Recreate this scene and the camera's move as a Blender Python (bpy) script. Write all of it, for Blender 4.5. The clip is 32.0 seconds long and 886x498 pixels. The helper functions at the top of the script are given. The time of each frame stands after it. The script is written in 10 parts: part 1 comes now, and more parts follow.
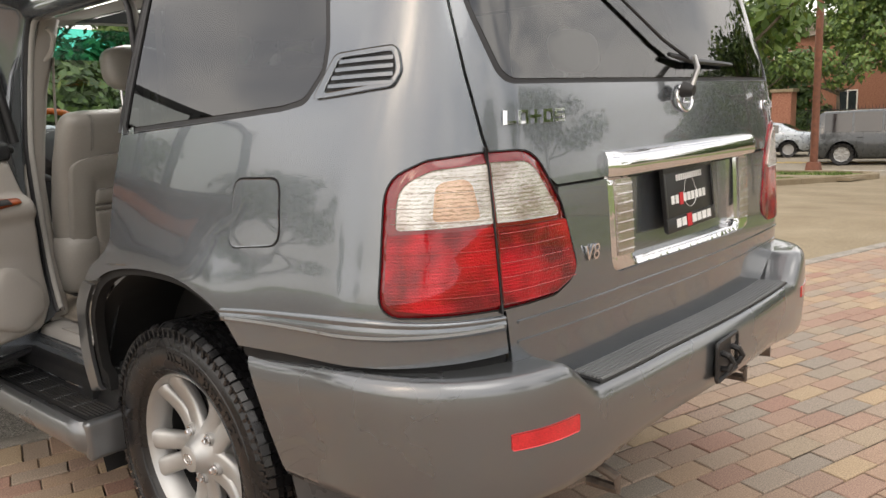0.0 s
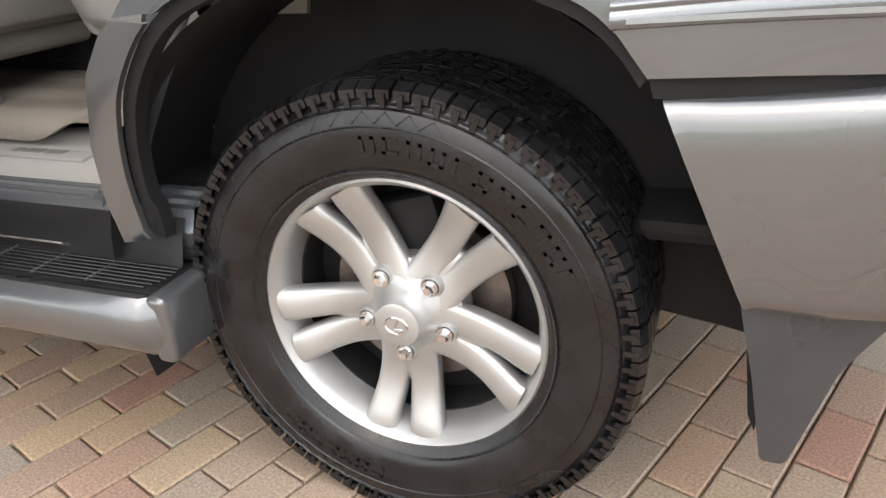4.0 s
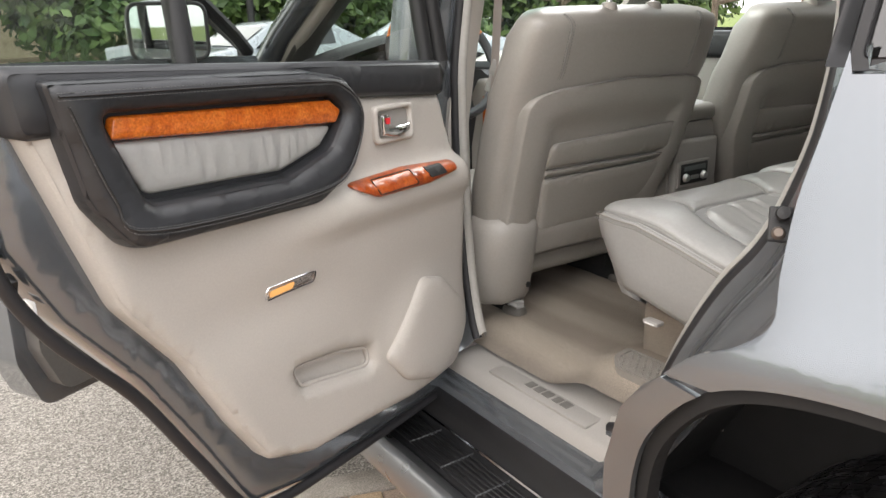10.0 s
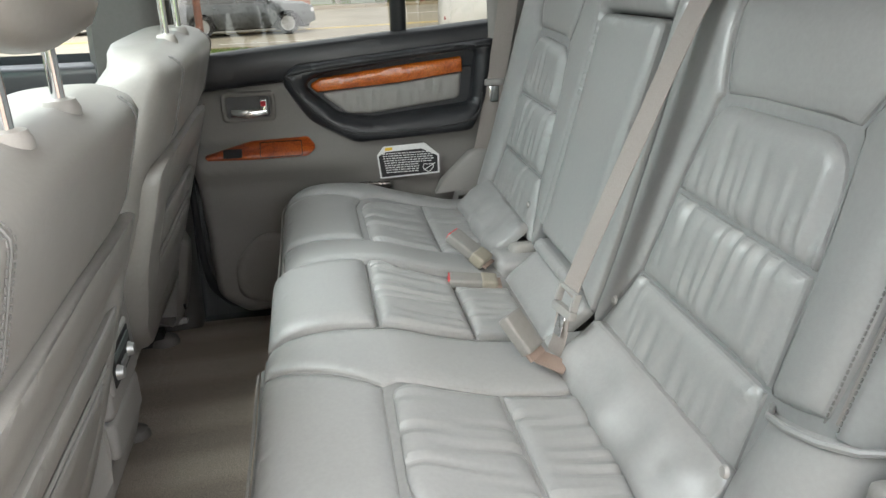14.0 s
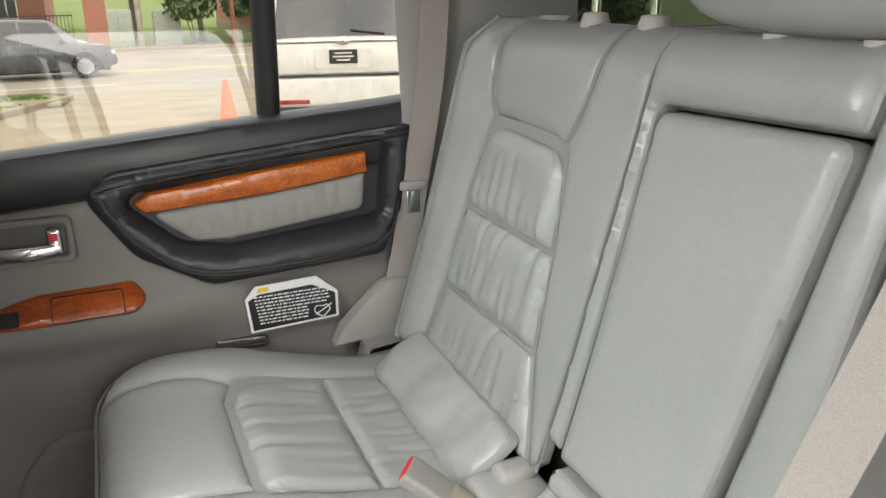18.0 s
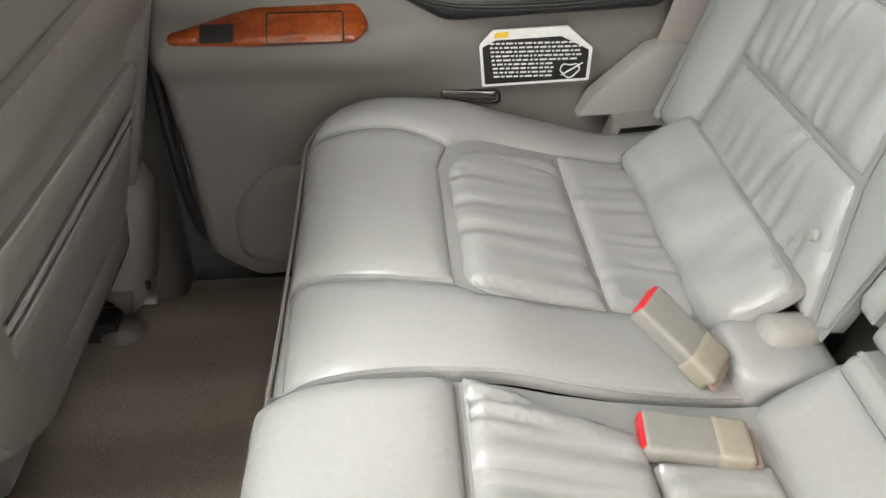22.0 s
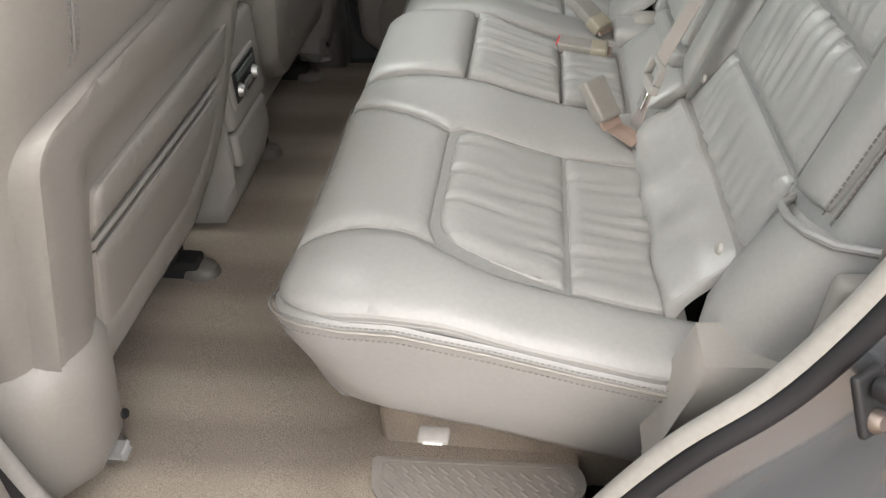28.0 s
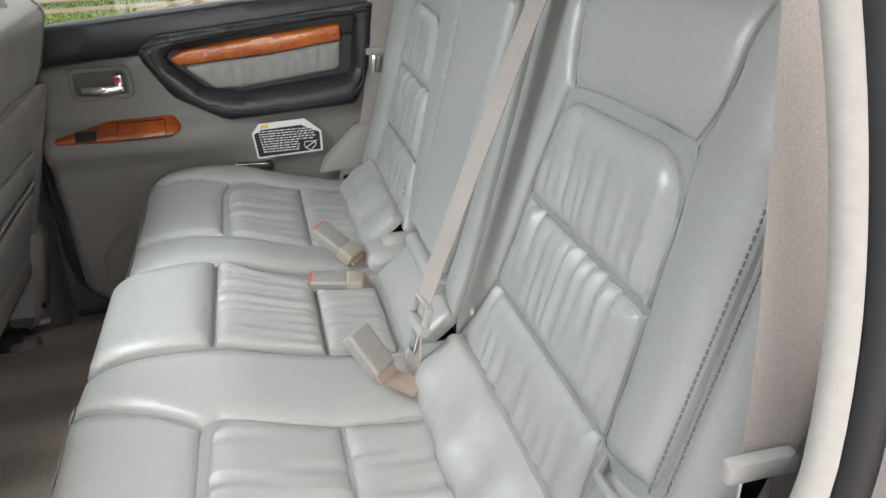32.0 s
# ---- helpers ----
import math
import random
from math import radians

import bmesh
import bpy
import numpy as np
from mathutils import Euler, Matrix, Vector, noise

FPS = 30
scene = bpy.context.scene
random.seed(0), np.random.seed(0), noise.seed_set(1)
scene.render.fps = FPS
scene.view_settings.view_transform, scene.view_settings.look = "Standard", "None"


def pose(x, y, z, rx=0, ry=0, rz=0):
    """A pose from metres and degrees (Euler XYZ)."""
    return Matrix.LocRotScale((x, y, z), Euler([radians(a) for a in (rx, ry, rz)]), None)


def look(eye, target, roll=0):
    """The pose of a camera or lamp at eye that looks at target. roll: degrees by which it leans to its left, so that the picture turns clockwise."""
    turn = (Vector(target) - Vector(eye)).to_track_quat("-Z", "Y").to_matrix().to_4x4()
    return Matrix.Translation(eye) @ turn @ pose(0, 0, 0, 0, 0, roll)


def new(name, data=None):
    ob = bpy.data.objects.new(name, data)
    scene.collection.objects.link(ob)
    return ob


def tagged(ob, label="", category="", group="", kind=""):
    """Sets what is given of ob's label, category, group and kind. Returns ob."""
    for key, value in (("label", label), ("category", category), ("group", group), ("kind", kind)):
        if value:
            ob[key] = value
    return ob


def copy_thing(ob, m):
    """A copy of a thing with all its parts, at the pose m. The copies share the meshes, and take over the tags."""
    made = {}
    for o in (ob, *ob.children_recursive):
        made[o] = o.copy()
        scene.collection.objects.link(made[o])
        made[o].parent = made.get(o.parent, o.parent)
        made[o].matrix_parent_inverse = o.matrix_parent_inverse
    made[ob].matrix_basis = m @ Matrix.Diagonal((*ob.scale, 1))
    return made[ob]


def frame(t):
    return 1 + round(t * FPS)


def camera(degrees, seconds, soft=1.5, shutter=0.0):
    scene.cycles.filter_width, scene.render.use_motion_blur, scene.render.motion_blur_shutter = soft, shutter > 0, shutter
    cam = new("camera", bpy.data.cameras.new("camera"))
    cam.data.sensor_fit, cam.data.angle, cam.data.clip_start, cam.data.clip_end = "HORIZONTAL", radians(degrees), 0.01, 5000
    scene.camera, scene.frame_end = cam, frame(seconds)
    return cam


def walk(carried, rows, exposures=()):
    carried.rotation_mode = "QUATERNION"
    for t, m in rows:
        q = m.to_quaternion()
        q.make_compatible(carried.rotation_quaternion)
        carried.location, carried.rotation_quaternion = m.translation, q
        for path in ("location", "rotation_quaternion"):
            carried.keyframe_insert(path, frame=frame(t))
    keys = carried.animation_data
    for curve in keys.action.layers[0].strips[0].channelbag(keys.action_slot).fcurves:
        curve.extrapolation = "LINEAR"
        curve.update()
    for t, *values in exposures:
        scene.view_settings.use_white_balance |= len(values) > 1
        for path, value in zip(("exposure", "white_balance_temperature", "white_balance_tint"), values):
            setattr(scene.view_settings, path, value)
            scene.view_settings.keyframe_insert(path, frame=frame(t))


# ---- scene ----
cam = camera(61.47, 32.0, soft=1.5)
PATH = [
    (0, (-1.964, -1.9, 1.346), (-0.471, -0.62, 0.981), -2.7),
    (0.5, (-1.999, -1.693, 1.304), (-0.429, -0.507, 0.942), -2.8),
    (1, (-2.022, -1.488, 1.269), (-0.384, -0.398, 0.911), -2.8),
    (1.5, (-2.089, -1.295, 1.228), (-0.406, -0.282, 0.85), -2.9),
    (2, (-2.132, -1.101, 1.211), (-0.41, -0.191, 0.761), -2.9),
    (2.5, (-2.069, -0.885, 1.136), (-0.331, -0.068, 0.58), -2.9),
    (3.3, (-1.973, -0.618, 1.051), (-0.27, 0.07, 0.261), -4.0),
    (5.5, (-1.769, -0.39, 0.981), (-0.106, 0.298, 0.108), -3.0),
    (6, (-1.81, -0.415, 1.069), (-0.208, 0.428, 0.22), -2.4),
    (6.5, (-1.839, -0.464, 1.172), (-0.337, 0.574, 0.356), -2.0),
    (7, (-1.842, -0.452, 1.248), (-0.463, 0.779, 0.484), -1.9),
    (7.5, (-1.819, -0.396, 1.342), (-0.548, 0.972, 0.625), -1.2),
    (8, (-1.816, -0.379, 1.385), (-0.63, 1.089, 0.724), -1.0),
    (8.5, (-1.817, -0.389, 1.393), (-0.69, 1.145, 0.779), -1.1),
    (9, (-1.843, -0.406, 1.399), (-0.75, 1.164, 0.814), -1.3),
    (9.5, (-1.865, -0.399, 1.4), (-0.797, 1.188, 0.818), -1.5),
    (10, (-1.794, -0.249, 1.394), (-0.732, 1.338, 0.801), -1.5),
    (10.5, (-1.7, -0.09, 1.388), (-0.627, 1.488, 0.788), -1.7),
    (11, (-1.664, 0.079, 1.361), (-0.546, 1.621, 0.751), -1.8),
    (11.5, (-1.643, 0.24, 1.373), (-0.403, 1.683, 0.759), -2.3),
    (12, (-1.508, 0.414, 1.398), (-0.065, 1.642, 0.759), -2.3),
    (12.5, (-1.3, 0.5, 1.479), (0.26, 1.51, 0.739), -3.6),
    (13, (-1.203, 0.614, 1.489), (0.553, 1.207, 0.738), -3.1),
    (13.5, (-1.167, 0.725, 1.515), (0.683, 0.84, 0.763), -2.1),
    (14, (-1.151, 0.759, 1.551), (0.679, 0.453, 0.804), -1.5),
    (14.5, (-1.138, 0.778, 1.574), (0.628, 0.198, 0.836), -1.1),
    (16.5, (-0.801, 0.766, 1.594), (0.874, -0.076, 0.897), -0.0),
    (17, (-0.712, 0.758, 1.58), (0.982, -0.063, 0.904), -0.2),
    (17.5, (-0.626, 0.774, 1.579), (1.075, -0.037, 0.908), -0.1),
    (18, (-0.488, 0.773, 1.561), (1.243, 0.014, 0.905), -0.1),
    (18.5, (-0.346, 0.779, 1.52), (1.431, 0.114, 0.887), 0.1),
    (19, (-0.255, 0.776, 1.493), (1.564, 0.242, 0.856), 0.2),
    (19.5, (-0.214, 0.769, 1.465), (1.635, 0.379, 0.809), 0.3),
    (20, (-0.209, 0.765, 1.453), (1.636, 0.504, 0.725), 0.2),
    (20.5, (-0.211, 0.755, 1.444), (1.572, 0.565, 0.558), 0.3),
    (21, (-0.213, 0.743, 1.448), (1.472, 0.597, 0.381), 0.2),
    (21.5, (-0.221, 0.737, 1.462), (1.386, 0.613, 0.277), 0.2),
    (22, (-0.277, 0.73, 1.478), (1.3, 0.624, 0.252), -0.0),
    (22.5, (-0.365, 0.722, 1.511), (1.201, 0.624, 0.271), 0.0),
    (23, (-0.469, 0.717, 1.547), (1.092, 0.628, 0.299), 0.1),
    (23.5, (-0.569, 0.703, 1.572), (0.989, 0.623, 0.32), 0.2),
    (24, (-0.659, 0.695, 1.579), (0.898, 0.637, 0.326), -0.1),
    (24.5, (-0.722, 0.682, 1.591), (0.827, 0.636, 0.327), 0.2),
    (25, (-0.822, 0.637, 1.594), (0.729, 0.639, 0.333), -0.3),
    (25.5, (-0.918, 0.598, 1.588), (0.635, 0.651, 0.329), -0.6),
    (27.5, (-1.169, 0.594, 1.55), (0.383, 0.783, 0.304), -1.8),
    (28, (-1.222, 0.598, 1.545), (0.325, 0.792, 0.293), -1.7),
    (28.5, (-1.27, 0.604, 1.545), (0.278, 0.799, 0.294), -1.5),
    (29, (-1.305, 0.603, 1.545), (0.255, 0.802, 0.31), -1.6),
    (29.5, (-1.322, 0.608, 1.548), (0.277, 0.808, 0.364), -1.7),
    (30, (-1.316, 0.6, 1.549), (0.342, 0.786, 0.446), -1.7),
    (30.5, (-1.257, 0.603, 1.533), (0.479, 0.757, 0.553), -2.2),
    (31, (-1.148, 0.6, 1.521), (0.637, 0.623, 0.619), -2.0),
    (31.5, (-1.096, 0.591, 1.542), (0.692, 0.411, 0.664), -1.9),
    (32, (-1.04, 0.582, 1.576), (0.708, 0.159, 0.701), -1.5),
]
# the clip's camera brightens as it leans into the cabin
EXPOSURE = [(0, 0.5, 7150, 12), (2, 0.68, 6800, 11), (3, 0.95, 6950, 10), (5.5, 1.62, 5800, 10), (6.3, 1.55, 6050, 10), (7, 1.42, 6200, 10), (9, 1.38, 6700, 12), (11, 1.48, 6850, 12), (13, 1.75, 6350, 8), (14, 1.9, 6400, 8), (16, 2.1, 6500, 9), (19, 2.35, 6850, 13), (22, 2.5, 6900, 13), (25, 2.25, 6900, 15), (28, 1.8, 6800, 12), (30, 1.8, 6350, 10), (32, 2.15, 6400, 11)]
walk(cam, [(t, look(eye, target, roll)) for t, eye, target, roll in PATH], EXPOSURE)

# ---- light: a bright, broken overcast ----
world = bpy.data.worlds.new("world")
scene.world = world
world.use_nodes = True
wn = world.node_tree
wn.nodes.clear()
sky = wn.nodes.new("ShaderNodeTexSky")
sky.sky_type = 'NISHITA'
sky.sun_disc = False
sky.sun_elevation, sky.sun_rotation = radians(42), radians(275)
sky.dust_density = 4.0
tcw = wn.nodes.new("ShaderNodeTexCoord")
cloud = wn.nodes.new("ShaderNodeTexNoise")
cloud.inputs["Scale"].default_value, cloud.inputs["Detail"].default_value, cloud.inputs["Distortion"].default_value = 3.2, 8.0, 0.9
wn.links.new(tcw.outputs["Generated"], cloud.inputs["Vector"])
cover = wn.nodes.new("ShaderNodeMapRange")
cover.inputs["From Min"].default_value, cover.inputs["From Max"].default_value = 0.30, 0.56
cover.inputs["To Min"].default_value, cover.inputs["To Max"].default_value = 0.25, 1.0
wn.links.new(cloud.outputs["Fac"], cover.inputs["Value"])
mixc = wn.nodes.new("ShaderNodeMix")
mixc.data_type = 'RGBA'
mixc.inputs["B"].default_value = (9.6, 9.75, 10.0, 1)
wn.links.new(cover.outputs[0], mixc.inputs["Factor"])
wn.links.new(sky.outputs[0], mixc.inputs["A"])
bg = wn.nodes.new("ShaderNodeBackground")
bg.inputs[1].default_value = 0.13
wout = wn.nodes.new("ShaderNodeOutputWorld")
wn.links.new(mixc.outputs["Result"], bg.inputs[0])
wn.links.new(bg.outputs[0], wout.inputs[0])
sun_data = bpy.data.lights.new("sun", 'SUN')
sun_data.energy, sun_data.angle, sun_data.color = 0.5, radians(40), (1.0, 0.98, 0.95)
sun = new("sun", sun_data)
sun.matrix_world = look((-2.5, -4.0, 7), (0, 0, 0))

# added fill lamp below the sunroof that lifts the cabin beyond the sky's light
fill_data = bpy.data.lights.new("sunroof_daylight", 'AREA')
fill_data.shape, fill_data.size, fill_data.size_y, fill_data.energy, fill_data.color = 'RECTANGLE', 0.50, 0.40, 3.4, (0.96, 0.99, 1.0)
sunroof_daylight = new("sunroof_daylight", fill_data)
sunroof_daylight.matrix_world = look((-0.14, 1.25, 1.835), (-0.24, 0.55, 0.95))

# ---- mesh helpers ----
def part(name, bm, material, parent=None, label="", smooth=38, kind="", category="", normals=None):
    """Links a bmesh as one mesh object under a thing or a part."""
    bmesh.ops.recalc_face_normals(bm, faces=bm.faces[:]) if normals is None else None
    me = bpy.data.meshes.new(name)
    bm.to_mesh(me)
    bm.free()
    return link_mesh(name, me, material, parent, label, smooth, kind, category, normals)


def link_mesh(name, me, material, parent=None, label="", smooth=38, kind="", category="", normals=None):
    for m in (material if isinstance(material, (list, tuple)) else [material]):
        me.materials.append(m)
    if smooth:
        me.polygons.foreach_set("use_smooth", [True] * len(me.polygons))
        if normals is not None:
            me.normals_split_custom_set(normals)
        else:
            me.set_sharp_from_angle(angle=radians(smooth))
    ob = new(name, me)
    if parent is not None:
        ob.parent = parent
        ob.matrix_parent_inverse = parent.matrix_basis.inverted() if parent.parent is None else Matrix()
    return tagged(ob, label, category, "", kind)


def thing(name, label, category, loc=(0, 0, 0), group="", kind=""):
    ob = new(name)
    ob.empty_display_size = 0.05
    ob.matrix_basis = Matrix.Translation(loc)
    return tagged(ob, label, category, group, kind)


def subthing(name, parent, label=""):
    """A part that only gathers its pieces."""
    ob = new(name)
    ob.empty_display_size = 0.02
    ob.parent = parent
    ob.matrix_parent_inverse = parent.matrix_basis.inverted()
    return tagged(ob, label)


def box(lo, hi, bevel=0.004, seg=2, bm=None, m=None, taper=None):
    """A box between two corners with rounded edges. taper: scale of the top in x and y."""
    own = bm is None
    t = bmesh.new()
    bmesh.ops.create_cube(t, size=1)
    for v in t.verts:
        k = (taper if v.co.z > 0 else (1, 1)) if taper else (1, 1)
        c = Vector((v.co.x * k[0], v.co.y * k[1], v.co.z))
        v.co = Vector([lo[i] + (c[i] + 0.5) * (hi[i] - lo[i]) for i in range(3)])
    if bevel:
        bmesh.ops.bevel(t, geom=t.edges[:], offset=bevel, segments=seg, profile=0.6, affect='EDGES', clamp_overlap=True)
    if m is not None:
        bmesh.ops.transform(t, matrix=m, verts=t.verts[:])
    if own:
        return t
    join(bm, t)
    return bm


def join(bm, other):
    me = bpy.data.meshes.new("tmp")
    other.to_mesh(me)
    other.free()
    bm.from_mesh(me)
    bpy.data.meshes.remove(me)
    return bm


def tube(points, radius, seg=8, bm=None, closed=False, flat=1.0, up=None):
    """A round bar along points; radius may be a list. flat squashes it along its second axis."""
    bm = bm or bmesh.new()
    pts = [Vector(p) for p in points]
    n = len(pts)
    rad = radius if isinstance(radius, (list, tuple)) else [radius] * n
    rings, side = [], None
    for i, p in enumerate(pts):
        a = pts[(i - 1) % n] if closed or i > 0 else p
        b = pts[(i + 1) % n] if closed or i < n - 1 else p
        d = (b - a).normalized()
        if up is not None:
            side = d.cross(Vector(up)).normalized()
        elif side is None:
            side = d.orthogonal().normalized()
        else:
            side = (side - d * side.dot(d)).normalized()
        top = d.cross(side)
        rings.append([bm.verts.new(p + (side * math.cos(t) + top * math.sin(t) * flat) * rad[i]) for t in [2 * math.pi * k / seg for k in range(seg)]])
    for i in range(n if closed else n - 1):
        a, b = rings[i], rings[(i + 1) % n]
        for k in range(seg):
            bm.faces.new((a[k], a[(k + 1) % seg], b[(k + 1) % seg], b[k]))
    if not closed:
        bm.faces.new(rings[0][::-1])
        bm.faces.new(rings[-1])
    return bm


def loft(rows, closed_u=False, closed_v=False, caps=False, bm=None):
    """A skin over rows of points."""
    bm = bm or bmesh.new()
    vs = [[bm.verts.new(p) for p in row] for row in rows]
    n, m = len(vs), len(vs[0])
    for i in range(n if closed_u else n - 1):
        for j in range(m if closed_v else m - 1):
            bm.faces.new((vs[i][j], vs[i][(j + 1) % m], vs[(i + 1) % n][(j + 1) % m], vs[(i + 1) % n][j]))
    if caps:
        bm.faces.new(vs[0])
        bm.faces.new(vs[-1][::-1])
    return bm


def lathe(profile, seg=64, m=Matrix(), bm=None, closed=False):
    """Turns (radius, height) points round z, then poses the result."""
    rows = [[m @ Vector((r * math.cos(a), r * math.sin(a), h)) for r, h in profile] for a in [2 * math.pi * k / seg for k in range(seg)]]
    return loft(rows, closed_u=True, closed_v=closed, bm=bm)


def rpoly(pts, step=0.02):
    """A closed outline from corners (u, v, radius), with the corners rounded and the sides cut into short pieces."""
    out, n = [], len(pts)
    for i in range(n):
        p, a, b = (Vector(pts[k % n][:2]) for k in (i, i - 1, i + 1))
        r = pts[i][2] if len(pts[i]) > 2 else 0.0
        da, db = (a - p), (b - p)
        la, lb = da.length, db.length
        if r <= 0 or la < 1e-6 or lb < 1e-6:
            out.append(p)
            continue
        da, db = da / la, db / lb
        ang = math.acos(max(-1, min(1, da.dot(db))))
        if ang > 3.1:
            out.append(p)
            continue
        t = min(r / math.tan(ang / 2), la * 0.49, lb * 0.49)
        k = max(3, int((math.pi - ang) * 5))
        for j in range(k + 1):
            w = j / k
            out.append((p + da * t) * (1 - w) ** 2 + p * 2 * w * (1 - w) + (p + db * t) * w * w)
    res = []
    for i, p in enumerate(out):
        q = out[(i + 1) % len(out)]
        k = max(1, int((q - p).length / step))
        res += [tuple(p + (q - p) * j / k) for j in range(k)]
    return res


def smoothline(pts, per=6, closed=False):
    """A smooth line through points."""
    P = [Vector(p) for p in pts]
    n = len(P)
    out = []
    for i in range(n if closed else n - 1):
        a, b, c, d = (P[k % n] if closed else P[max(0, min(n - 1, k))] for k in (i - 1, i, i + 1, i + 2))
        for j in range(per):
            t = j / per
            out.append(0.5 * (2 * b + (c - a) * t + (2 * a - 5 * b + 4 * c - d) * t * t + (3 * b - a - 3 * c + d) * t ** 3))
    if not closed:
        out.append(P[-1])
    return [tuple(p) for p in out]


def patch(loops, fmap, step=0.03, h=None, rim=(0.003,), thick=0.01, exact=False, back=False):
    """A skin cut to outlines in (u, v) and laid on the surface fmap(u, v, height). h(u, v, d): height by place and by distance to the rim.
    Returns the bmesh and, when exact, its corner normals taken from the surface itself."""
    bm = bmesh.new()
    segs = []
    for loop in loops:
        pts = [p for i, p in enumerate(loop) if (Vector(p) - Vector(loop[i - 1])).length > 1e-5]
        vs = [bm.verts.new((p[0], p[1], 0)) for p in pts]
        for i in range(len(vs)):
            bm.edges.new((vs[i - 1], vs[i]))
            segs.append((*pts[i - 1][:2], *pts[i][:2]))
    bmesh.ops.triangle_fill(bm, use_beauty=True, use_dissolve=False, edges=bm.edges[:])
    for e in rim:
        bmesh.ops.inset_region(bm, faces=bm.faces[:], thickness=e, use_boundary=True, use_even_offset=False)
    for axis in (0, 1):
        lo, hi = min(v.co[axis] for v in bm.verts), max(v.co[axis] for v in bm.verts)
        k = int((hi - lo) / step)
        for j in range(1, k + 1):
            co, no = [0, 0, 0], [0, 0, 0]
            co[axis], no[axis] = lo + (hi - lo) * j / (k + 1) + 1e-4, 1
            bmesh.ops.bisect_plane(bm, geom=bm.verts[:] + bm.edges[:] + bm.faces[:], plane_co=co, plane_no=no, dist=1e-5)
    bmesh.ops.triangulate(bm, faces=[f for f in bm.faces if len(f.verts) > 4])
    if h is not None:
        S = np.array(segs)
        a, d = S[:, :2], S[:, 2:] - S[:, :2]
        dd = (d ** 2).sum(1) + 1e-12
        for v in bm.verts:
            q = np.array((v.co.x, v.co.y)) - a
            t = np.clip((q * d).sum(1) / dd, 0, 1)[:, None]
            v.co.z = h(v.co.x, v.co.y, float(np.sqrt(((q - t * d) ** 2).sum(1).min())))
    front = set(bm.faces)
    if thick:
        edge = [e for e in bm.edges if len(e.link_faces) == 1]
        ext = bmesh.ops.extrude_edge_only(bm, edges=edge)
        for g in ext["geom"]:
            if isinstance(g, bmesh.types.BMVert):
                g.co.z -= thick
    bm.faces.index_update()
    normals = None
    uv = [v.co.copy() for v in bm.verts]
    for v, c in zip(bm.verts, uv):
        v.co = fmap(c.x, c.y, c.z)
    if exact:
        normals = []
        cache = {}
        ff = next(iter(front))
        for f in bm.faces:
            f.normal_update()
        sgn = None
        for f in bm.faces:
            if f in front:
                for v in f.verts:
                    n = cache.get(v.index)
                    if n is None:
                        c = uv[v.index]
                        e = 1e-3
                        n = (fmap(c.x + e, c.y, c.z) - fmap(c.x - e, c.y, c.z)).cross(fmap(c.x, c.y + e, c.z) - fmap(c.x, c.y - e, c.z)).normalized()
                        o = fmap(c.x, c.y, c.z + 0.01) - fmap(c.x, c.y, c.z)
                        n = n if n.dot(o) > 0 else -n
                        cache[v.index] = n
                if f.normal.dot(cache[f.verts[0].index]) < 0:
                    f.normal_flip()
                normals += [cache[v.index] for v in f.verts]
            else:
                normals += [f.normal.copy()] * len(f.verts)
        # loop order may change with the flip, so read it again
        normals = [cache[v.index] if f in front else f.normal.copy() for f in bm.faces for v in f.verts]
    return bm, normals


def pillow(height, width, base=-0.004):
    """Rounds a padded panel down to its seams."""
    def f(u, v, d):
        k = min(1.0, d / width)
        return base + (height - base) * math.sqrt(max(0.0, 1 - (1 - k) ** 2))
    return f


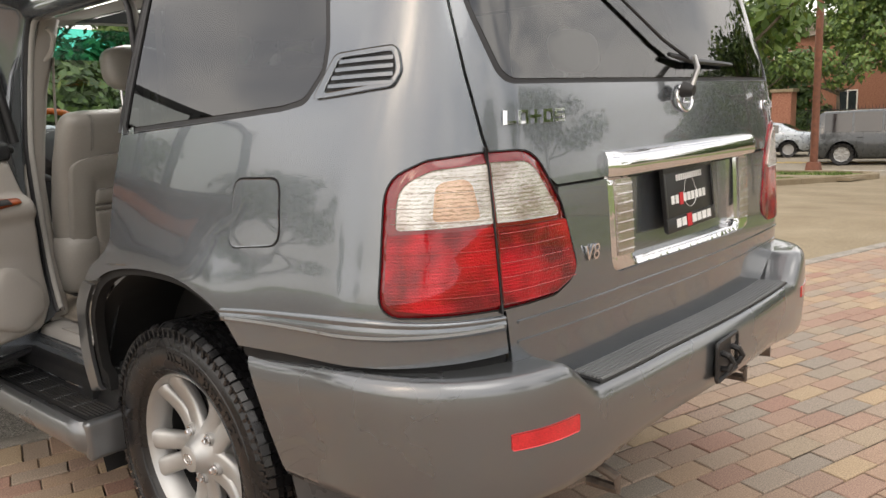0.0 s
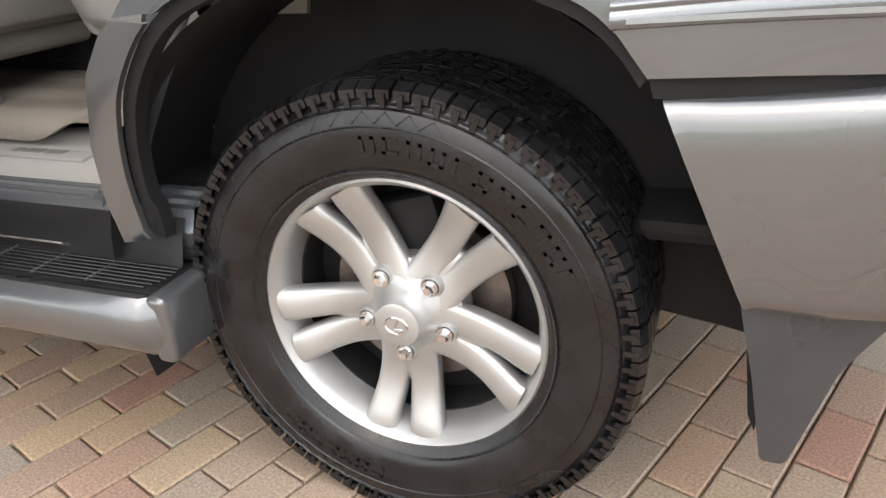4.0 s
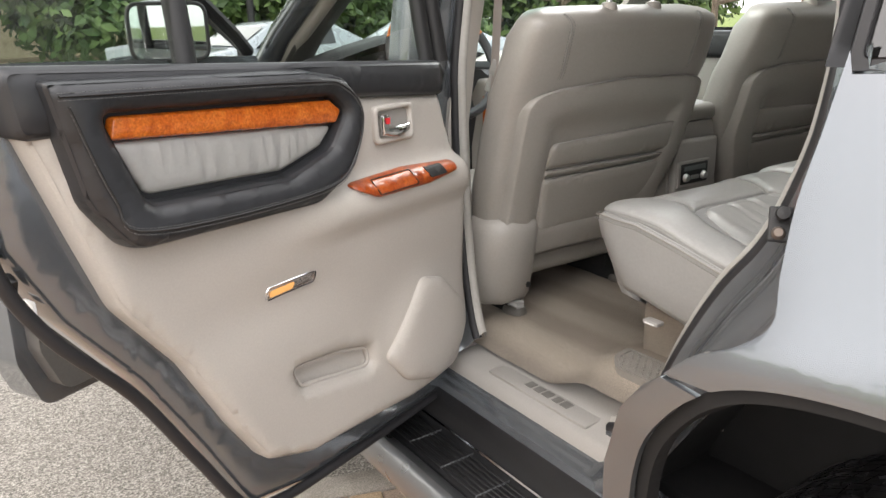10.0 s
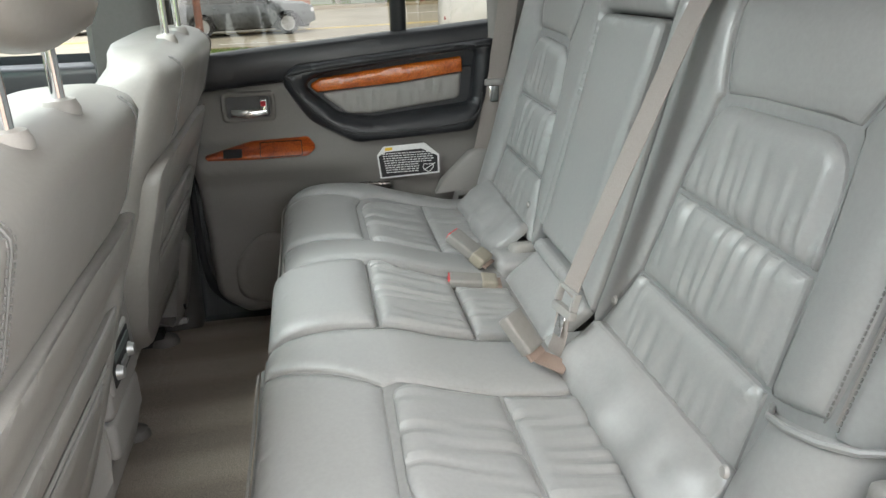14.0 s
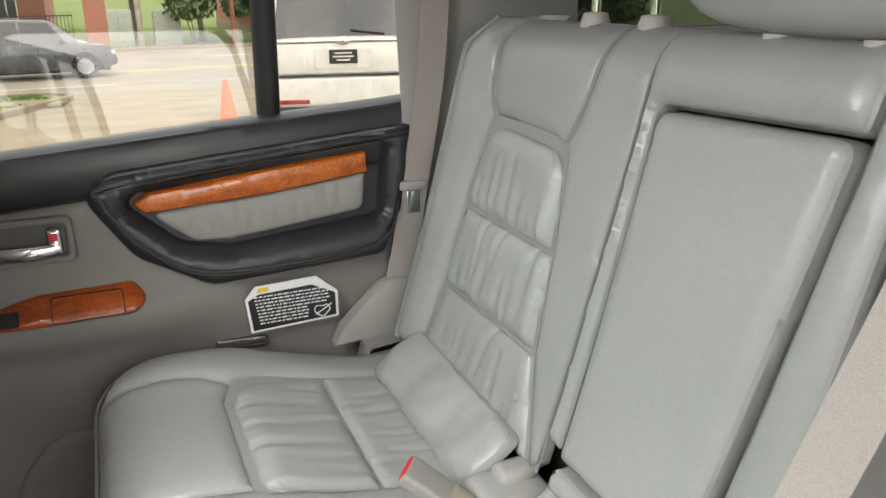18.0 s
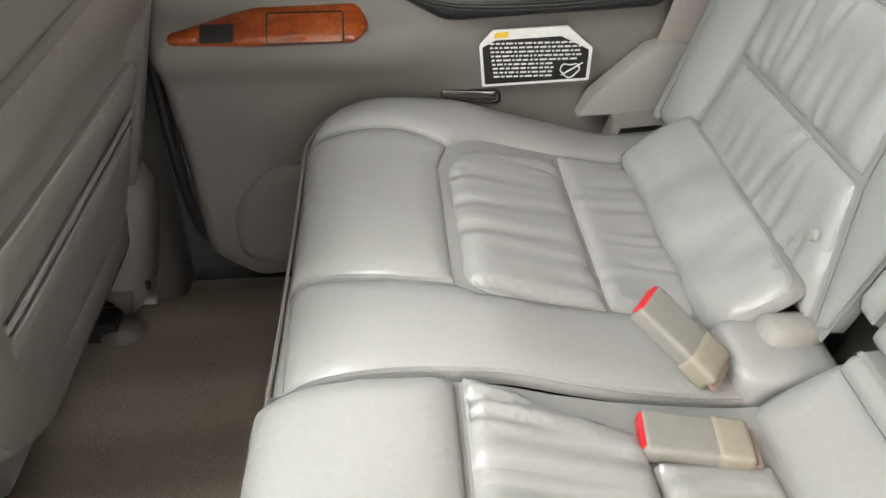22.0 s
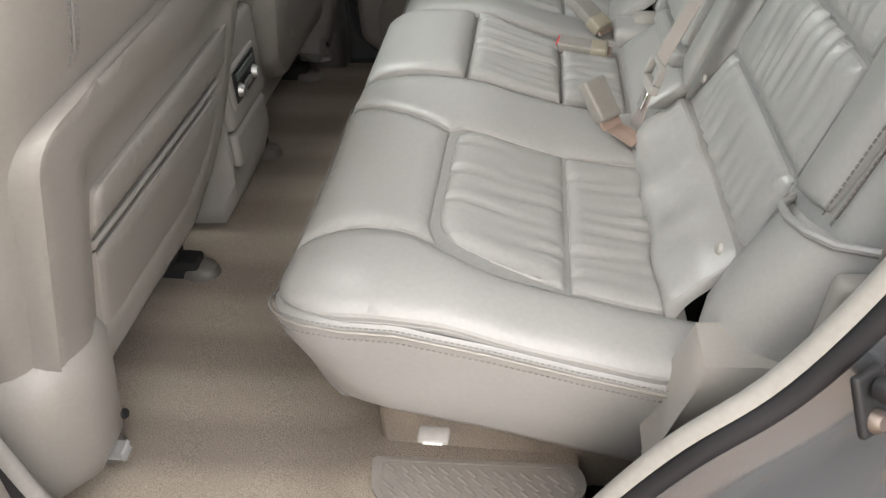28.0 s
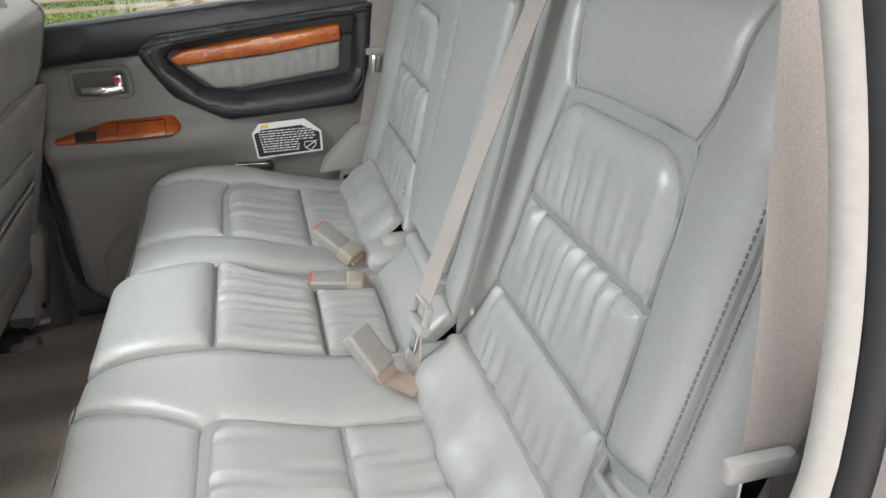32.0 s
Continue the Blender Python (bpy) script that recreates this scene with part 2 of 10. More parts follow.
# ---- material helpers ----
def material(name, base, rough=0.5, metal=0.0, coat=0.0, coat_rough=0.05, spec=0.5, vary=0.06, scale=6.0, fine=120.0, fine_vary=0.05, bump=0.1, bump_scale=200.0, bump_dist=0.001, rough_vary=0.08, per_object=0.0, per_island=0.0, kind="noise", sheen=0.0):
    """A surface with broad stains and a fine grain, both in colour and in relief."""
    m = bpy.data.materials.new(name)
    m.use_nodes = True
    n, l = m.node_tree.nodes, m.node_tree.links
    b = n["Principled BSDF"]
    tc = n.new("ShaderNodeTexCoord")
    big, small = n.new("ShaderNodeTexNoise"), n.new("ShaderNodeTexNoise")
    for t, s, d in ((big, scale, 4), (small, fine, 2)):
        t.inputs["Scale"].default_value, t.inputs["Detail"].default_value = s, d
        l.new(tc.outputs["Object"], t.inputs["Vector"])
    def mul(a, lo, hi):
        r = n.new("ShaderNodeMapRange")
        r.inputs["From Min"].default_value, r.inputs["From Max"].default_value = 0.3, 0.7
        r.inputs["To Min"].default_value, r.inputs["To Max"].default_value = lo, hi
        l.new(a, r.inputs["Value"])
        return r.outputs[0]
    def times(a, c):
        x = n.new("ShaderNodeMath")
        x.operation = 'MULTIPLY'
        l.new(a, x.inputs[0])
        l.new(c, x.inputs[1])
        return x.outputs[0]
    k = times(mul(big.outputs["Fac"], 1 - vary, 1 + vary), mul(small.outputs["Fac"], 1 - fine_vary, 1 + fine_vary))
    if per_object or per_island:
        src = n.new("ShaderNodeObjectInfo").outputs["Random"] if per_object else n.new("ShaderNodeNewGeometry").outputs["Random Per Island"]
        r = n.new("ShaderNodeMapRange")
        a = per_object or per_island
        r.inputs["To Min"].default_value, r.inputs["To Max"].default_value = 1 - a, 1 + a
        l.new(src, r.inputs["Value"])
        k = times(k, r.outputs[0])
    mix = n.new("ShaderNodeVectorMath")
    mix.operation = 'SCALE'
    mix.inputs[0].default_value = base
    l.new(k, mix.inputs["Scale"])
    l.new(mix.outputs[0], b.inputs["Base Color"])
    l.new(mul(big.outputs["Fac"], max(0.0, rough - rough_vary), min(1.0, rough + rough_vary)), b.inputs["Roughness"])
    b.inputs["Metallic"].default_value = metal
    b.inputs["Coat Weight"].default_value = coat
    b.inputs["Coat Roughness"].default_value = coat_rough
    b.inputs["Specular IOR Level"].default_value = spec
    b.inputs["Sheen Weight"].default_value = sheen
    if bump:
        t = n.new("ShaderNodeTexVoronoi" if kind == "leather" else "ShaderNodeTexNoise")
        t.inputs["Scale"].default_value = bump_scale
        l.new(tc.outputs["Object"], t.inputs["Vector"])
        bp = n.new("ShaderNodeBump")
        bp.inputs["Strength"].default_value, bp.inputs["Distance"].default_value = bump, bump_dist
        l.new(t.outputs[0], bp.inputs["Height"])
        l.new(bp.outputs[0], b.inputs["Normal"])
    m["bsdf"] = b.name
    return m


def ramp_material(name, colors, rough=0.4, coat=0.0, scale=5.0, stretch=(1, 1, 1), kind="noise", bump=0.05, metal=0.0, per_object=False, fine=0.0, detail=6.0, distortion=0.0, bump_dist=0.002):
    """A surface whose colours run through a noise, a wave or, piece by piece, through chance."""
    m = bpy.data.materials.new(name)
    m.use_nodes = True
    n, l = m.node_tree.nodes, m.node_tree.links
    b = n["Principled BSDF"]
    tc, mp = n.new("ShaderNodeTexCoord"), n.new("ShaderNodeMapping")
    mp.inputs["Scale"].default_value = stretch
    l.new(tc.outputs["Object"], mp.inputs["Vector"])
    t = n.new("ShaderNodeTexWave" if kind == "wave" else "ShaderNodeTexNoise")
    t.inputs["Scale"].default_value, t.inputs["Detail"].default_value, t.inputs["Distortion"].default_value = scale, detail, distortion
    l.new(mp.outputs[0], t.inputs["Vector"])
    src = t.outputs["Fac"]
    if per_object:
        src = n.new("ShaderNodeObjectInfo").outputs["Random"] if per_object == "object" else n.new("ShaderNodeNewGeometry").outputs["Random Per Island"]
    ramp = n.new("ShaderNodeValToRGB")
    e = ramp.color_ramp.elements
    while len(e) < len(colors):
        e.new(0.5)
    for i, (p, c) in enumerate(colors):
        e[i].position, e[i].color = p, (*c, 1)
    l.new(src, ramp.inputs[0])
    col = ramp.outputs[0]
    g = n.new("ShaderNodeTexNoise")
    g.inputs["Scale"].default_value = fine or scale * 20
    l.new(tc.outputs["Object"], g.inputs["Vector"])
    if fine:
        r = n.new("ShaderNodeMapRange")
        r.inputs["From Min"].default_value, r.inputs["From Max"].default_value = 0.3, 0.7
        r.inputs["To Min"].default_value, r.inputs["To Max"].default_value = 0.72, 1.28
        l.new(g.outputs["Fac"], r.inputs["Value"])
        v = n.new("ShaderNodeVectorMath")
        v.operation = 'SCALE'
        l.new(col, v.inputs[0])
        l.new(r.outputs[0], v.inputs["Scale"])
        col = v.outputs[0]
    l.new(col, b.inputs["Base Color"])
    b.inputs["Roughness"].default_value, b.inputs["Coat Weight"].default_value, b.inputs["Metallic"].default_value = rough, coat, metal
    b.inputs["Coat Roughness"].default_value = 0.04
    if bump:
        bp = n.new("ShaderNodeBump")
        bp.inputs["Strength"].default_value, bp.inputs["Distance"].default_value = bump, bump_dist
        l.new(g.outputs["Fac"], bp.inputs["Height"])
        l.new(bp.outputs[0], b.inputs["Normal"])
    return m


def glass(name, tint, rough=0.0, gloss=0.065):
    """Thin tinted glass: part of the light passes, the rest is mirrored by its gloss."""
    m = bpy.data.materials.new(name)
    m.use_nodes = True
    n, l = m.node_tree.nodes, m.node_tree.links
    n.remove(n["Principled BSDF"])
    tr, gl, mx, fr = n.new("ShaderNodeBsdfTransparent"), n.new("ShaderNodeBsdfGlossy"), n.new("ShaderNodeMixShader"), n.new("ShaderNodeLayerWeight")
    pw, ma = n.new("ShaderNodeMath"), n.new("ShaderNodeMath")
    pw.operation, ma.operation = 'POWER', 'MULTIPLY_ADD'
    pw.inputs[1].default_value = 5.0
    ma.inputs[1].default_value, ma.inputs[2].default_value = 1.0 - gloss, gloss
    tr.inputs[0].default_value = (*tint, 1)
    gl.inputs["Roughness"].default_value = rough
    fr.inputs[0].default_value = 0.5
    l.new(fr.outputs["Facing"], pw.inputs[0])
    l.new(pw.outputs[0], ma.inputs[0])
    l.new(ma.outputs[0], mx.inputs[0])
    l.new(tr.outputs[0], mx.inputs[1])
    l.new(gl.outputs[0], mx.inputs[2])
    l.new(mx.outputs[0], n["Material Output"].inputs[0])
    return m


PAINT = material("grey_metallic_paint", (0.165, 0.18, 0.197), 0.22, 0.7, coat=1.0, coat_rough=0.02, vary=0.03, scale=2, fine=900, fine_vary=0.06, bump=0.0, rough_vary=0.03)
PAINT_LOW = material("lower_grey_paint", (0.165, 0.173, 0.182), 0.28, 0.75, coat=1.0, coat_rough=0.03, vary=0.04, scale=3, fine=900, fine_vary=0.06, bump=0.0, rough_vary=0.03)
CHROME = material("chrome", (0.75, 0.75, 0.76), 0.07, 1.0, vary=0.02, bump=0.0, rough_vary=0.03)
RUBBER = material("tyre_rubber", (0.008, 0.008, 0.009), 0.27, vary=0.3, scale=14, fine=300, fine_vary=0.2, bump=0.10, bump_scale=350, bump_dist=0.0006, rough_vary=0.14)
BLACK = material("black_plastic", (0.012, 0.012, 0.013), 0.5, vary=0.2, bump=0.2, bump_scale=500, bump_dist=0.0004)
DARK = material("dark_underbody", (0.004, 0.004, 0.0045), 0.8, vary=0.4, scale=9, bump=0.3, bump_scale=60)
SEAL = material("black_rubber_seal", (0.012, 0.012, 0.014), 0.55, vary=0.2, bump=0.1)
ALLOY = material("silver_alloy", (0.43, 0.43, 0.425), 0.42, 0.7, coat=0.4, vary=0.06, scale=9, fine=700, fine_vary=0.04, bump=0.05, bump_scale=600, bump_dist=0.0003)
DISC = material("brake_steel", (0.17, 0.14, 0.12), 0.45, 0.7, vary=0.4, scale=20, bump=0.2)
def faceted(name, base, deep, metal, rough, scale, bands, depth):
    """A lamp lens over a mirrored, faceted backing: cells and fine cross bands under a clear gloss."""
    m = bpy.data.materials.new(name)
    m.use_nodes = True
    n, l = m.node_tree.nodes, m.node_tree.links
    b = n["Principled BSDF"]
    tc, cell, band, big = n.new("ShaderNodeTexCoord"), n.new("ShaderNodeTexVoronoi"), n.new("ShaderNodeTexWave"), n.new("ShaderNodeTexNoise")
    cell.inputs["Scale"].default_value, band.inputs["Scale"].default_value, big.inputs["Scale"].default_value = scale, bands, 13.0
    band.bands_direction = 'Z'
    for t in (cell, band, big):
        l.new(tc.outputs["Object"], t.inputs["Vector"])
    mix = n.new("ShaderNodeMix")
    mix.data_type = 'RGBA'
    mix.inputs["A"].default_value, mix.inputs["B"].default_value = (*deep, 1), (*base, 1)
    r = n.new("ShaderNodeMapRange")
    r.inputs["From Min"].default_value, r.inputs["From Max"].default_value = 0.36, 0.62
    l.new(big.outputs["Fac"], r.inputs["Value"])
    l.new(r.outputs[0], mix.inputs["Factor"])
    l.new(mix.outputs["Result"], b.inputs["Base Color"])
    add = n.new("ShaderNodeMath")
    l.new(cell.outputs["Distance"], add.inputs[0])
    add.operation, add.inputs[2].default_value = 'MULTIPLY_ADD', 0.0
    fine = n.new("ShaderNodeMath")
    fine.operation, fine.inputs[1].default_value = 'MULTIPLY', 0.3
    l.new(band.outputs["Fac"], fine.inputs[0])
    add.inputs[1].default_value = 1.0
    l.new(fine.outputs[0], add.inputs[2])
    bp = n.new("ShaderNodeBump")
    bp.inputs["Strength"].default_value, bp.inputs["Distance"].default_value = 1.0, depth
    l.new(add.outputs[0], bp.inputs["Height"])
    l.new(bp.outputs[0], b.inputs["Normal"])
    b.inputs["Metallic"].default_value, b.inputs["Roughness"].default_value = metal, rough
    b.inputs["Coat Weight"].default_value, b.inputs["Coat Roughness"].default_value, b.inputs["Specular IOR Level"].default_value = 1.0, 0.03, 0.2
    return m


LAMP_RED = faceted("red_lamp_lens", (0.46, 0.001, 0.010), (0.15, 0.0005, 0.004), 0.3, 0.3, 260.0, 45.0, 0.0012)
LAMP_DEEP = material("dark_red_lens", (0.16, 0.002, 0.005), 0.12, coat=1.0, coat_rough=0.02, vary=0.15, scale=9, fine=260, fine_vary=0.2, bump=0.0, rough_vary=0.05)
LAMP_CLEAR = faceted("clear_lamp_lens", (0.62, 0.60, 0.57), (0.40, 0.35, 0.32), 0.8, 0.24, 150.0, 40.0, 0.0005)
# peach tint that paints an amber bulb's reflection into the clear lens
AMBER_REFLECTION = faceted("amber_bulb_reflection", (0.60, 0.43, 0.32), (0.46, 0.29, 0.20), 0.8, 0.24, 150.0, 40.0, 0.0005)
TINT = glass("dark_tinted_glass", (0.24, 0.25, 0.25), gloss=0.15)
TINT_DARK = glass("dark_privacy_glass", (0.06, 0.065, 0.065), gloss=0.13)
CLEAR = glass("clear_glass", (0.82, 0.88, 0.85))

# ---- the car's skin ----
def spl(xs, ys):
    """A smooth curve through the given values."""
    xs, ys = np.array(xs, float), np.array(ys, float)
    d = np.diff(ys) / np.diff(xs)
    m = np.r_[d[0], [0 if a * b <= 0 else 2 * a * b / (a + b) for a, b in zip(d[:-1], d[1:])], d[-1]]
    def f(x):
        x = min(max(x, xs[0]), xs[-1])
        i = min(int(np.searchsorted(xs, x, side="right")) - 1, len(xs) - 2)
        h = xs[i + 1] - xs[i]
        t = (x - xs[i]) / h
        return float((2*t**3-3*t*t+1)*ys[i] + (t**3-2*t*t+t)*h*m[i] + (3*t*t-2*t**3)*ys[i+1] + (t**3-t*t)*h*m[i+1])
    return f
SIDE_IN = spl([0.45,0.70,0.80,0.92,1.05,1.20,1.30,1.36,1.60,1.75,1.84,1.88],[0.012,0.0,-0.012,-0.016,0.005,0.033,0.056,0.072,0.150,0.205,0.262,0.33])
REAR_IN = spl([0.45,0.70,0.80,0.92,1.05,1.20,1.32,1.40,1.60,1.75,1.84,1.88],[0.0,0.0,0.0,-0.004,0.0,0.008,0.02,0.032,0.085,0.135,0.18,0.25])
CR, CY, CA = 0.329, -0.715, radians(81.5)
R2 = 0.67 / math.cos(CA)
SC = -CY
SA = SC + CR * CA
SMID = SA + R2 * (math.pi/2 - CA)
def plan(s):
    """The body's outline in plan: place, outward normal and how far round to the rear, s metres back from the axle."""
    flip = s > SMID
    if flip: s = 2*SMID - s
    if s <= SC:
        p, a = (-0.95, -s), 0.0
    elif s <= SA:
        a = (s - SC)/CR
        p = (-0.95 + CR*(1-math.cos(a)), CY - CR*math.sin(a))
    else:
        a = CA + (s - SA)/R2
        cx, cy = 0.0, CY - CR*math.sin(CA) + R2*math.sin(CA)
        p = (cx - R2*math.cos(a), cy - R2*math.sin(a))
    if flip: return (-p[0], p[1]), (math.cos(a), -math.sin(a)), a/(math.pi/2)
    return p, (-math.cos(a), -math.sin(a)), a/(math.pi/2)
def bodyp(s, z, out=0.0):
    p, n, k = plan(s)
    k = k*k*(3-2*k)
    i = SIDE_IN(z)*(1-k) + REAR_IN(z)*k - out
    x, y = p[0]-n[0]*i, p[1]-n[1]*i
    e = max(0.0, x + 0.3)
    return (x, y - 0.1*e*e/(e + 0.2), z)


BULGE = [(-0.48, 0.55), (-0.47, 0.70), (-0.40, 0.83), (-0.24, 0.93), (0.0, 0.957), (0.16, 0.951), (0.29, 0.907), (0.385, 0.81)]


def skin(s, z, h=0.0):
    """The body's side and rear, with the swelling over the wheel arch."""
    r = math.hypot(s, z - 0.385) - 0.575
    if -0.1 < r < 0.45 and s < 0.75:
        h += 0.020 * math.exp(-(r / 0.13) ** 2) * (1 - max(0.0, min(1.0, (s - 0.3) / 0.35)))
    return Vector(bodyp(s, z, h))


def mirror_s(loop):
    return [(2 * SMID - s, z) for s, z in loop]


def on_body(name, loop, mat, parent, label="", h=0.0, thick=0.012, step=0.03, rim=(0.003,), holes=(), both=False, puff=None):
    for flip in ((0, 1) if both else (0,)):
        loops = [mirror_s(q) if flip else q for q in (loop, *holes)]
        bm, nr = patch(loops, lambda s, z, k: skin(s, z, h + k), step, h=puff, rim=rim, thick=thick, exact=puff is None)
        ob = part(name, bm, mat, parent, label, normals=nr)
    return ob


RIB_RED = material("pale_red_rib", (0.40, 0.05, 0.05), 0.2, coat=0.8, bump=0.0)
PALE_LINE = material("pale_grey_line", (0.26, 0.28, 0.29), 0.35, 0.3, coat=0.5, bump=0.0)
car = thing("car", "grey metallic four-wheel-drive estate car with its rear door open", "car")
body = subthing("body", car, "grey metallic body panels")

ARCH = smoothline([(-0.455, 0.505), (-0.458, 0.62), (-0.44, 0.72), (-0.40, 0.80), (-0.33, 0.88), (-0.24, 0.926), (-0.12, 0.951), (0.015, 0.957), (0.16, 0.948), (0.29, 0.907), (0.352, 0.862), (0.388, 0.812)], 4)
arch_up = [p for p in ARCH if p[1] > 0.884]
arch_low = [p for p in ARCH if p[1] <= 0.884 and p[0] < 0]
FRONT_EDGE = smoothline([(-0.235, 1.345), (-0.243, 1.25), (-0.254, 1.16), (-0.252, 1.07), (-0.245, 1.01), (-0.29, 0.965), (-0.345, 0.935), (-0.395, 0.887)], 4)
LAMP = rpoly([(0.835, 0.935, 0.05), (0.85, 1.215, 0.10), (0.95, 1.252, 0.1), (1.075, 1.262, 0.1), (1.205, 1.262, 0.09), (1.285, 1.14, 0.12), (1.335, 0.975, 0.05), (1.25, 0.938, 0.06), (1.09, 0.936, 0.1), (0.95, 0.934, 0.1)], 0.02)
SEAM = [(1.11, 0.82), (1.094, 0.94), (1.08, 1.26), (1.071, 1.293), (1.047, 1.417), (1.028, 1.564), (1.0, 1.70), (0.965, 1.80)]
GLASS = rpoly([(-0.235, 1.321, 0.01), (0.50, 1.360, 0.08), (0.585, 1.372, 0.05), (0.638, 1.44, 0.05), (0.636, 1.50, 0.1), (0.60, 1.63, 0.1), (0.56, 1.765, 0.05), (-0.235, 1.775, 0.01)], 0.03)

lamp_left = [p for p in LAMP if p[0] < 1.083]
lamp_out = sorted(lamp_left, key=lambda p: math.atan2(p[1] - 1.1, p[0] - 1.083) % (2 * math.pi))
quarter = FRONT_EDGE + [p for p in arch_up if p[0] > -0.335] + [(0.352, 0.862), (0.388, 0.812), (0.6, 0.818), (0.85, 0.828), (1.106, 0.84), (1.094, 0.932)] + lamp_out[::-1] + SEAM[2:] + [(0.8, 1.815), (0.4, 1.82), (0.0, 1.82), (-0.25, 1.815), (-0.25, 1.785), (0.5, 1.785)] + [(0.575, 1.772)] + [p for p in GLASS if p[0] > 0.45 and p[1] < 1.77][::-1] + [(0.1, 1.336), (-0.225, 1.318)]
on_body("rear_quarter_panel", quarter, PAINT, body, step=0.035)
# the far side, plain
far = [(-0.24, 1.33), (-0.24, 0.55), (1.11, 0.82), (1.094, 0.93), (0.84, 0.94), (0.85, 1.2), (0.95, 1.25), (1.08, 1.262), (1.03, 1.56), (0.965, 1.80), (-0.36, 1.815), (-0.36, 1.785), (0.55, 1.775), (0.62, 1.5), (0.58, 1.37)]
bm, nr = patch([mirror_s(far)], lambda s, z, k: skin(s, z, k), 0.06, exact=True)
part("rear_quarter_panel", bm, PAINT, body, normals=nr)
# dark quarter windows
gl = on_body("quarter_window", GLASS, TINT_DARK, car, "dark tinted side window", h=-0.006, thick=0.004, both=True)
on_body("window_seal", GLASS, SEAL, gl, thick=0.006, h=-0.001, holes=[rpoly([(-0.218, 1.337, 0.01), (0.50, 1.374, 0.08), (0.575, 1.386, 0.05), (0.622, 1.444, 0.05), (0.621, 1.50, 0.1), (0.588, 1.62, 0.1), (0.55, 1.75, 0.05), (-0.218, 1.76, 0.01)], 0.03)])
on_body("window_edge", [(-0.262, 1.325), (-0.237, 1.325), (-0.237, 1.775), (-0.262, 1.775)], SEAL, gl, thick=0.02, h=-0.003, rim=())
# piece of the sill behind the door, in front of the wheel
flare = [(-0.395, 0.884)] + [(p[0] + 0.002, p[1]) for p in arch_low[::-1]] + [(-0.50, 0.50), (-0.512, 0.58), (-0.508, 0.68), (-0.47, 0.80), (-0.425, 0.86)]
on_body("sill_flare", flare, PAINT_LOW, body, "lower grey trim in front of the rear wheel", h=0.006)
on_body("arch_liner_edge", [(p[0], p[1]) for p in ARCH] + [(p[0] * 0.965 + 0.004, 0.385 + (p[1] - 0.385) * 0.965) for p in ARCH[::-1]], DARK, body, h=-0.012, thick=0.03)
# side moulding and the lower flank
M_TOP = spl([0.312, 0.6, 0.80, 0.87, 0.95, 1.096], [0.899, 0.921, 0.934, 0.931, 0.927, 0.925])
M_LOW = spl([0.312, 0.345, 0.65, 0.95, 1.096], [0.864, 0.868, 0.880, 0.889, 0.892])
rows = []
for s in np.r_[np.linspace(0.343, 0.37, 4), np.linspace(0.38, 1.096, 44)]:
    a, b = M_LOW(s), M_TOP(s)
    rows.append([skin(s, a + (b - a) * k, hh) for k, hh in ((0.0, -0.004), (0.02, 0.004), (0.10, 0.008), (0.30, 0.009), (0.56, 0.009), (0.64, 0.0065), (0.70, 0.0065), (0.78, 0.009), (0.92, 0.008), (0.985, 0.004), (1.0, -0.004))])
part("side_moulding", loft(rows, caps=True), PAINT, body, smooth=60)
on_body("moulding_line", [(0.362, 0.8765), (0.7, 0.8885), (1.09, 0.901), (1.09, 0.907), (0.7, 0.8945), (0.362, 0.8825)], PALE_LINE, body, "thin pale trim line", h=0.0105, thick=0.003, rim=())
# tail lamp
lamp = subthing("tail_lamp", car, "red and clear tail lamp")
deep = on_body("lamp_housing", LAMP, LAMP_DEEP, lamp, h=-0.004, rim=(0.004, 0.008), puff=lambda u, v, d: 0.010 * min(1, d / 0.02))
gap = [(1.0865, 0.93), (1.0905, 0.93), (1.0795, 1.27), (1.0755, 1.27)]
red = [[(0.851, 0.955, 0.035), (0.860, 1.104, 0.01), (1.081, 1.110, 0.003), (1.085, 0.948, 0.003), (0.95, 0.946, 0.08)], [(1.0925, 0.948, 0.003), (1.0885, 1.110, 0.003), (1.288, 1.104, 0.01), (1.322, 0.978, 0.035), (1.246, 0.948, 0.05)]]
for q in red:
    on_body("red_lens", rpoly(q, 0.02), LAMP_RED, lamp, h=0.007, thick=0.004)
clear = [[(0.877, 1.112, 0.012), (0.884, 1.200, 0.07), (0.958, 1.230, 0.08), (1.077, 1.239, 0.004), (1.0805, 1.117, 0.004)], [(1.0885, 1.117, 0.004), (1.0835, 1.240, 0.004), (1.188, 1.238, 0.07), (1.272, 1.114, 0.012)]]
for q, m in zip(clear, (LAMP_CLEAR, LAMP_CLEAR)):
    on_body("clear_lens", rpoly(q, 0.02), m, lamp, h=0.007, thick=0.004)
# patch that stands for the amber bulb mirrored in the lens
on_body("indicator_lens", rpoly([(0.955, 1.128, 0.012), (0.965, 1.205, 0.03), (1.040, 1.212, 0.03), (1.055, 1.128, 0.012)], 0.02), AMBER_REFLECTION, lamp, h=0.0075, thick=0.003)
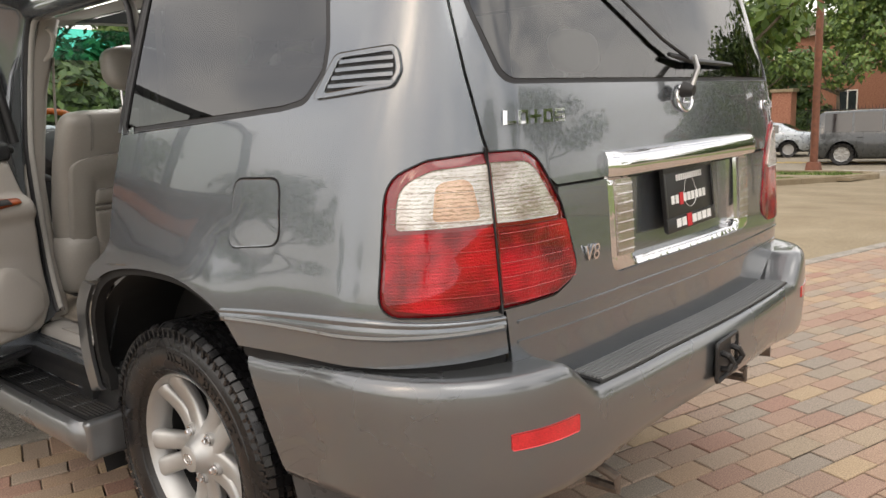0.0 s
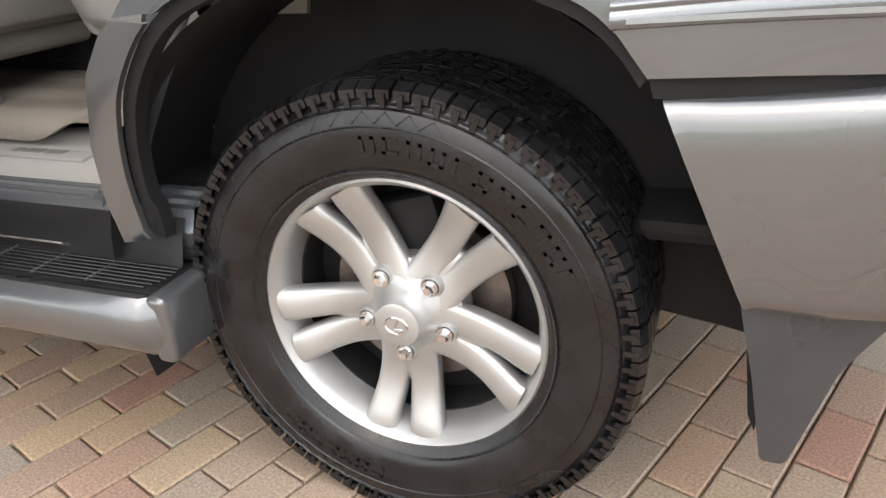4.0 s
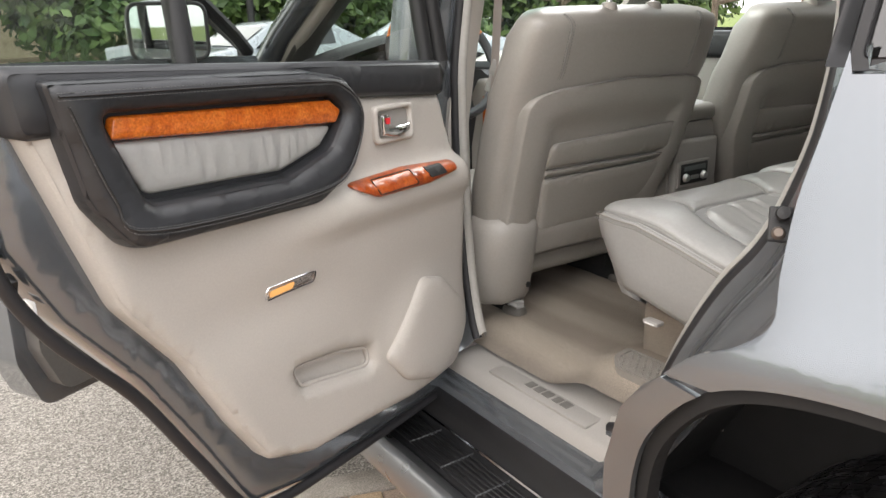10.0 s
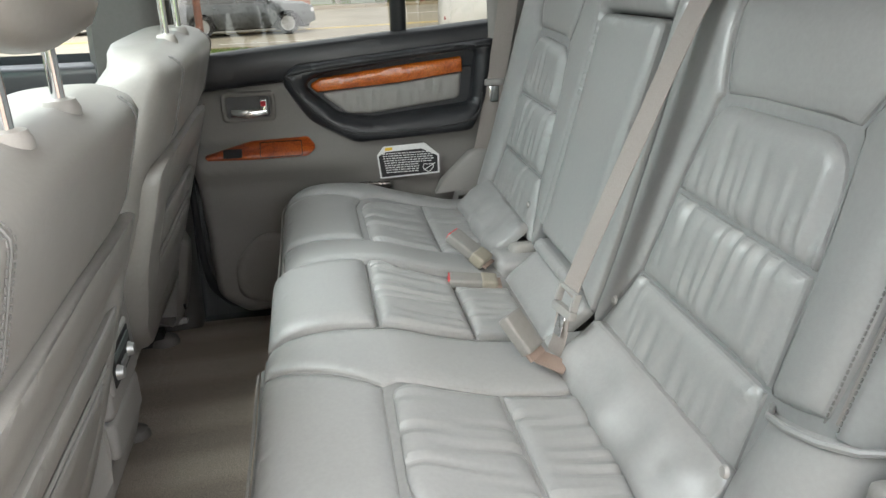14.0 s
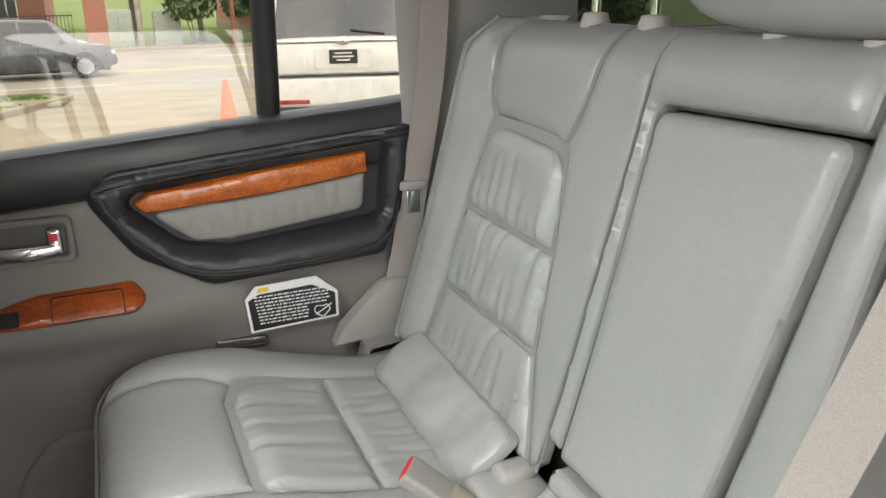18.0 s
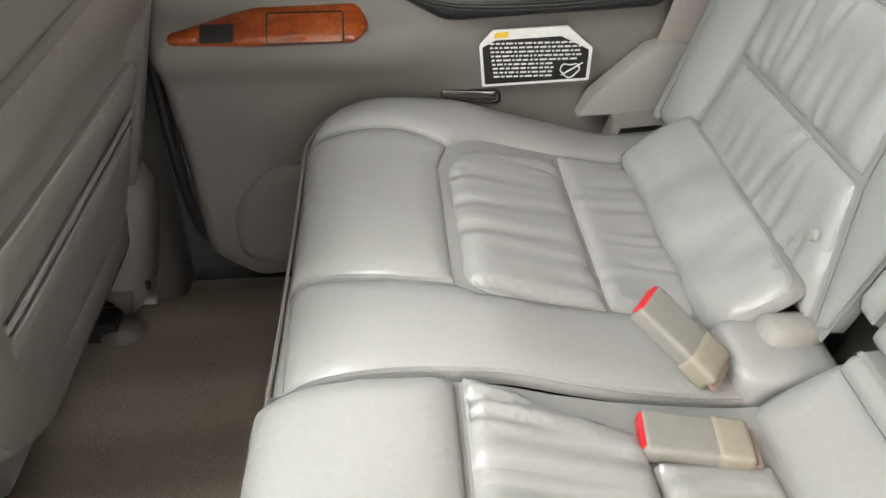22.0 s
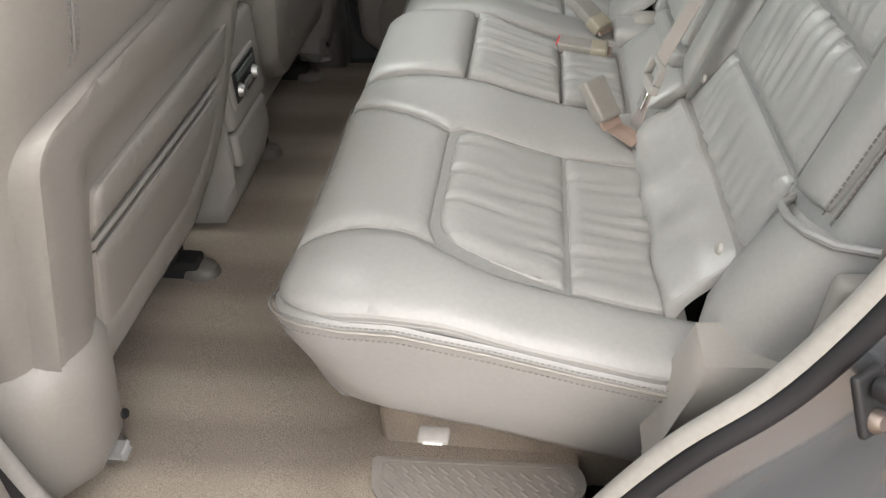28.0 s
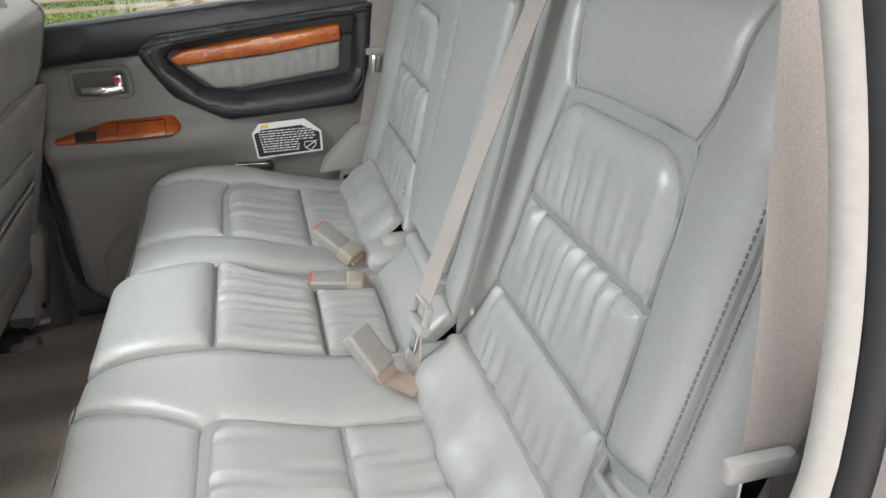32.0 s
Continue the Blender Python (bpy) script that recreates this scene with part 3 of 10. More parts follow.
for k in range(9):
    z = 0.975 + 0.030 * k
    bm = tube([skin(s, z + 0.0015 * math.sin(s * 9), 0.0105) for s in np.linspace(0.868 + (0.03 * max(0, k - 6)), 1.080, 14)], 0.0007, 5)
    part("lens_rib", bm, RIB_RED if k < 5 else LAMP_CLEAR, lamp)
    bm = tube([skin(s, z, 0.0105) for s in np.linspace(1.092, 1.31 - 0.011 * k - (0.01 * max(0, k - 6)), 10)], 0.0007, 5)
    part("lens_rib", bm, RIB_RED if k < 5 else LAMP_CLEAR, lamp)
on_body("lamp_seal", LAMP, SEAL, lamp, h=0.001, thick=0.012, holes=[[(1.085 + (s - 1.085) * 0.990, 1.1 + (z - 1.1) * 0.984) for s, z in LAMP]])
on_body("lamp_joint", gap, SEAL, lamp, h=0.0098, thick=0.012, rim=())
farlamp = subthing("tail_lamp", car, "red tail lamp")
lo_half = [p for p in LAMP]
bm, nr = patch([mirror_s(LAMP)], lambda s, z, k: skin(s, z, 0.004 + k), 0.04, exact=True)
part("lamp_housing", bm, LAMP_RED, farlamp, normals=nr)
bm, nr = patch([mirror_s(rpoly(clear[0], 0.02)), mirror_s(rpoly(clear[1], 0.02))], lambda s, z, k: skin(s, z, 0.007 + k), 0.04, exact=True)
part("clear_lens", bm, LAMP_CLEAR, farlamp, normals=nr)
# lower panel behind the wheel, above the bumper, dark joint
on_body("bumper_joint", [(0.395, 0.785), (0.388, 0.811), (0.85, 0.827), (1.106, 0.839), (1.11, 0.79)], DARK, body, h=-0.012)
# tailgate
W = 2 * SMID
gate_l = [(1.118, 0.80), (1.101, 0.932)] + sorted([p for p in LAMP if p[0] > 1.083], key=lambda p: math.atan2(p[1] - 1.1, p[0] - 1.083)) + [(1.088, 1.262), (1.079, 1.293), (1.055, 1.417), (1.036, 1.564), (1.008, 1.70), (0.985, 1.78)]
gate = gate_l + [(W - s, z) for s, z in gate_l[::-1]]
RG = rpoly([(1.135, 1.393, 0.06), (1.072, 1.56, 0.3), (1.05, 1.735, 0.05), (W - 1.05, 1.735, 0.05), (W - 1.072, 1.56, 0.3), (W - 1.135, 1.393, 0.06)], 0.04)
PANEL = rpoly([(1.470, 0.945, 0.03), (1.462, 1.185, 0.01), (W - 1.462, 1.185, 0.01), (W - 1.470, 0.945, 0.03)], 0.03)
tailgate = subthing("tailgate", car, "grey metallic tailgate with badges and number plate")
gate_up = [p for p in gate_l if p[1] >= 1.18]
cut_l = [(1.275, 1.178)]
upper = cut_l + [p for p in gate_l if p[1] > 1.18 and p[1] > 1.18] + [(W - s, z) for s, z in [p for p in gate_l if p[1] > 1.18][::-1]] + [(W - 1.275, 1.178)]
lower = [p for p in gate_l if p[1] < 1.176] + [(1.277, 1.172), (W - 1.277, 1.172)] + [(W - s, z) for s, z in [p for p in gate_l if p[1] < 1.176][::-1]] + [(W - 1.22, 0.792), (W - 1.30, 0.742), (1.30, 0.742), (1.22, 0.792)]
on_body("upper_panel", upper, PAINT, tailgate, step=0.05, holes=[RG])
on_body("lower_panel", lower, PAINT, tailgate, step=0.05, holes=[rpoly([(1.478, 0.952, 0.03), (1.470, 1.170, 0.002), (W - 1.470, 1.170, 0.002), (W - 1.478, 0.952, 0.03)], 0.03)])
on_body("joint", [(1.26, 1.165), (1.26, 1.185), (W - 1.26, 1.185), (W - 1.26, 1.165)], DARK, tailgate, h=-0.012, rim=())
on_body("rear_window", RG, TINT, tailgate, "dark tinted rear window", h=-0.006, thick=0.004, step=0.06)
on_body("window_seal", RG, SEAL, tailgate, h=-0.002, thick=0.01, step=0.06, holes=[[(SMID + (s - SMID) * 0.978, 1.56 + (z - 1.56) * 0.93) for s, z in RG]])
for z0, z1, hh in ((0.900, 0.906, 0.004), (0.855, 0.862, 0.003)):
    on_body("crease", [(1.13, z0), (1.13, z1), (W - 1.13, z1), (W - 1.13, z0)], PAINT, tailgate, h=hh, rim=(0.002,), thick=0.004)
# chrome frame round the number plate
tray = [(1.478, 0.952, 0.03), (1.470, 1.175, 0.002), (W - 1.470, 1.175, 0.002), (W - 1.478, 0.952, 0.03)]
on_body("plate_recess", rpoly(tray, 0.03), PAINT, tailgate, h=-0.024, thick=0.0)
rows = []
for s in np.linspace(1.452, W - 1.452, 40):
    e = min(1.0, (min(s - 1.452, W - 1.452 - s)) / 0.03)
    o = 0.012 + 0.024 * math.sqrt(max(0.0, 1 - (1 - e) ** 2))
    rows.append([skin(s, z, hh) for z, hh in ((1.182, 0.0), (1.178, o * 0.8), (1.190, o), (1.212, o), (1.226, o * 0.86), (1.234, o * 0.55), (1.237, 0.0))])
part("chrome_grab_bar", loft(rows, caps=True), CHROME, tailgate, "chrome bar above the number plate")
frame_out = rpoly([(1.462, 0.940, 0.05), (1.456, 1.18, 0.005), (W - 1.456, 1.18, 0.005), (W - 1.462, 0.940, 0.05)], 0.03)
frame_in = rpoly([(1.560, 0.968, 0.02), (1.560, 1.172, 0.002), (W - 1.560, 1.172, 0.002), (W - 1.560, 0.968, 0.02)], 0.03)
on_body("plate_frame", frame_out, CHROME, tailgate, "chrome number plate frame", h=0.006, rim=(0.004, 0.006), holes=[frame_in], step=0.012, puff=lambda u, v, d: -0.010 + 0.010 * min(1, d / 0.012), thick=0.022)
for flip in (0, 1):
    loop = rpoly([(1.482, 0.985, 0.006), (1.480, 1.168, 0.004), (1.552, 1.168, 0.004), (1.552, 0.985, 0.006)], 0.02)
    bm, nr = patch([mirror_s(loop) if flip else loop], lambda s, z, k: skin(s, z, 0.010 + k), 0.02, exact=True)
    ob = part("reversing_lamp", bm, LAMP_CLEAR, tailgate, "clear ribbed reversing lamp", normals=nr)
    for k in range(8):
        z = 0.998 + k * 0.0225
        s0, s1 = (W - 1.551, W - 1.482) if flip else (1.482, 1.551)
        part("lamp_rib", tube([skin(s, z, 0.0115) for s in np.linspace(s0, s1, 5)], 0.002, 5), LAMP_CLEAR, tailgate)
PLATE_BLACK = material("black_plate", (0.012, 0.012, 0.013), 0.35, vary=0.1, bump=0.05)
PLATE_WHITE = material("white_print", (0.75, 0.75, 0.74), 0.5, vary=0.05, bump=0.0)
PLATE_RED = material("red_print", (0.55, 0.02, 0.03), 0.5, vary=0.05, bump=0.0)
pm = pose(0, -1.100, 1.090, -6, 0, 0)
plate = subthing("number_plate", car, "black dealer number plate with white print")
part("plate_board", box((-0.160, -0.006, -0.082), (0.160, 0.004, 0.082), 0.004, m=pm), PLATE_BLACK, plate)
rim_bm = bmesh.new()
for lo, hi in (((-0.163, -0.010, 0.070), (0.163, -0.004, 0.084)), ((-0.163, -0.010, -0.084), (0.163, -0.004, -0.046)), ((-0.163, -0.010, -0.046), (-0.152, -0.004, 0.070)), ((0.152, -0.010, -0.046), (0.163, -0.004, 0.070))):
    box(lo, hi, 0.002, m=pm, bm=rim_bm)
part("plate_surround", rim_bm, PLATE_BLACK, plate)
def bars(name, specs, mat, parent, m, y):
    bm = bmesh.new()
    for x0, z0, x1, z1 in specs:
        box((x0, y - 0.0008, z0), (x1, y + 0.0008, z1), 0, m=m, bm=bm)
    part(name, bm, mat, parent, smooth=0, kind="stuff")
rnd = random.Random(4)
bars("print", [(-0.085 + i * 0.0145, 0.046, -0.075 + i * 0.0145, 0.062) for i in range(12)], PLATE_WHITE, plate, pm, -0.008)
bars("print", [(-0.125 + i * 0.026, -0.012, -0.106 + i * 0.026, 0.010) for i in range(9) if i != 2], PLATE_WHITE, plate, pm, -0.008)
bars("print", [(-0.11 + i * 0.034, -0.074, -0.083 + i * 0.034, -0.052) for i in range(7) if i != 2], PLATE_WHITE, plate, pm, -0.0115)
bars("red_print", [(-0.073, -0.018, -0.050, 0.014)], PLATE_RED, plate, pm, -0.0082)
bars("red_print", [(-0.042, -0.080, -0.014, -0.046)], PLATE_RED, plate, pm, -0.0117)
part("print", tube([pm @ Vector((0.045 * math.cos(a) * (0.8 if math.sin(a) > 0 else 1), -0.0075, 0.012 + 0.042 * math.sin(a))) for a in np.linspace(0, 6.2, 26)], 0.0009, 5, closed=True), PLATE_WHITE, plate)
# badges: plain raised chrome shapes
def badge(name, s0, z0, widths, height, slant=0.25):
    s = s0
    for w, kind in widths:
        bm = bmesh.new()
        bars_ = {"L": [(0, 0, .3, 1), (.3, 0, 1, .22)], "o": [(0, 0, .26, 1), (.74, 0, 1, 1), (.26, 0, .74, .2), (.26, .8, .74, 1)], "x": [(.38, 0, .62, 1), (0, .4, .38, .6), (.62, .4, 1, .6)], "s": [(0, .8, 1, 1), (0, .4, 1, .6), (0, 0, 1, .2), (0, .6, .25, .8), (.75, .2, 1, .4)]}[kind]
        for a, b, c, d in bars_:
            pts = [(s + w * u + slant * height * v * 0.5, z0 + height * v) for u, v in ((a, b), (c, b), (c, d), (a, d))]
            lo = [bm.verts.new(skin(p, q, 0.0005)) for p, q in pts]
            hi = [bm.verts.new(skin(p, q, 0.005)) for p, q in pts]
            bm.faces.new(hi)
            for i in range(4):
                bm.faces.new((lo[i], lo[(i + 1) % 4], hi[(i + 1) % 4], hi[i]))
        bmesh.ops.remove_doubles(bm, verts=bm.verts[:], dist=0.0004)
        part(name, bm, CHROME, tailgate, "raised chrome badge", smooth=0)
        s += w * 1.18
badge("badge", 1.125, 1.312, [(0.034, "L"), (0.030, "o"), (0.036, "x"), (0.032, "o"), (0.034, "s")], 0.028)
badge("badge", 2.43, 1.305, [(0.024, "L"), (0.026, "x"), (0.024, "s"), (0.024, "o"), (0.024, "o")], 0.026)
ct = skin(SMID, 1.35, 0.004)
part("emblem", tube([ct + Vector((0.046 * math.cos(a), 0.012 * math.sin(a) * 0.4, 0.034 * math.sin(a))) for a in np.linspace(0, 2 * math.pi, 33)[:-1]], 0.0042, 8, closed=True), CHROME, tailgate, "oval chrome emblem")
part("emblem", tube([ct + Vector(p) for p in ((0.012, 0.006, 0.026), (-0.014, 0.0, -0.012), (0.026, 0.0, -0.012))], 0.0035, 6), CHROME, tailgate)
cu = bpy.data.curves.new("v8_badge", 'FONT')
cu.body, cu.size, cu.extrude, cu.shear = "V8", 0.052, 0.002, 0.15
fo = new("v8_badge", cu)
dg = bpy.context.evaluated_depsgraph_get()
vm = bpy.data.meshes.new_from_object(fo.evaluated_get(dg))
bpy.data.objects.remove(fo)
p0, p1 = skin(1.350, 0.995, 0.004), skin(1.45, 0.995, 0.004)
ux = (p1 - p0).normalized()
vm.transform(Matrix(((ux.x, 0, -ux.y * -1, p0.x), (ux.y, 0, -ux.x, p0.y), (0, 1, 0, p0.z), (0, 0, 0, 1))))
link_mesh("badge", vm, CHROME, tailgate, "raised chrome V8 badge", smooth=0)
# rear wiper
wp = subthing("rear_wiper", car, "black rear wiper")
a0, a1 = skin(SMID - 0.035, 1.372, 0.02), skin(SMID + 0.03, 1.455, 0.035)
part("pivot", lathe([(0.0, 0.03), (0.014, 0.03), (0.020, 0.01), (0.022, 0.0)], 20, Matrix.Translation(a0) @ pose(0, -0.0, 0, 100, 0, 0)), BLACK, wp)
part("arm", tube([a0 + Vector((0, -0.02, 0)), a0 + Vector((0.02, -0.03, 0.05)), a1], [0.013, 0.010, 0.008], 8, flat=0.6), ALLOY, wp, "grey wiper arm")
part("blade", tube([skin(SMID - 0.06, 1.462, 0.012), skin(SMID + 0.05, 1.447, 0.016), skin(SMID + 0.32, 1.44, 0.012)], [0.007, 0.012, 0.006], 8, flat=0.7), BLACK, wp)
part("blade", tube([skin(SMID - 0.42, 1.72, 0.012), skin(SMID - 0.08, 1.50, 0.016), skin(SMID + 0.02, 1.455, 0.02)], [0.004, 0.007, 0.008], 8, flat=0.7), BLACK, wp)
# fuel flap
flap = rpoly([(0.347, 1.044, 0.03), (0.352, 1.207, 0.035), (0.522, 1.212, 0.035), (0.538, 1.064, 0.04)], 0.02)
on_body("fuel_flap_gap", rpoly([(0.3435, 1.0405, 0.03), (0.3485, 1.2105, 0.037), (0.5255, 1.2155, 0.037), (0.5415, 1.0605, 0.04)], 0.02), DARK, car, h=0.0006, thick=0.002, rim=())
on_body("fuel_flap", flap, PAINT, car, "grey fuel filler flap", h=0.002, thick=0.006, rim=(0.003,))
# louvred outlet behind the side window
VENT = rpoly([(0.610, 1.382, 0.01), (0.665, 1.478, 0.03), (0.885, 1.484, 0.03), (0.897, 1.43, 0.03), (0.872, 1.398, 0.03)], 0.02)
vent = on_body("louvred_vent", VENT, PAINT, car, "grey louvred air outlet", h=0.006, rim=(0.004,), holes=[rpoly([(0.645, 1.396, 0.01), (0.682, 1.466, 0.02), (0.872, 1.471, 0.02), (0.880, 1.43, 0.02), (0.862, 1.411, 0.02)], 0.02)])
on_body("vent_back", rpoly([(0.635, 1.390, 0.01), (0.675, 1.472, 0.02), (0.878, 1.477, 0.02), (0.888, 1.43, 0.02), (0.868, 1.404, 0.02)], 0.02), BLACK, vent, h=0.001, thick=0.0)
for k in range(4):
    z = 1.408 + k * 0.0165
    s0 = 0.652 + (z - 1.396) * 0.5
    rows = [[skin(s, z - 0.002, 0.001), skin(s, z - 0.004, 0.007), skin(s, z + 0.004, 0.007), skin(s, z + 0.008, 0.001)] for s in np.linspace(s0, 0.872, 8)]
    part("louvre", loft(rows, caps=True), PAINT, vent)

# ---- bumper ----
bumper = subthing("rear_bumper", car, "grey rear bumper with ribbed black step pad")


def sm(a, b, x):
    t = max(0.0, min(1.0, (x - a) / (b - a)))
    return t * t * (3 - 2 * t)


def bump_out(s):
    s = min(s, W - s)
    return 0.010 + 0.088 * sm(0.55, 1.15, s)


def bump_top(s):
    s = min(s, W - s)
    return 0.790 + 0.030 * sm(0.45, 0.85, s) - 0.082 * sm(1.165, 1.29, s)


def bump_low(s):
    s = min(s, W - s)
    return 0.505 + 0.035 * sm(0.5, 0.9, s) + 0.03 * sm(1.2, 1.5, s)


def bump_row(s):
    o, t, b = bump_out(s), bump_top(s), bump_low(s)
    lean = max(0.0, 1 - (min(s, W - s) - 0.403) / 0.45)
    out = []
    for k, z in ((-0.04, b + 0.02), (o - 0.03, b), (o - 0.006, b + 0.008), (o + 0.0, b + 0.03), (o + 0.004, b * 0.6 + t * 0.4), (o + 0.004, b * 0.25 + t * 0.75), (o + 0.001, t - 0.03), (o - 0.004, t - 0.012), (o - 0.013, t - 0.003), (o - 0.025, t), (o - 0.045, t - 0.001), (-0.03, t - 0.004)):
        sh = lean * (0.79 - z) * 0.44
        out.append(Vector(bodyp(s + (sh if s < SMID else -sh), 0.80, k)) * 1.0)
        out[-1].z = z
    return out


S_ALL = np.r_[np.linspace(0.403, 1.15, 34), np.linspace(1.16, 1.31, 14), np.linspace(1.34, SMID, 10)]
S_ALL = np.r_[S_ALL, (W - S_ALL)[::-1][1:]]
part("bumper_shell", loft([bump_row(s) for s in S_ALL], caps=True), PAINT_LOW, bumper, smooth=60)
# step pad with ribs
def pad_pt(s, k, h):
    o = bump_out(s)
    v = Vector(bodyp(s, 0.80, -0.005 + (o - 0.010) * k))
    v.z = bump_top(s) + h
    return v
rows = [[pad_pt(s, k, h) for k, h in ((0.0, 0.0), (0.02, 0.005), (0.98, 0.005), (1.0, 0.0))] for s in np.linspace(1.30, W - 1.30, 40)]
PAD_RIB = material("grey_rib_plastic", (0.15, 0.155, 0.16), 0.5, vary=0.1, bump=0.1)
pad = part("step_pad", loft(rows, caps=True), BLACK, bumper, "black ribbed step pad")
for k in np.linspace(0.10, 0.92, 8):
    rows = [[pad_pt(s, k - 0.045, 0.004), pad_pt(s, k - 0.03, 0.010), pad_pt(s, k + 0.03, 0.010), pad_pt(s, k + 0.045, 0.004)] for s in np.linspace(1.31, W - 1.31, 30)]
    part("pad_rib", loft(rows, caps=True), PAD_RIB, bumper)
REFL = material("red_reflector", (0.55, 0.012, 0.02), 0.15, coat=1.0, vary=0.15, scale=20, fine=400, fine_vary=0.25, bump=0.4, bump_scale=400)
for flip in (0, 1):
    loop = rpoly([(1.06, 0.672, 0.006), (1.06, 0.708, 0.006), (1.20, 0.708, 0.006), (1.20, 0.668, 0.006)], 0.02)
    f = lambda s, z, k: Vector((*bodyp(s, 0.80, bump_out(s) + 0.007 + k)[:2], z))
    bm, nr = patch([mirror_s(loop) if flip else loop], f, 0.02, exact=True, thick=0.012)
    part("reflector", bm, REFL, bumper, "red bumper reflector", normals=nr)
# towing socket with its chrome rim and two hooks
tow = subthing("tow_socket", car, "black trailer socket recess in the bumper")
yb = Vector(bodyp(SMID, 0.8, bump_out(SMID))).y - 0.004
sq = rpoly([(-0.075, 0.600, 0.012), (-0.075, 0.705, 0.012), (0.075, 0.705, 0.012), (0.075, 0.600, 0.012)], 0.02)
part("socket_frame", tube([Vector((x, yb - 0.006, z)) for x, z in sq], 0.006, 6, closed=True), BLACK, tow)
bm, _ = patch([sq], lambda x, z, k: Vector((x, yb - 0.003 - k, z)), 0.05, thick=0.0)
part("socket_back", bm, BLACK, tow)
for x in (-0.03, 0.045):
    part("hook", tube([(x, yb, 0.67), (x, yb - 0.022, 0.665), (x + 0.008, yb - 0.03, 0.645), (x, yb - 0.022, 0.628), (x, yb, 0.625)], 0.009, 8), BLACK, tow)

# ---- under the car ----
under = subthing("underbody", car, "dark underbody and wheel housing")
# wheel housings
for sx in (-1, 1):
    rows = []
    for a in np.linspace(-0.35, math.pi + 0.15, 28):
        c, s_ = math.cos(a), math.sin(a)
        rr = 0.568
        rows.append([(sx * x, c * rr * k - 0.0, 0.385 + s_ * rr * k) for x, k in ((0.935, 1.0), (0.90, 0.985), (0.66, 0.98), (0.655, 0.90), (0.655, 0.05))])
    part("wheel_housing", loft(rows), DARK, under, smooth=60)
part("floor_pan", box((-0.80, -1.0, 0.52), (0.80, 3.4, 0.56), 0.02), DARK, under)
part("rear_pan", box((-0.82, -1.06, 0.50), (0.82, -0.52, 0.62), 0.03), DARK, under)
part("axle", tube([(-0.7, 0, 0.385), (0.7, 0, 0.385)], 0.06, 16), DARK, under)
part("exhaust", tube([(0.35, -0.3, 0.44), (0.55, -0.8, 0.46), (0.66, -1.05, 0.47), (0.68, -1.13, 0.47)], 0.03, 16), DISC, under, "rusty exhaust pipe")
part("silencer", box((0.15, -0.95, 0.36), (0.5, -0.5, 0.52), 0.05, 3), DARK, under)
for sx in (-1, 1):
    part("tow_eye", tube([(sx * 0.45, -1.0, 0.5), (sx * 0.45, -1.12, 0.46), (sx * 0.45, -1.12, 0.43), (sx * 0.45, -1.04, 0.43)], 0.014, 8), DISC, under)
FLAP = material("dark_grey_flap_plastic", (0.045, 0.047, 0.05), 0.35, vary=0.15, bump=0.1)
# mud flaps below the front ends of the bumper
for flip in (0, 1):
    loop = rpoly([(0.520, 0.520, 0.005), (0.735, 0.532, 0.01), (0.655, 0.42, 0.15), (0.610, 0.235, 0.012), (0.575, 0.245, 0.012), (0.548, 0.40, 0.2)], 0.02)
    bm, _ = patch([mirror_s(loop) if flip else loop], lambda s, z, k: Vector((*bodyp(s, 0.80, -0.008 + k - 0.30 * max(0.0, 0.45 - z) ** 1.5 - 0.25 * max(0.0, min(s, W - s) - 0.58))[:2], z)), 0.03, rim=(0.004,), thick=0.010)
    part("mud_flap", bm, FLAP, under, "dark grey rear mud flap below the bumper")

# ---- wheels ----
TY = 0.4035


def tyre_ring(parent):
    prof = [(0.240, -0.100), (0.262, -0.126), (0.292, -0.139), (0.325, -0.142), (0.356, -0.137), (0.374, -0.129), (0.388, -0.116), (TY - 0.010, -0.098), (TY - 0.009, 0.118), (0.388, 0.138), (0.374, 0.150), (0.325, 0.164), (0.29, 0.160), (0.24, 0.12)]
    tyre = part("tyre", lathe(prof, 96), RUBBER, parent, "black tyre with a glossy dressed wall")
    for r, h, t in ((0.270, -0.1315, 0.0022), (0.340, -0.1400, 0.0016), (0.3655, -0.1335, 0.0022), (0.372, -0.1305, 0.0018)):
        part("wall_ring", lathe([(r - 0.003, h + 0.002), (r, h - t), (r + 0.003, h + 0.002)], 96), RUBBER, parent)
    return tyre


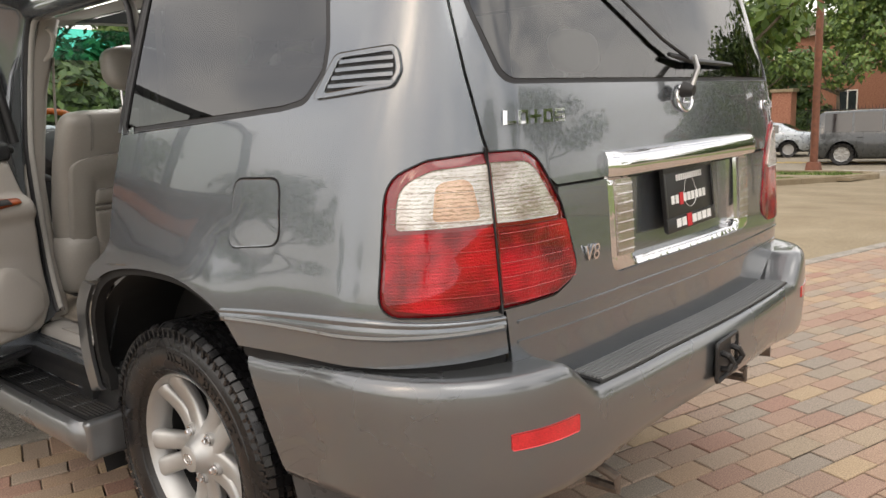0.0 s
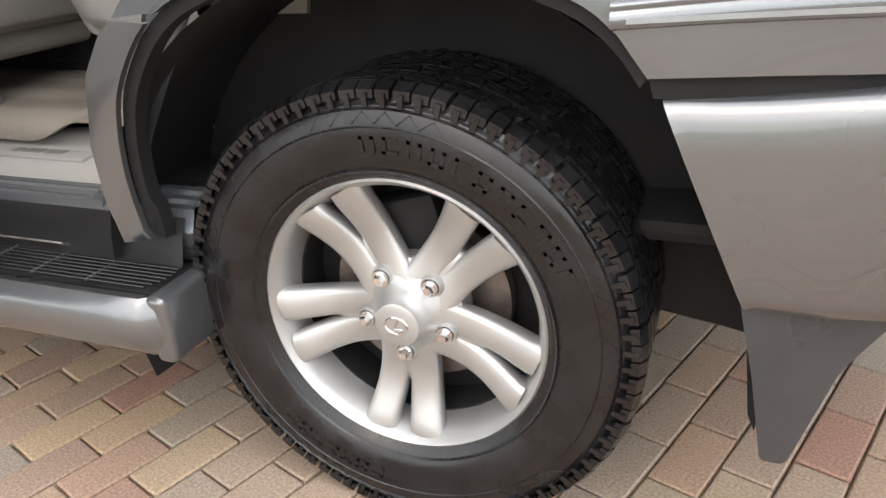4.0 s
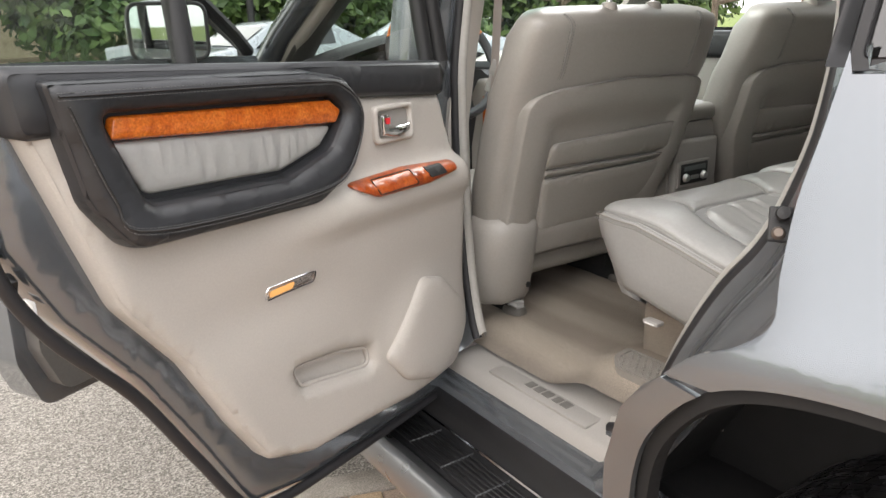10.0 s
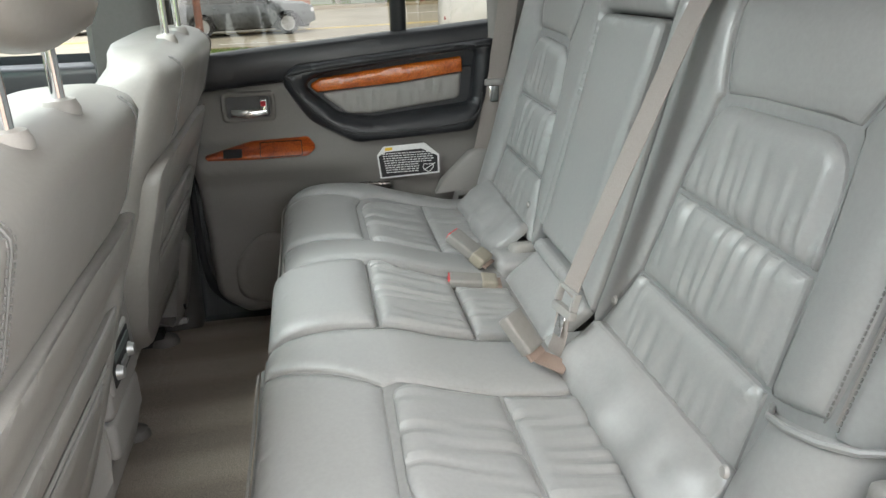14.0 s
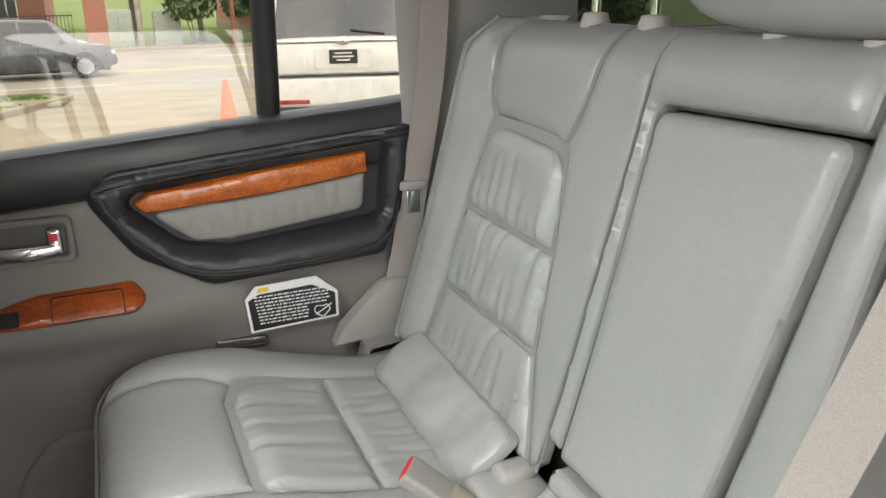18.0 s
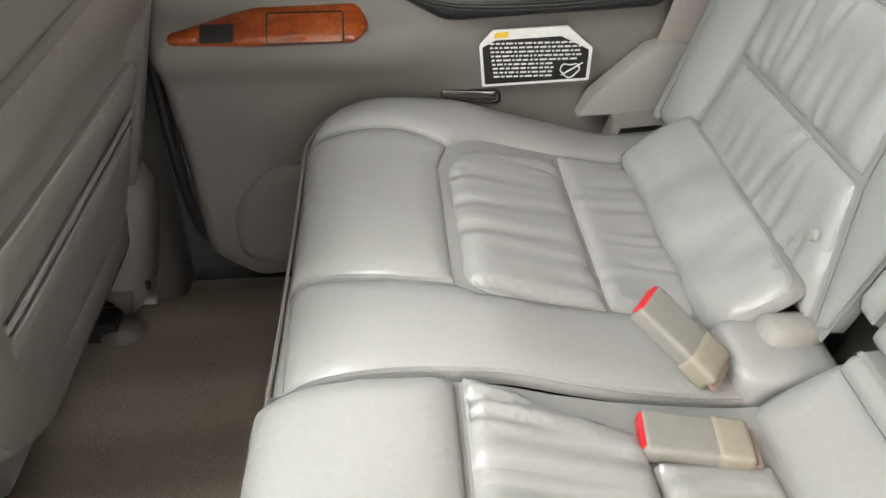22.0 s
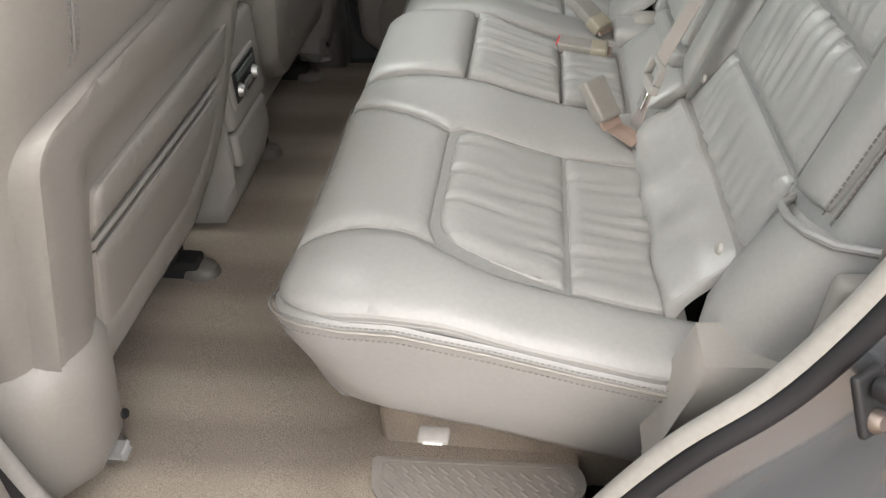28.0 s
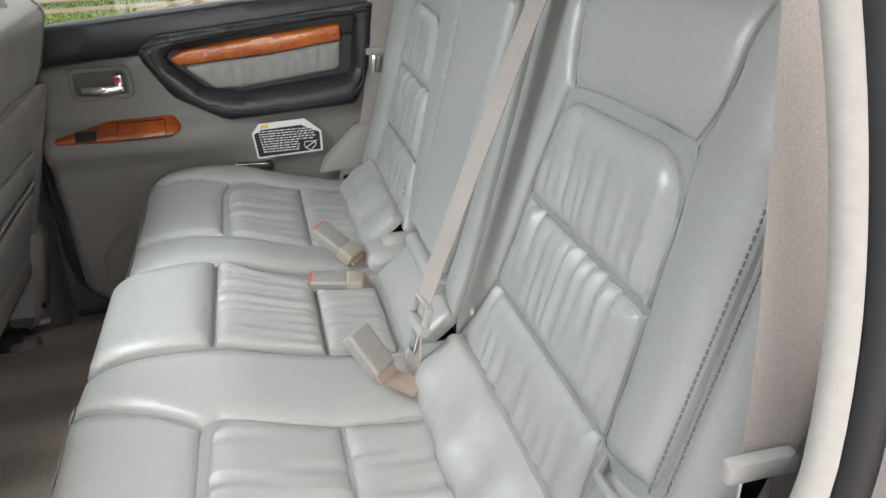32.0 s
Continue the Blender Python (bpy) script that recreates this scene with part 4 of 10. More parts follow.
def tread_blocks(parent):
    bm = bmesh.new()
    for row, (h0, h1, num, skew) in enumerate(((-0.132, -0.096, 84, 0.25), (-0.086, -0.050, 78, 0.6), (-0.042, -0.002, 74, -0.5), (0.006, 0.050, 74, 0.5), (0.058, 0.098, 78, 0.6), (0.108, 0.148, 84, 0.25))):
        for k in range(num):
            a0 = 2 * math.pi * (k + 0.08 + 0.3 * row) / num
            a1 = 2 * math.pi * (k + 0.90 + 0.3 * row + (0.06 if k % 3 else -0.06)) / num
            hm = (h0 + h1) / 2 + 0.004 * (k % 2)
            # each block is cut once across
            for ha, hb in ((h0, hm - 0.0016), (hm + 0.0016, h1)):
                vs = []
                for rr in (TY - 0.013, TY):
                    for a, h, sk in ((a0, ha, 0), (a1, ha, 0), (a1, hb, 1), (a0, hb, 1)):
                        drop = 0.010 if h < -0.12 or h > 0.14 else 0.0
                        q = a + skew * 0.03 * (h - h0) / (h1 - h0)
                        vs.append(bm.verts.new(((rr - drop) * math.cos(q), (rr - drop) * math.sin(q), h)))
                bm.faces.new(vs[4:])
                for i in range(4):
                    bm.faces.new((vs[i], vs[(i + 1) % 4], vs[4 + (i + 1) % 4], vs[4 + i]))
    part("tread", bm, RUBBER, parent, smooth=0, kind="stuff")
    bm = bmesh.new()
    for k in range(168):
        a = 2 * math.pi * k / 168
        if k % 2:
            box((0.368, -0.0042, -0.1360), (0.389, 0.0042, -0.120), 0.0, m=Matrix.Rotation(a, 4, 'Z'), bm=bm)
    part("shoulder_lug", bm, RUBBER, parent, smooth=0, kind="stuff")
    bm = bmesh.new()
    for base, num, dr, hgt in ((2.12, 11, 0.118, 0.026), (5.2, 7, 0.10, 0.020)):
        for k in range(num):
            a = base - (k - (num - 1) / 2) * dr
            w = 0.012
            mrot = Matrix.Rotation(a, 4, 'Z')
            lo, hi = 0.314 - hgt / 2, 0.314 + hgt / 2
            box((lo, -w, -0.1432), (hi, -w + 0.006, -0.138), 0.0, m=mrot, bm=bm)
            box((lo, w - 0.006, -0.1432), (hi, w, -0.138), 0.0, m=mrot, bm=bm) if k % 3 else None
            box((hi - 0.005, -w, -0.1432), (hi, w, -0.138), 0.0, m=mrot, bm=bm)
            box((lo, -w, -0.1432), (lo + 0.005, w, -0.138), 0.0, m=mrot, bm=bm) if k % 2 else None
    part("raised_mark", bm, RUBBER, parent, "raised plain marks on the tyre wall", smooth=0, kind="stuff")
    bm = bmesh.new()
    for k in range(60):
        a = 2 * math.pi * k / 60
        if (k // 6) % 2 == 0:
            tube([Matrix.Rotation(a, 4, 'Z') @ Vector((0.345, 0, -0.1395)), Matrix.Rotation(a + 0.05, 4, 'Z') @ Vector((0.362, 0, -0.1350)), Matrix.Rotation(a + 0.1, 4, 'Z') @ Vector((0.345, 0, -0.1395))], 0.0013, 4, bm=bm)
    part("zigzag_mark", bm, RUBBER, parent, smooth=0, kind="stuff")


LUG0 = -13.5


def rim(parent):
    r = part("rim", lathe([(0.222, 0.02), (0.225, -0.06), (0.236, -0.098), (0.243, -0.112), (0.249, -0.118), (0.254, -0.114), (0.254, -0.104), (0.246, -0.09), (0.236, -0.05), (0.234, 0.09), (0.222, 0.09)], 96), ALLOY, parent, "silver alloy rim")
    # five forked spokes
    for k in range(5):
        th = radians(LUG0 + 72 * k)
        for side in (-1, 1):
            rows = []
            for i in range(15):
                u = i / 14
                rr = 0.052 + u * 0.182
                off = side * (0.0240 + 0.004 * u + 0.018 * u * u)
                wd = 0.0310 - 0.0030 * math.sin(u * math.pi) + 0.002 * u * u
                top = -0.098 + 0.026 * math.sin(min(1, u * 1.1) * math.pi) * 0.6 - 0.010 * u * u + 0.012 * (1 - u)
                base = top + 0.035 + 0.010 * u
                ring = []
                for q in range(16):
                    a = 2 * math.pi * q / 16
                    cx, cy = math.cos(a), math.sin(a)
                    lx = off + wd * math.copysign(abs(cx) ** 0.55, cx)
                    lz = (top + base) / 2 - math.copysign(abs(cy) ** 0.62, -cy) * (base - top) / 2
                    ring.append(Matrix.Rotation(th, 4, 'Z') @ Vector((rr, lx, lz)))
                rows.append(ring)
            part("spoke", loft(rows, closed_v=True, caps=True), ALLOY, parent, smooth=50)
        rows = []
        for i in range(11):
            u = i / 10
            rr = 0.060 + u * 0.094
            v = (rr - 0.052) / 0.182
            top = -0.098 + 0.026 * math.sin(v * 1.1 * math.pi) * 0.6 - 0.010 * v * v + 0.012 * (1 - v) + 0.003 + 0.02 * u ** 6
            wd = 0.026 * (1 - 0.55 * u ** 5)
            rows.append([Matrix.Rotation(th, 4, 'Z') @ Vector((rr, lx, lz)) for lx, lz in ((-wd, top + 0.03), (-wd, top + 0.004), (-wd * 0.5, top), (wd * 0.5, top), (wd, top + 0.004), (wd, top + 0.03))])
        part("spoke_web", loft(rows, closed_v=True, caps=True), ALLOY, parent, smooth=50)
    hub = part("hub", lathe([(0.0, -0.128), (0.034, -0.128), (0.0395, -0.1255), (0.041, -0.118), (0.046, -0.112), (0.052, -0.100), (0.062, -0.086), (0.085, -0.078), (0.098, -0.066), (0.098, -0.02)], 48), ALLOY, parent, "silver centre cap")
    part("cap_emblem", tube([(0.020 * math.cos(a), 0.015 * math.sin(a), -0.1285) for a in np.linspace(0, 2 * math.pi, 25)[:-1]], 0.0022, 6, closed=True), CHROME, parent)
    part("cap_emblem", tube([(-0.004, 0.011, -0.1285), (0.004, -0.006, -0.1285), (-0.012, -0.006, -0.1285)], 0.002, 6), CHROME, parent)
    for k in range(5):
        a = radians(LUG0 + 72 * k)
        m = Matrix.Rotation(a, 4, 'Z') @ Matrix.Translation((0.0755, 0, 0))
        part("lug_seat", lathe([(0.012, -0.070), (0.0155, -0.0875), (0.0180, -0.0880), (0.021, -0.080), (0.021, -0.04)], 20, m), ALLOY, parent)
        part("lug_nut", join(lathe([(0.0, -0.104), (0.007, -0.104), (0.0105, -0.098), (0.0112, -0.075)], 6, m), lathe([(0.0, -0.092), (0.0142, -0.092), (0.0142, -0.075)], 16, m)), CHROME, parent, "chrome wheel nut", smooth=30)
        part("lug_well", lathe([(0.0, -0.074), (0.0158, -0.074), (0.0158, -0.06)], 16, m), DARK, parent)
    part("brake_disc", lathe([(0.07, 0.0), (0.165, 0.0), (0.165, 0.025), (0.07, 0.025)], 48, Matrix.Translation((0, 0, -0.01))), DISC, parent, "brown rusted brake disc")
    part("brake_caliper", box((0.09, -0.09, -0.035), (0.185, 0.09, 0.05), 0.012, m=Matrix.Rotation(radians(75), 4, 'Z')), DARK, parent)
    part("back_plate", lathe([(0.0, 0.03), (0.221, 0.03), (0.221, -0.045), (0.224, -0.045)], 48), DARK, parent)


def wheel(x, y, z, flip):
    w = subthing("wheel", car, "wheel with silver alloy rim and black tyre")
    # local z points inward, x ahead, y up
    m = Matrix(((0, 0, 1 if flip < 0 else -1, x), (1 * 1.0, 0, 0, y), (0, 1, 0, z), (0, 0, 0, 1)))
    before = set(bpy.data.objects)
    tyre_ring(w)
    tread_blocks(w)
    rim(w)
    for ob in [o for o in bpy.data.objects if o not in before]:
        if ob.type == 'MESH':
            ob.data.transform(m)
            for v in ob.data.vertices:
                if v.co.z < 0.030:
                    v.co.x -= 0.25 * (0.030 - v.co.z) if v.co.x < -0.93 else 0.0
                    v.co.z = max(v.co.z, 0.0035)
    return w


wheel(-0.803, -0.004, 0.387, -1)
for x, y, flip in ((0.803, 0.0, 1), (-0.80, 2.85, -1), (0.80, 2.85, 1)):
    w = subthing("wheel", car, "wheel with black tyre")
    m = Matrix(((0, 0, 1 if flip < 0 else -1, x), (1.0, 0, 0, y), (0, 1, 0, 0.387), (0, 0, 0, 1)))
    part("tyre", lathe([(0.24, -0.1), (0.262, -0.126), (0.325, -0.14), (0.366, -0.124), (0.387, -0.1), (0.387, 0.1), (0.366, 0.124), (0.325, 0.14), (0.24, 0.1)], 48, m), RUBBER, w)
    part("rim", lathe([(0.0, -0.09), (0.1, -0.09), (0.22, -0.07), (0.25, -0.116), (0.25, 0.0)], 48, m), ALLOY, w)

# ---- running board ----
TREAD_BLACK = material("black_tread_rubber", (0.007, 0.007, 0.008), 0.42, vary=0.2, bump=0.2, bump_scale=500, bump_dist=0.0004)
TREAD_GREY = material("dark_grey_tread_bar", (0.05, 0.052, 0.055), 0.5, vary=0.1, bump=0.0)
board = subthing("running_board", car, "grey running board with black ribbed tread")
rows = []
for i, y in enumerate(np.r_[0.372, 0.376, 0.39, np.linspace(0.41, 2.30, 30)]):
    e = min(1.0, (y - 0.372) / 0.04)
    o = -1.075 + 0.025 * (1 - e)
    rows.append([(-0.84, y, 0.30), (o + 0.03, y, 0.33), (o + 0.006, y, 0.355), (o, y, 0.385), (o + 0.006, y, 0.425), (o + 0.022, y, 0.441 + 0.004), (o + 0.045, y, 0.440), (o + 0.052, y, 0.432), (-0.86, y, 0.430), (-0.84, y, 0.30)])
part("board_shell", loft(rows, caps=True), PAINT_LOW, board, smooth=50)
# dark raised end cap and inner wall
part("board_cap", box((-1.050, 0.362, 0.32), (-0.80, 0.402, 0.447), 0.014, 4), PAINT_LOW, board)
rows = [[(-0.938, y, 0.432), (-0.920, y, 0.445), (-0.908, y, 0.488), (-0.897, y, 0.522), (-0.87, y, 0.532)] for y in np.linspace(0.42, 2.3, 12)]
part("inner_wall", loft(rows), TREAD_BLACK, board, smooth=60)
part("bright_strip", tube([(-0.921, y, 0.458) for y in np.linspace(0.70, 2.2, 8)], 0.004, 6), CHROME, board, "thin bright strip")
pad2 = part("tread_pad", box((-1.022, 0.405, 0.428), (-0.90, 2.25, 0.4395), 0.003), TREAD_BLACK, board, "black rubber tread")
for k in range(9):
    x = -1.010 + k * 0.0125
    part("tread_rib", box((x, 0.415 + 0.0012 * (k - 4) ** 2, 0.438), (x + 0.006, 2.24, 0.4435), 0.0012, 1), TREAD_BLACK, board)
for y in (0.56, 0.69, 0.82, 0.95, 1.08, 1.21):
    part("tread_bar", box((-1.012, y, 0.438), (-0.905, y + 0.004, 0.4442), 0.001, 1), TREAD_GREY, board)

# ---- cabin materials ----
LEATHER = material("pale_grey_leather", (0.295, 0.295, 0.288), 0.33, vary=0.05, scale=5, fine=160, fine_vary=0.03, bump=0.16, bump_scale=650, bump_dist=0.0006, kind="leather", rough_vary=0.05)
# leather below the panels, darkened to paint the shadow lines of the seams
SEAM_SHADE = material("shaded_seam_leather", (0.25, 0.25, 0.245), 0.6, vary=0.05, bump=0.0)
LEATHER_DARK = material("grey_leather", (0.25, 0.236, 0.218), 0.37, vary=0.05, scale=5, fine=160, fine_vary=0.03, bump=0.16, bump_scale=650, bump_dist=0.0006, kind="leather")
PLASTIC = material("beige_trim_plastic", (0.40, 0.375, 0.345), 0.58, vary=0.04, scale=4, fine=300, fine_vary=0.03, bump=0.12, bump_scale=900, bump_dist=0.0004, kind="leather")
BLACK_TRIM = material("charcoal_soft_trim", (0.022, 0.023, 0.026), 0.38, vary=0.08, scale=5, fine=300, fine_vary=0.04, bump=0.15, bump_scale=800, bump_dist=0.0005, kind="leather")
CARPET = ramp_material("taupe_carpet", [(0.2, (0.235, 0.200, 0.166)), (0.8, (0.325, 0.280, 0.230))], 0.97, scale=1.6, kind="wave", fine=520, bump=0.9, bump_dist=0.004, detail=2, distortion=3.0)
for nd in CARPET.node_tree.nodes:
    if nd.bl_idname == "ShaderNodeTexWave":
        nd.bands_direction = 'X'
        nd.inputs["Detail Scale"].default_value = 0.6
WOOD = ramp_material("orange_burl_wood", [(0.28, (0.33, 0.062, 0.006)), (0.5, (0.45, 0.10, 0.010)), (0.72, (0.53, 0.145, 0.018))], 0.25, coat=0.45, scale=30, stretch=(1, 0.5, 1), detail=9, distortion=1.6, fine=260, bump=0.0)
WOOD_RED = ramp_material("red_brown_burl_wood", [(0.28, (0.20, 0.030, 0.005)), (0.5, (0.31, 0.055, 0.008)), (0.72, (0.38, 0.085, 0.012))], 0.28, coat=0.3, scale=30, stretch=(1, 0.5, 1), detail=9, distortion=1.6, fine=260, bump=0.0)
BELT = material("grey_belt_webbing", (0.30, 0.265, 0.245), 0.75, vary=0.05, scale=8, fine=700, fine_vary=0.12, bump=0.3, bump_scale=900, bump_dist=0.0005)
THREAD = material("grey_thread", (0.19, 0.185, 0.18), 0.7, vary=0.1, bump=0.0)
THREAD_DARK = material("charcoal_thread", (0.10, 0.10, 0.10), 0.7, vary=0.1, bump=0.0)
LEATHER_MID = material("grey_cover_plastic", (0.30, 0.29, 0.27), 0.55, vary=0.05, bump=0.12, bump_scale=900, bump_dist=0.0004)
GREY_TRIM = material("grey_cabin_trim", (0.27, 0.257, 0.242), 0.6, vary=0.05, scale=4, fine=300, fine_vary=0.03, bump=0.12, bump_scale=900, bump_dist=0.0004, kind="leather")
FOOT = material("dark_taupe_plastic", (0.10, 0.092, 0.083), 0.5, vary=0.06, bump=0.1, bump_scale=900, bump_dist=0.0004)
PALE = material("pale_grey_plastic", (0.31, 0.30, 0.285), 0.45, vary=0.04, bump=0.05)
RED = material("red_button", (0.62, 0.02, 0.03), 0.4, vary=0.05, bump=0.0)


def folds(seed, n, u0, u1, v0, v1, amp=0.003, width=0.006, along_v=True, both=True):
    """Shallow creases that run from the seams into a gathered panel."""
    r = random.Random(seed)
    lines = []
    for k in range(n):
        c = u0 + (u1 - u0) * (k + 0.5 + r.uniform(-0.35, 0.35)) / n
        start = r.random() < 0.5 if both else True
        lines.append((c, r.uniform(0.45, 1.0) * amp, r.uniform(0.45, 1.1) * (v1 - v0), start, r.uniform(0.75, 1.5) * width, r.uniform(-0.12, 0.12)))
    def f(u, v):
        if not along_v:
            u, v = v, u
        s = 0.0
        for c, a, ln, start, w, sl in lines:
            t = (v - v0) if start else (v1 - v)
            if t < -0.01 or t > ln:
                continue
            q = (u - c - sl * t) / w
            if abs(q) < 3:
                s += 1.35 * a * math.exp(-q * q) * (1 - max(0, t) / ln) ** 0.7 - 0.45 * a * math.exp(-((abs(q) - 1.6) / 0.8) ** 2) * (1 - max(0, t) / ln)
        return -s
    return f


def padded(name, loop, fmap, mat, parent, height=0.010, width=0.022, base=-0.004, relief=None, step=0.014, thick=0.012, label=""):
    pl = pillow(height, width, base)
    h = (lambda u, v, d: pl(u, v, d) + (relief(u, v) * min(1, d / 0.004) if relief else 0.0))
    bm, _ = patch([loop], fmap, step, h=h, rim=(0.0025, 0.005), thick=thick)
    return part(name, bm, mat, parent, label, smooth=70)


def stitches(name, line, mat, parent, gap=0.0075, size=0.0011):
    """A row of short threads along a line."""
    bm = bmesh.new()
    P = [Vector(p) for p in line]
    acc = 0.0
    for a, b in zip(P[:-1], P[1:]):
        d = (b - a).length
        while acc < d:
            q = a + (b - a) * (acc / d)
            e = (b - a).normalized() * gap * 0.32
            tube([q - e, q + e], size, 4, bm=bm)
            acc += gap
        acc -= d
    ob = part(name, bm, mat, parent, smooth=0, kind="stuff")
    return ob


# ---- the rear bench ----
ZC = spl([0.30, 0.36, 0.42, 0.53, 0.60, 0.68, 0.76, 0.82, 0.90], [0.955, 0.948, 0.945, 0.958, 0.975, 0.998, 1.004, 0.998, 0.985])
YF, XO = 0.872, 0.676


def cushion_map(sx, xi=None):
    """Top of an outer seat: sx is -1 for the driver's side."""
    def f(u, v, h):
        R = 0.075
        a, b = max(0.0, 1 - (XO - u) / R), max(0.0, 1 - (YF - v) / R)
        k = min(1.0, math.hypot(a, b))
        drop = R * (0.20 * a * a + 0.52 * b * b) / (a * a + b * b + 1e-9) * (1 - math.sqrt(max(0.0, 1 - k * k)))
        z = ZC(v) + 0.010 * sm(0.50, 0.62, u) * sm(0.40, 0.55, v) + 0.006 * sm(0.30, 0.2, u) - drop
        n = Vector((sx * 0.6 * a * k, 0.6 * b * k, 1)).normalized()
        return Vector((sx * u, v - (0.020 * sm(0.42, 0.62, v) if sx > 0 else 0.0), z)) + n * h
    return f


def arc(cx, cy, r, a0, a1, n=8):
    return [(cx + r * math.cos(radians(a)), cy + r * math.sin(radians(a))) for a in np.linspace(a0, a1, n)]


def resample(loop, step=0.02):
    return rpoly([(p[0], p[1]) for p in loop], step)


def outer_cushion(parent, sx, ui, seed):
    """Cushion of an outer seat, |x| from ui to XO: front roll, outer and inner bolsters, two gathered panels."""
    f = cushion_map(sx)
    R = 0.095
    corner = arc(XO - R, YF - R, R, 0, 90)
    fi = smoothline([(0.283, 0.700), (ui + 0.142, 0.735), (ui + 0.112, 0.80), (ui + 0.077, YF - 0.004)] if sx < 0 else [(0.283, 0.700), (0.286, 0.735), (0.298, 0.80), (0.318, YF - 0.004)], 4)
    fo = smoothline([(0.545, 0.690), (0.524, 0.73), (0.518, 0.80), (0.530, YF - 0.004)] if sx < 0 else [(0.545, 0.690), (0.572, 0.735), (0.584, 0.80), (0.588, YF - 0.004)], 4)
    ins = rpoly([(0.275, 0.536, 0.004), (0.265, 0.690, 0.04), (0.535, 0.696, 0.075), (0.572, 0.536, 0.01)], 0.014)
    padded("front_roll", resample([(fi[-1][0] + 0.002, YF)] + fi[::-1] + [(0.30, 0.702), (0.50, 0.704)] + fo + [(fo[-1][0] - 0.002, YF)]), f, LEATHER, parent, 0.008, 0.022)
    padded("outer_bolster", resample([(XO, 0.70)] + corner[:-1] + [(fo[-1][0] + 0.006, YF - 0.001)] + [(p[0] + 0.005, p[1]) for p in fo[::-1]] + [(0.556, 0.680), (0.570, 0.655), (0.577, 0.62), (0.579, 0.536), (0.585, 0.42), (0.60, 0.335), (XO, 0.335), (XO, 0.5)]), f, LEATHER, parent, 0.008, 0.022)
    padded("inner_bolster", resample([(fi[-1][0] - 0.005, YF - 0.003)] + [(p[0] - 0.005, p[1]) for p in fi[::-1]] + [(0.266, 0.68), (0.266, 0.62), (0.272, 0.536), (0.268, 0.42), (ui, 0.42), (ui, YF - 0.01)]), f, LEATHER, parent, 0.007, 0.018)
    padded("seat_panel", ins, f, LEATHER, parent, 0.009, 0.03, relief=folds(seed, 9, 0.27, 0.55, 0.53, 0.69, 0.0045, 0.007), step=0.010)
    padded("seat_panel", rpoly([(0.272, 0.418, 0.006), (0.275, 0.533, 0.004), (0.574, 0.533, 0.004), (0.580, 0.418, 0.006)], 0.014), f, LEATHER, parent, 0.008, 0.02, relief=folds(seed + 1, 9, 0.27, 0.57, 0.42, 0.53, 0.0045, 0.007), step=0.010)
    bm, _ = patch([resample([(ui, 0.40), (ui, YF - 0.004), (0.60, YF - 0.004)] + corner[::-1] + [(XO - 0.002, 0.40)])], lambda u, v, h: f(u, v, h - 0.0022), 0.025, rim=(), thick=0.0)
    part("seam_base", bm, SEAM_SHADE, parent, smooth=80)
    # flap that hangs from the backrest down to the cushion
    fl = lambda u, v, h: Vector((sx * u, 0.428 + (YB(0.945 + 0.9 * v) + 0.014 - 0.428) * sm(0, 0.11, v) + h * 0.8, 0.945 + v * 0.9 + h * 0.6))
    padded("backrest_flap", rpoly([(ui + 0.08, 0.0, 0.01), (ui + 0.065, 0.088, 0.02), (0.570, 0.092, 0.02), (0.59, 0.0, 0.01)], 0.02), fl, LEATHER, parent, 0.006, 0.02, relief=lambda u, v: 0.0045 * math.sin(u * 47 + seed + 14 * v) * (1 - v / 0.13) + 0.0022 * math.sin(v * 150 + 9 * u) + 0.004 * noise.noise(Vector((u * 25, v * 25, seed))), label="loose leather flap")
    # side and front below the piped seam
    path = [(XO, 0.405), (XO, 0.44), (XO, 0.52), (XO, 0.62), (XO, 0.72)] + arc(XO - R, YF - R, R, 0, 90, 9) + [(0.56, YF), (0.48, YF), (0.38, YF), (0.28, YF), (ui, YF)]
    rows = []
    for u, v in path:
        top = cushion_map(sx)(u, v, -0.004)
        cx, cy = 0.45, 0.6
        ox = 1.0 if u > XO - R - 0.001 and v < YF - 0.01 else 0.0
        oy = 1.0 if v > YF - R - 0.001 else 0.0
        rows.append([top + Vector((0, 0, 0.001)), top + Vector((sx * 0.006 * ox, 0.006 * oy, -0.003)), top + Vector((sx * 0.007 * ox, 0.007 * oy, -0.016)), top + Vector((sx * 0.003 * ox, 0.002 * oy, -0.045)), top + Vector((-sx * 0.004 * ox, -0.022 * oy, -0.10)), top + Vector((-sx * 0.012 * ox, -0.042 * oy, -0.148)), top + Vector((-sx * 0.022 * ox, -0.055 * oy, -0.166)), top + Vector((-sx * 0.075 * ox, -0.10 * oy, -0.172))])
    part("side_panel", loft(rows), LEATHER, parent, smooth=80)
    line = [Vector(f(u, v, 0.0)) + Vector((sx * 0.0085, 0.0085 if v > 0.8 else 0.0, -0.007)) for u, v in path]
    part("piped_seam", tube(line, 0.0019, 6), LEATHER_DARK, parent)
    stitches("stitching", [p + Vector((-sx * 0.001, -0.003 if p.y > 0.8 else 0, 0.0065)) for p in line], THREAD, parent, 0.0065, 0.0008)
    stitches("stitching", [p + Vector((sx * 0.0015, 0.002 if p.y > 0.8 else 0, -0.0085)) for p in line], THREAD, parent, 0.0065, 0.0008)


YB = spl([0.93, 1.02, 1.113, 1.23, 1.354, 1.48, 1.56], [0.365, 0.338, 0.310, 0.279, 0.247, 0.216, 0.190])


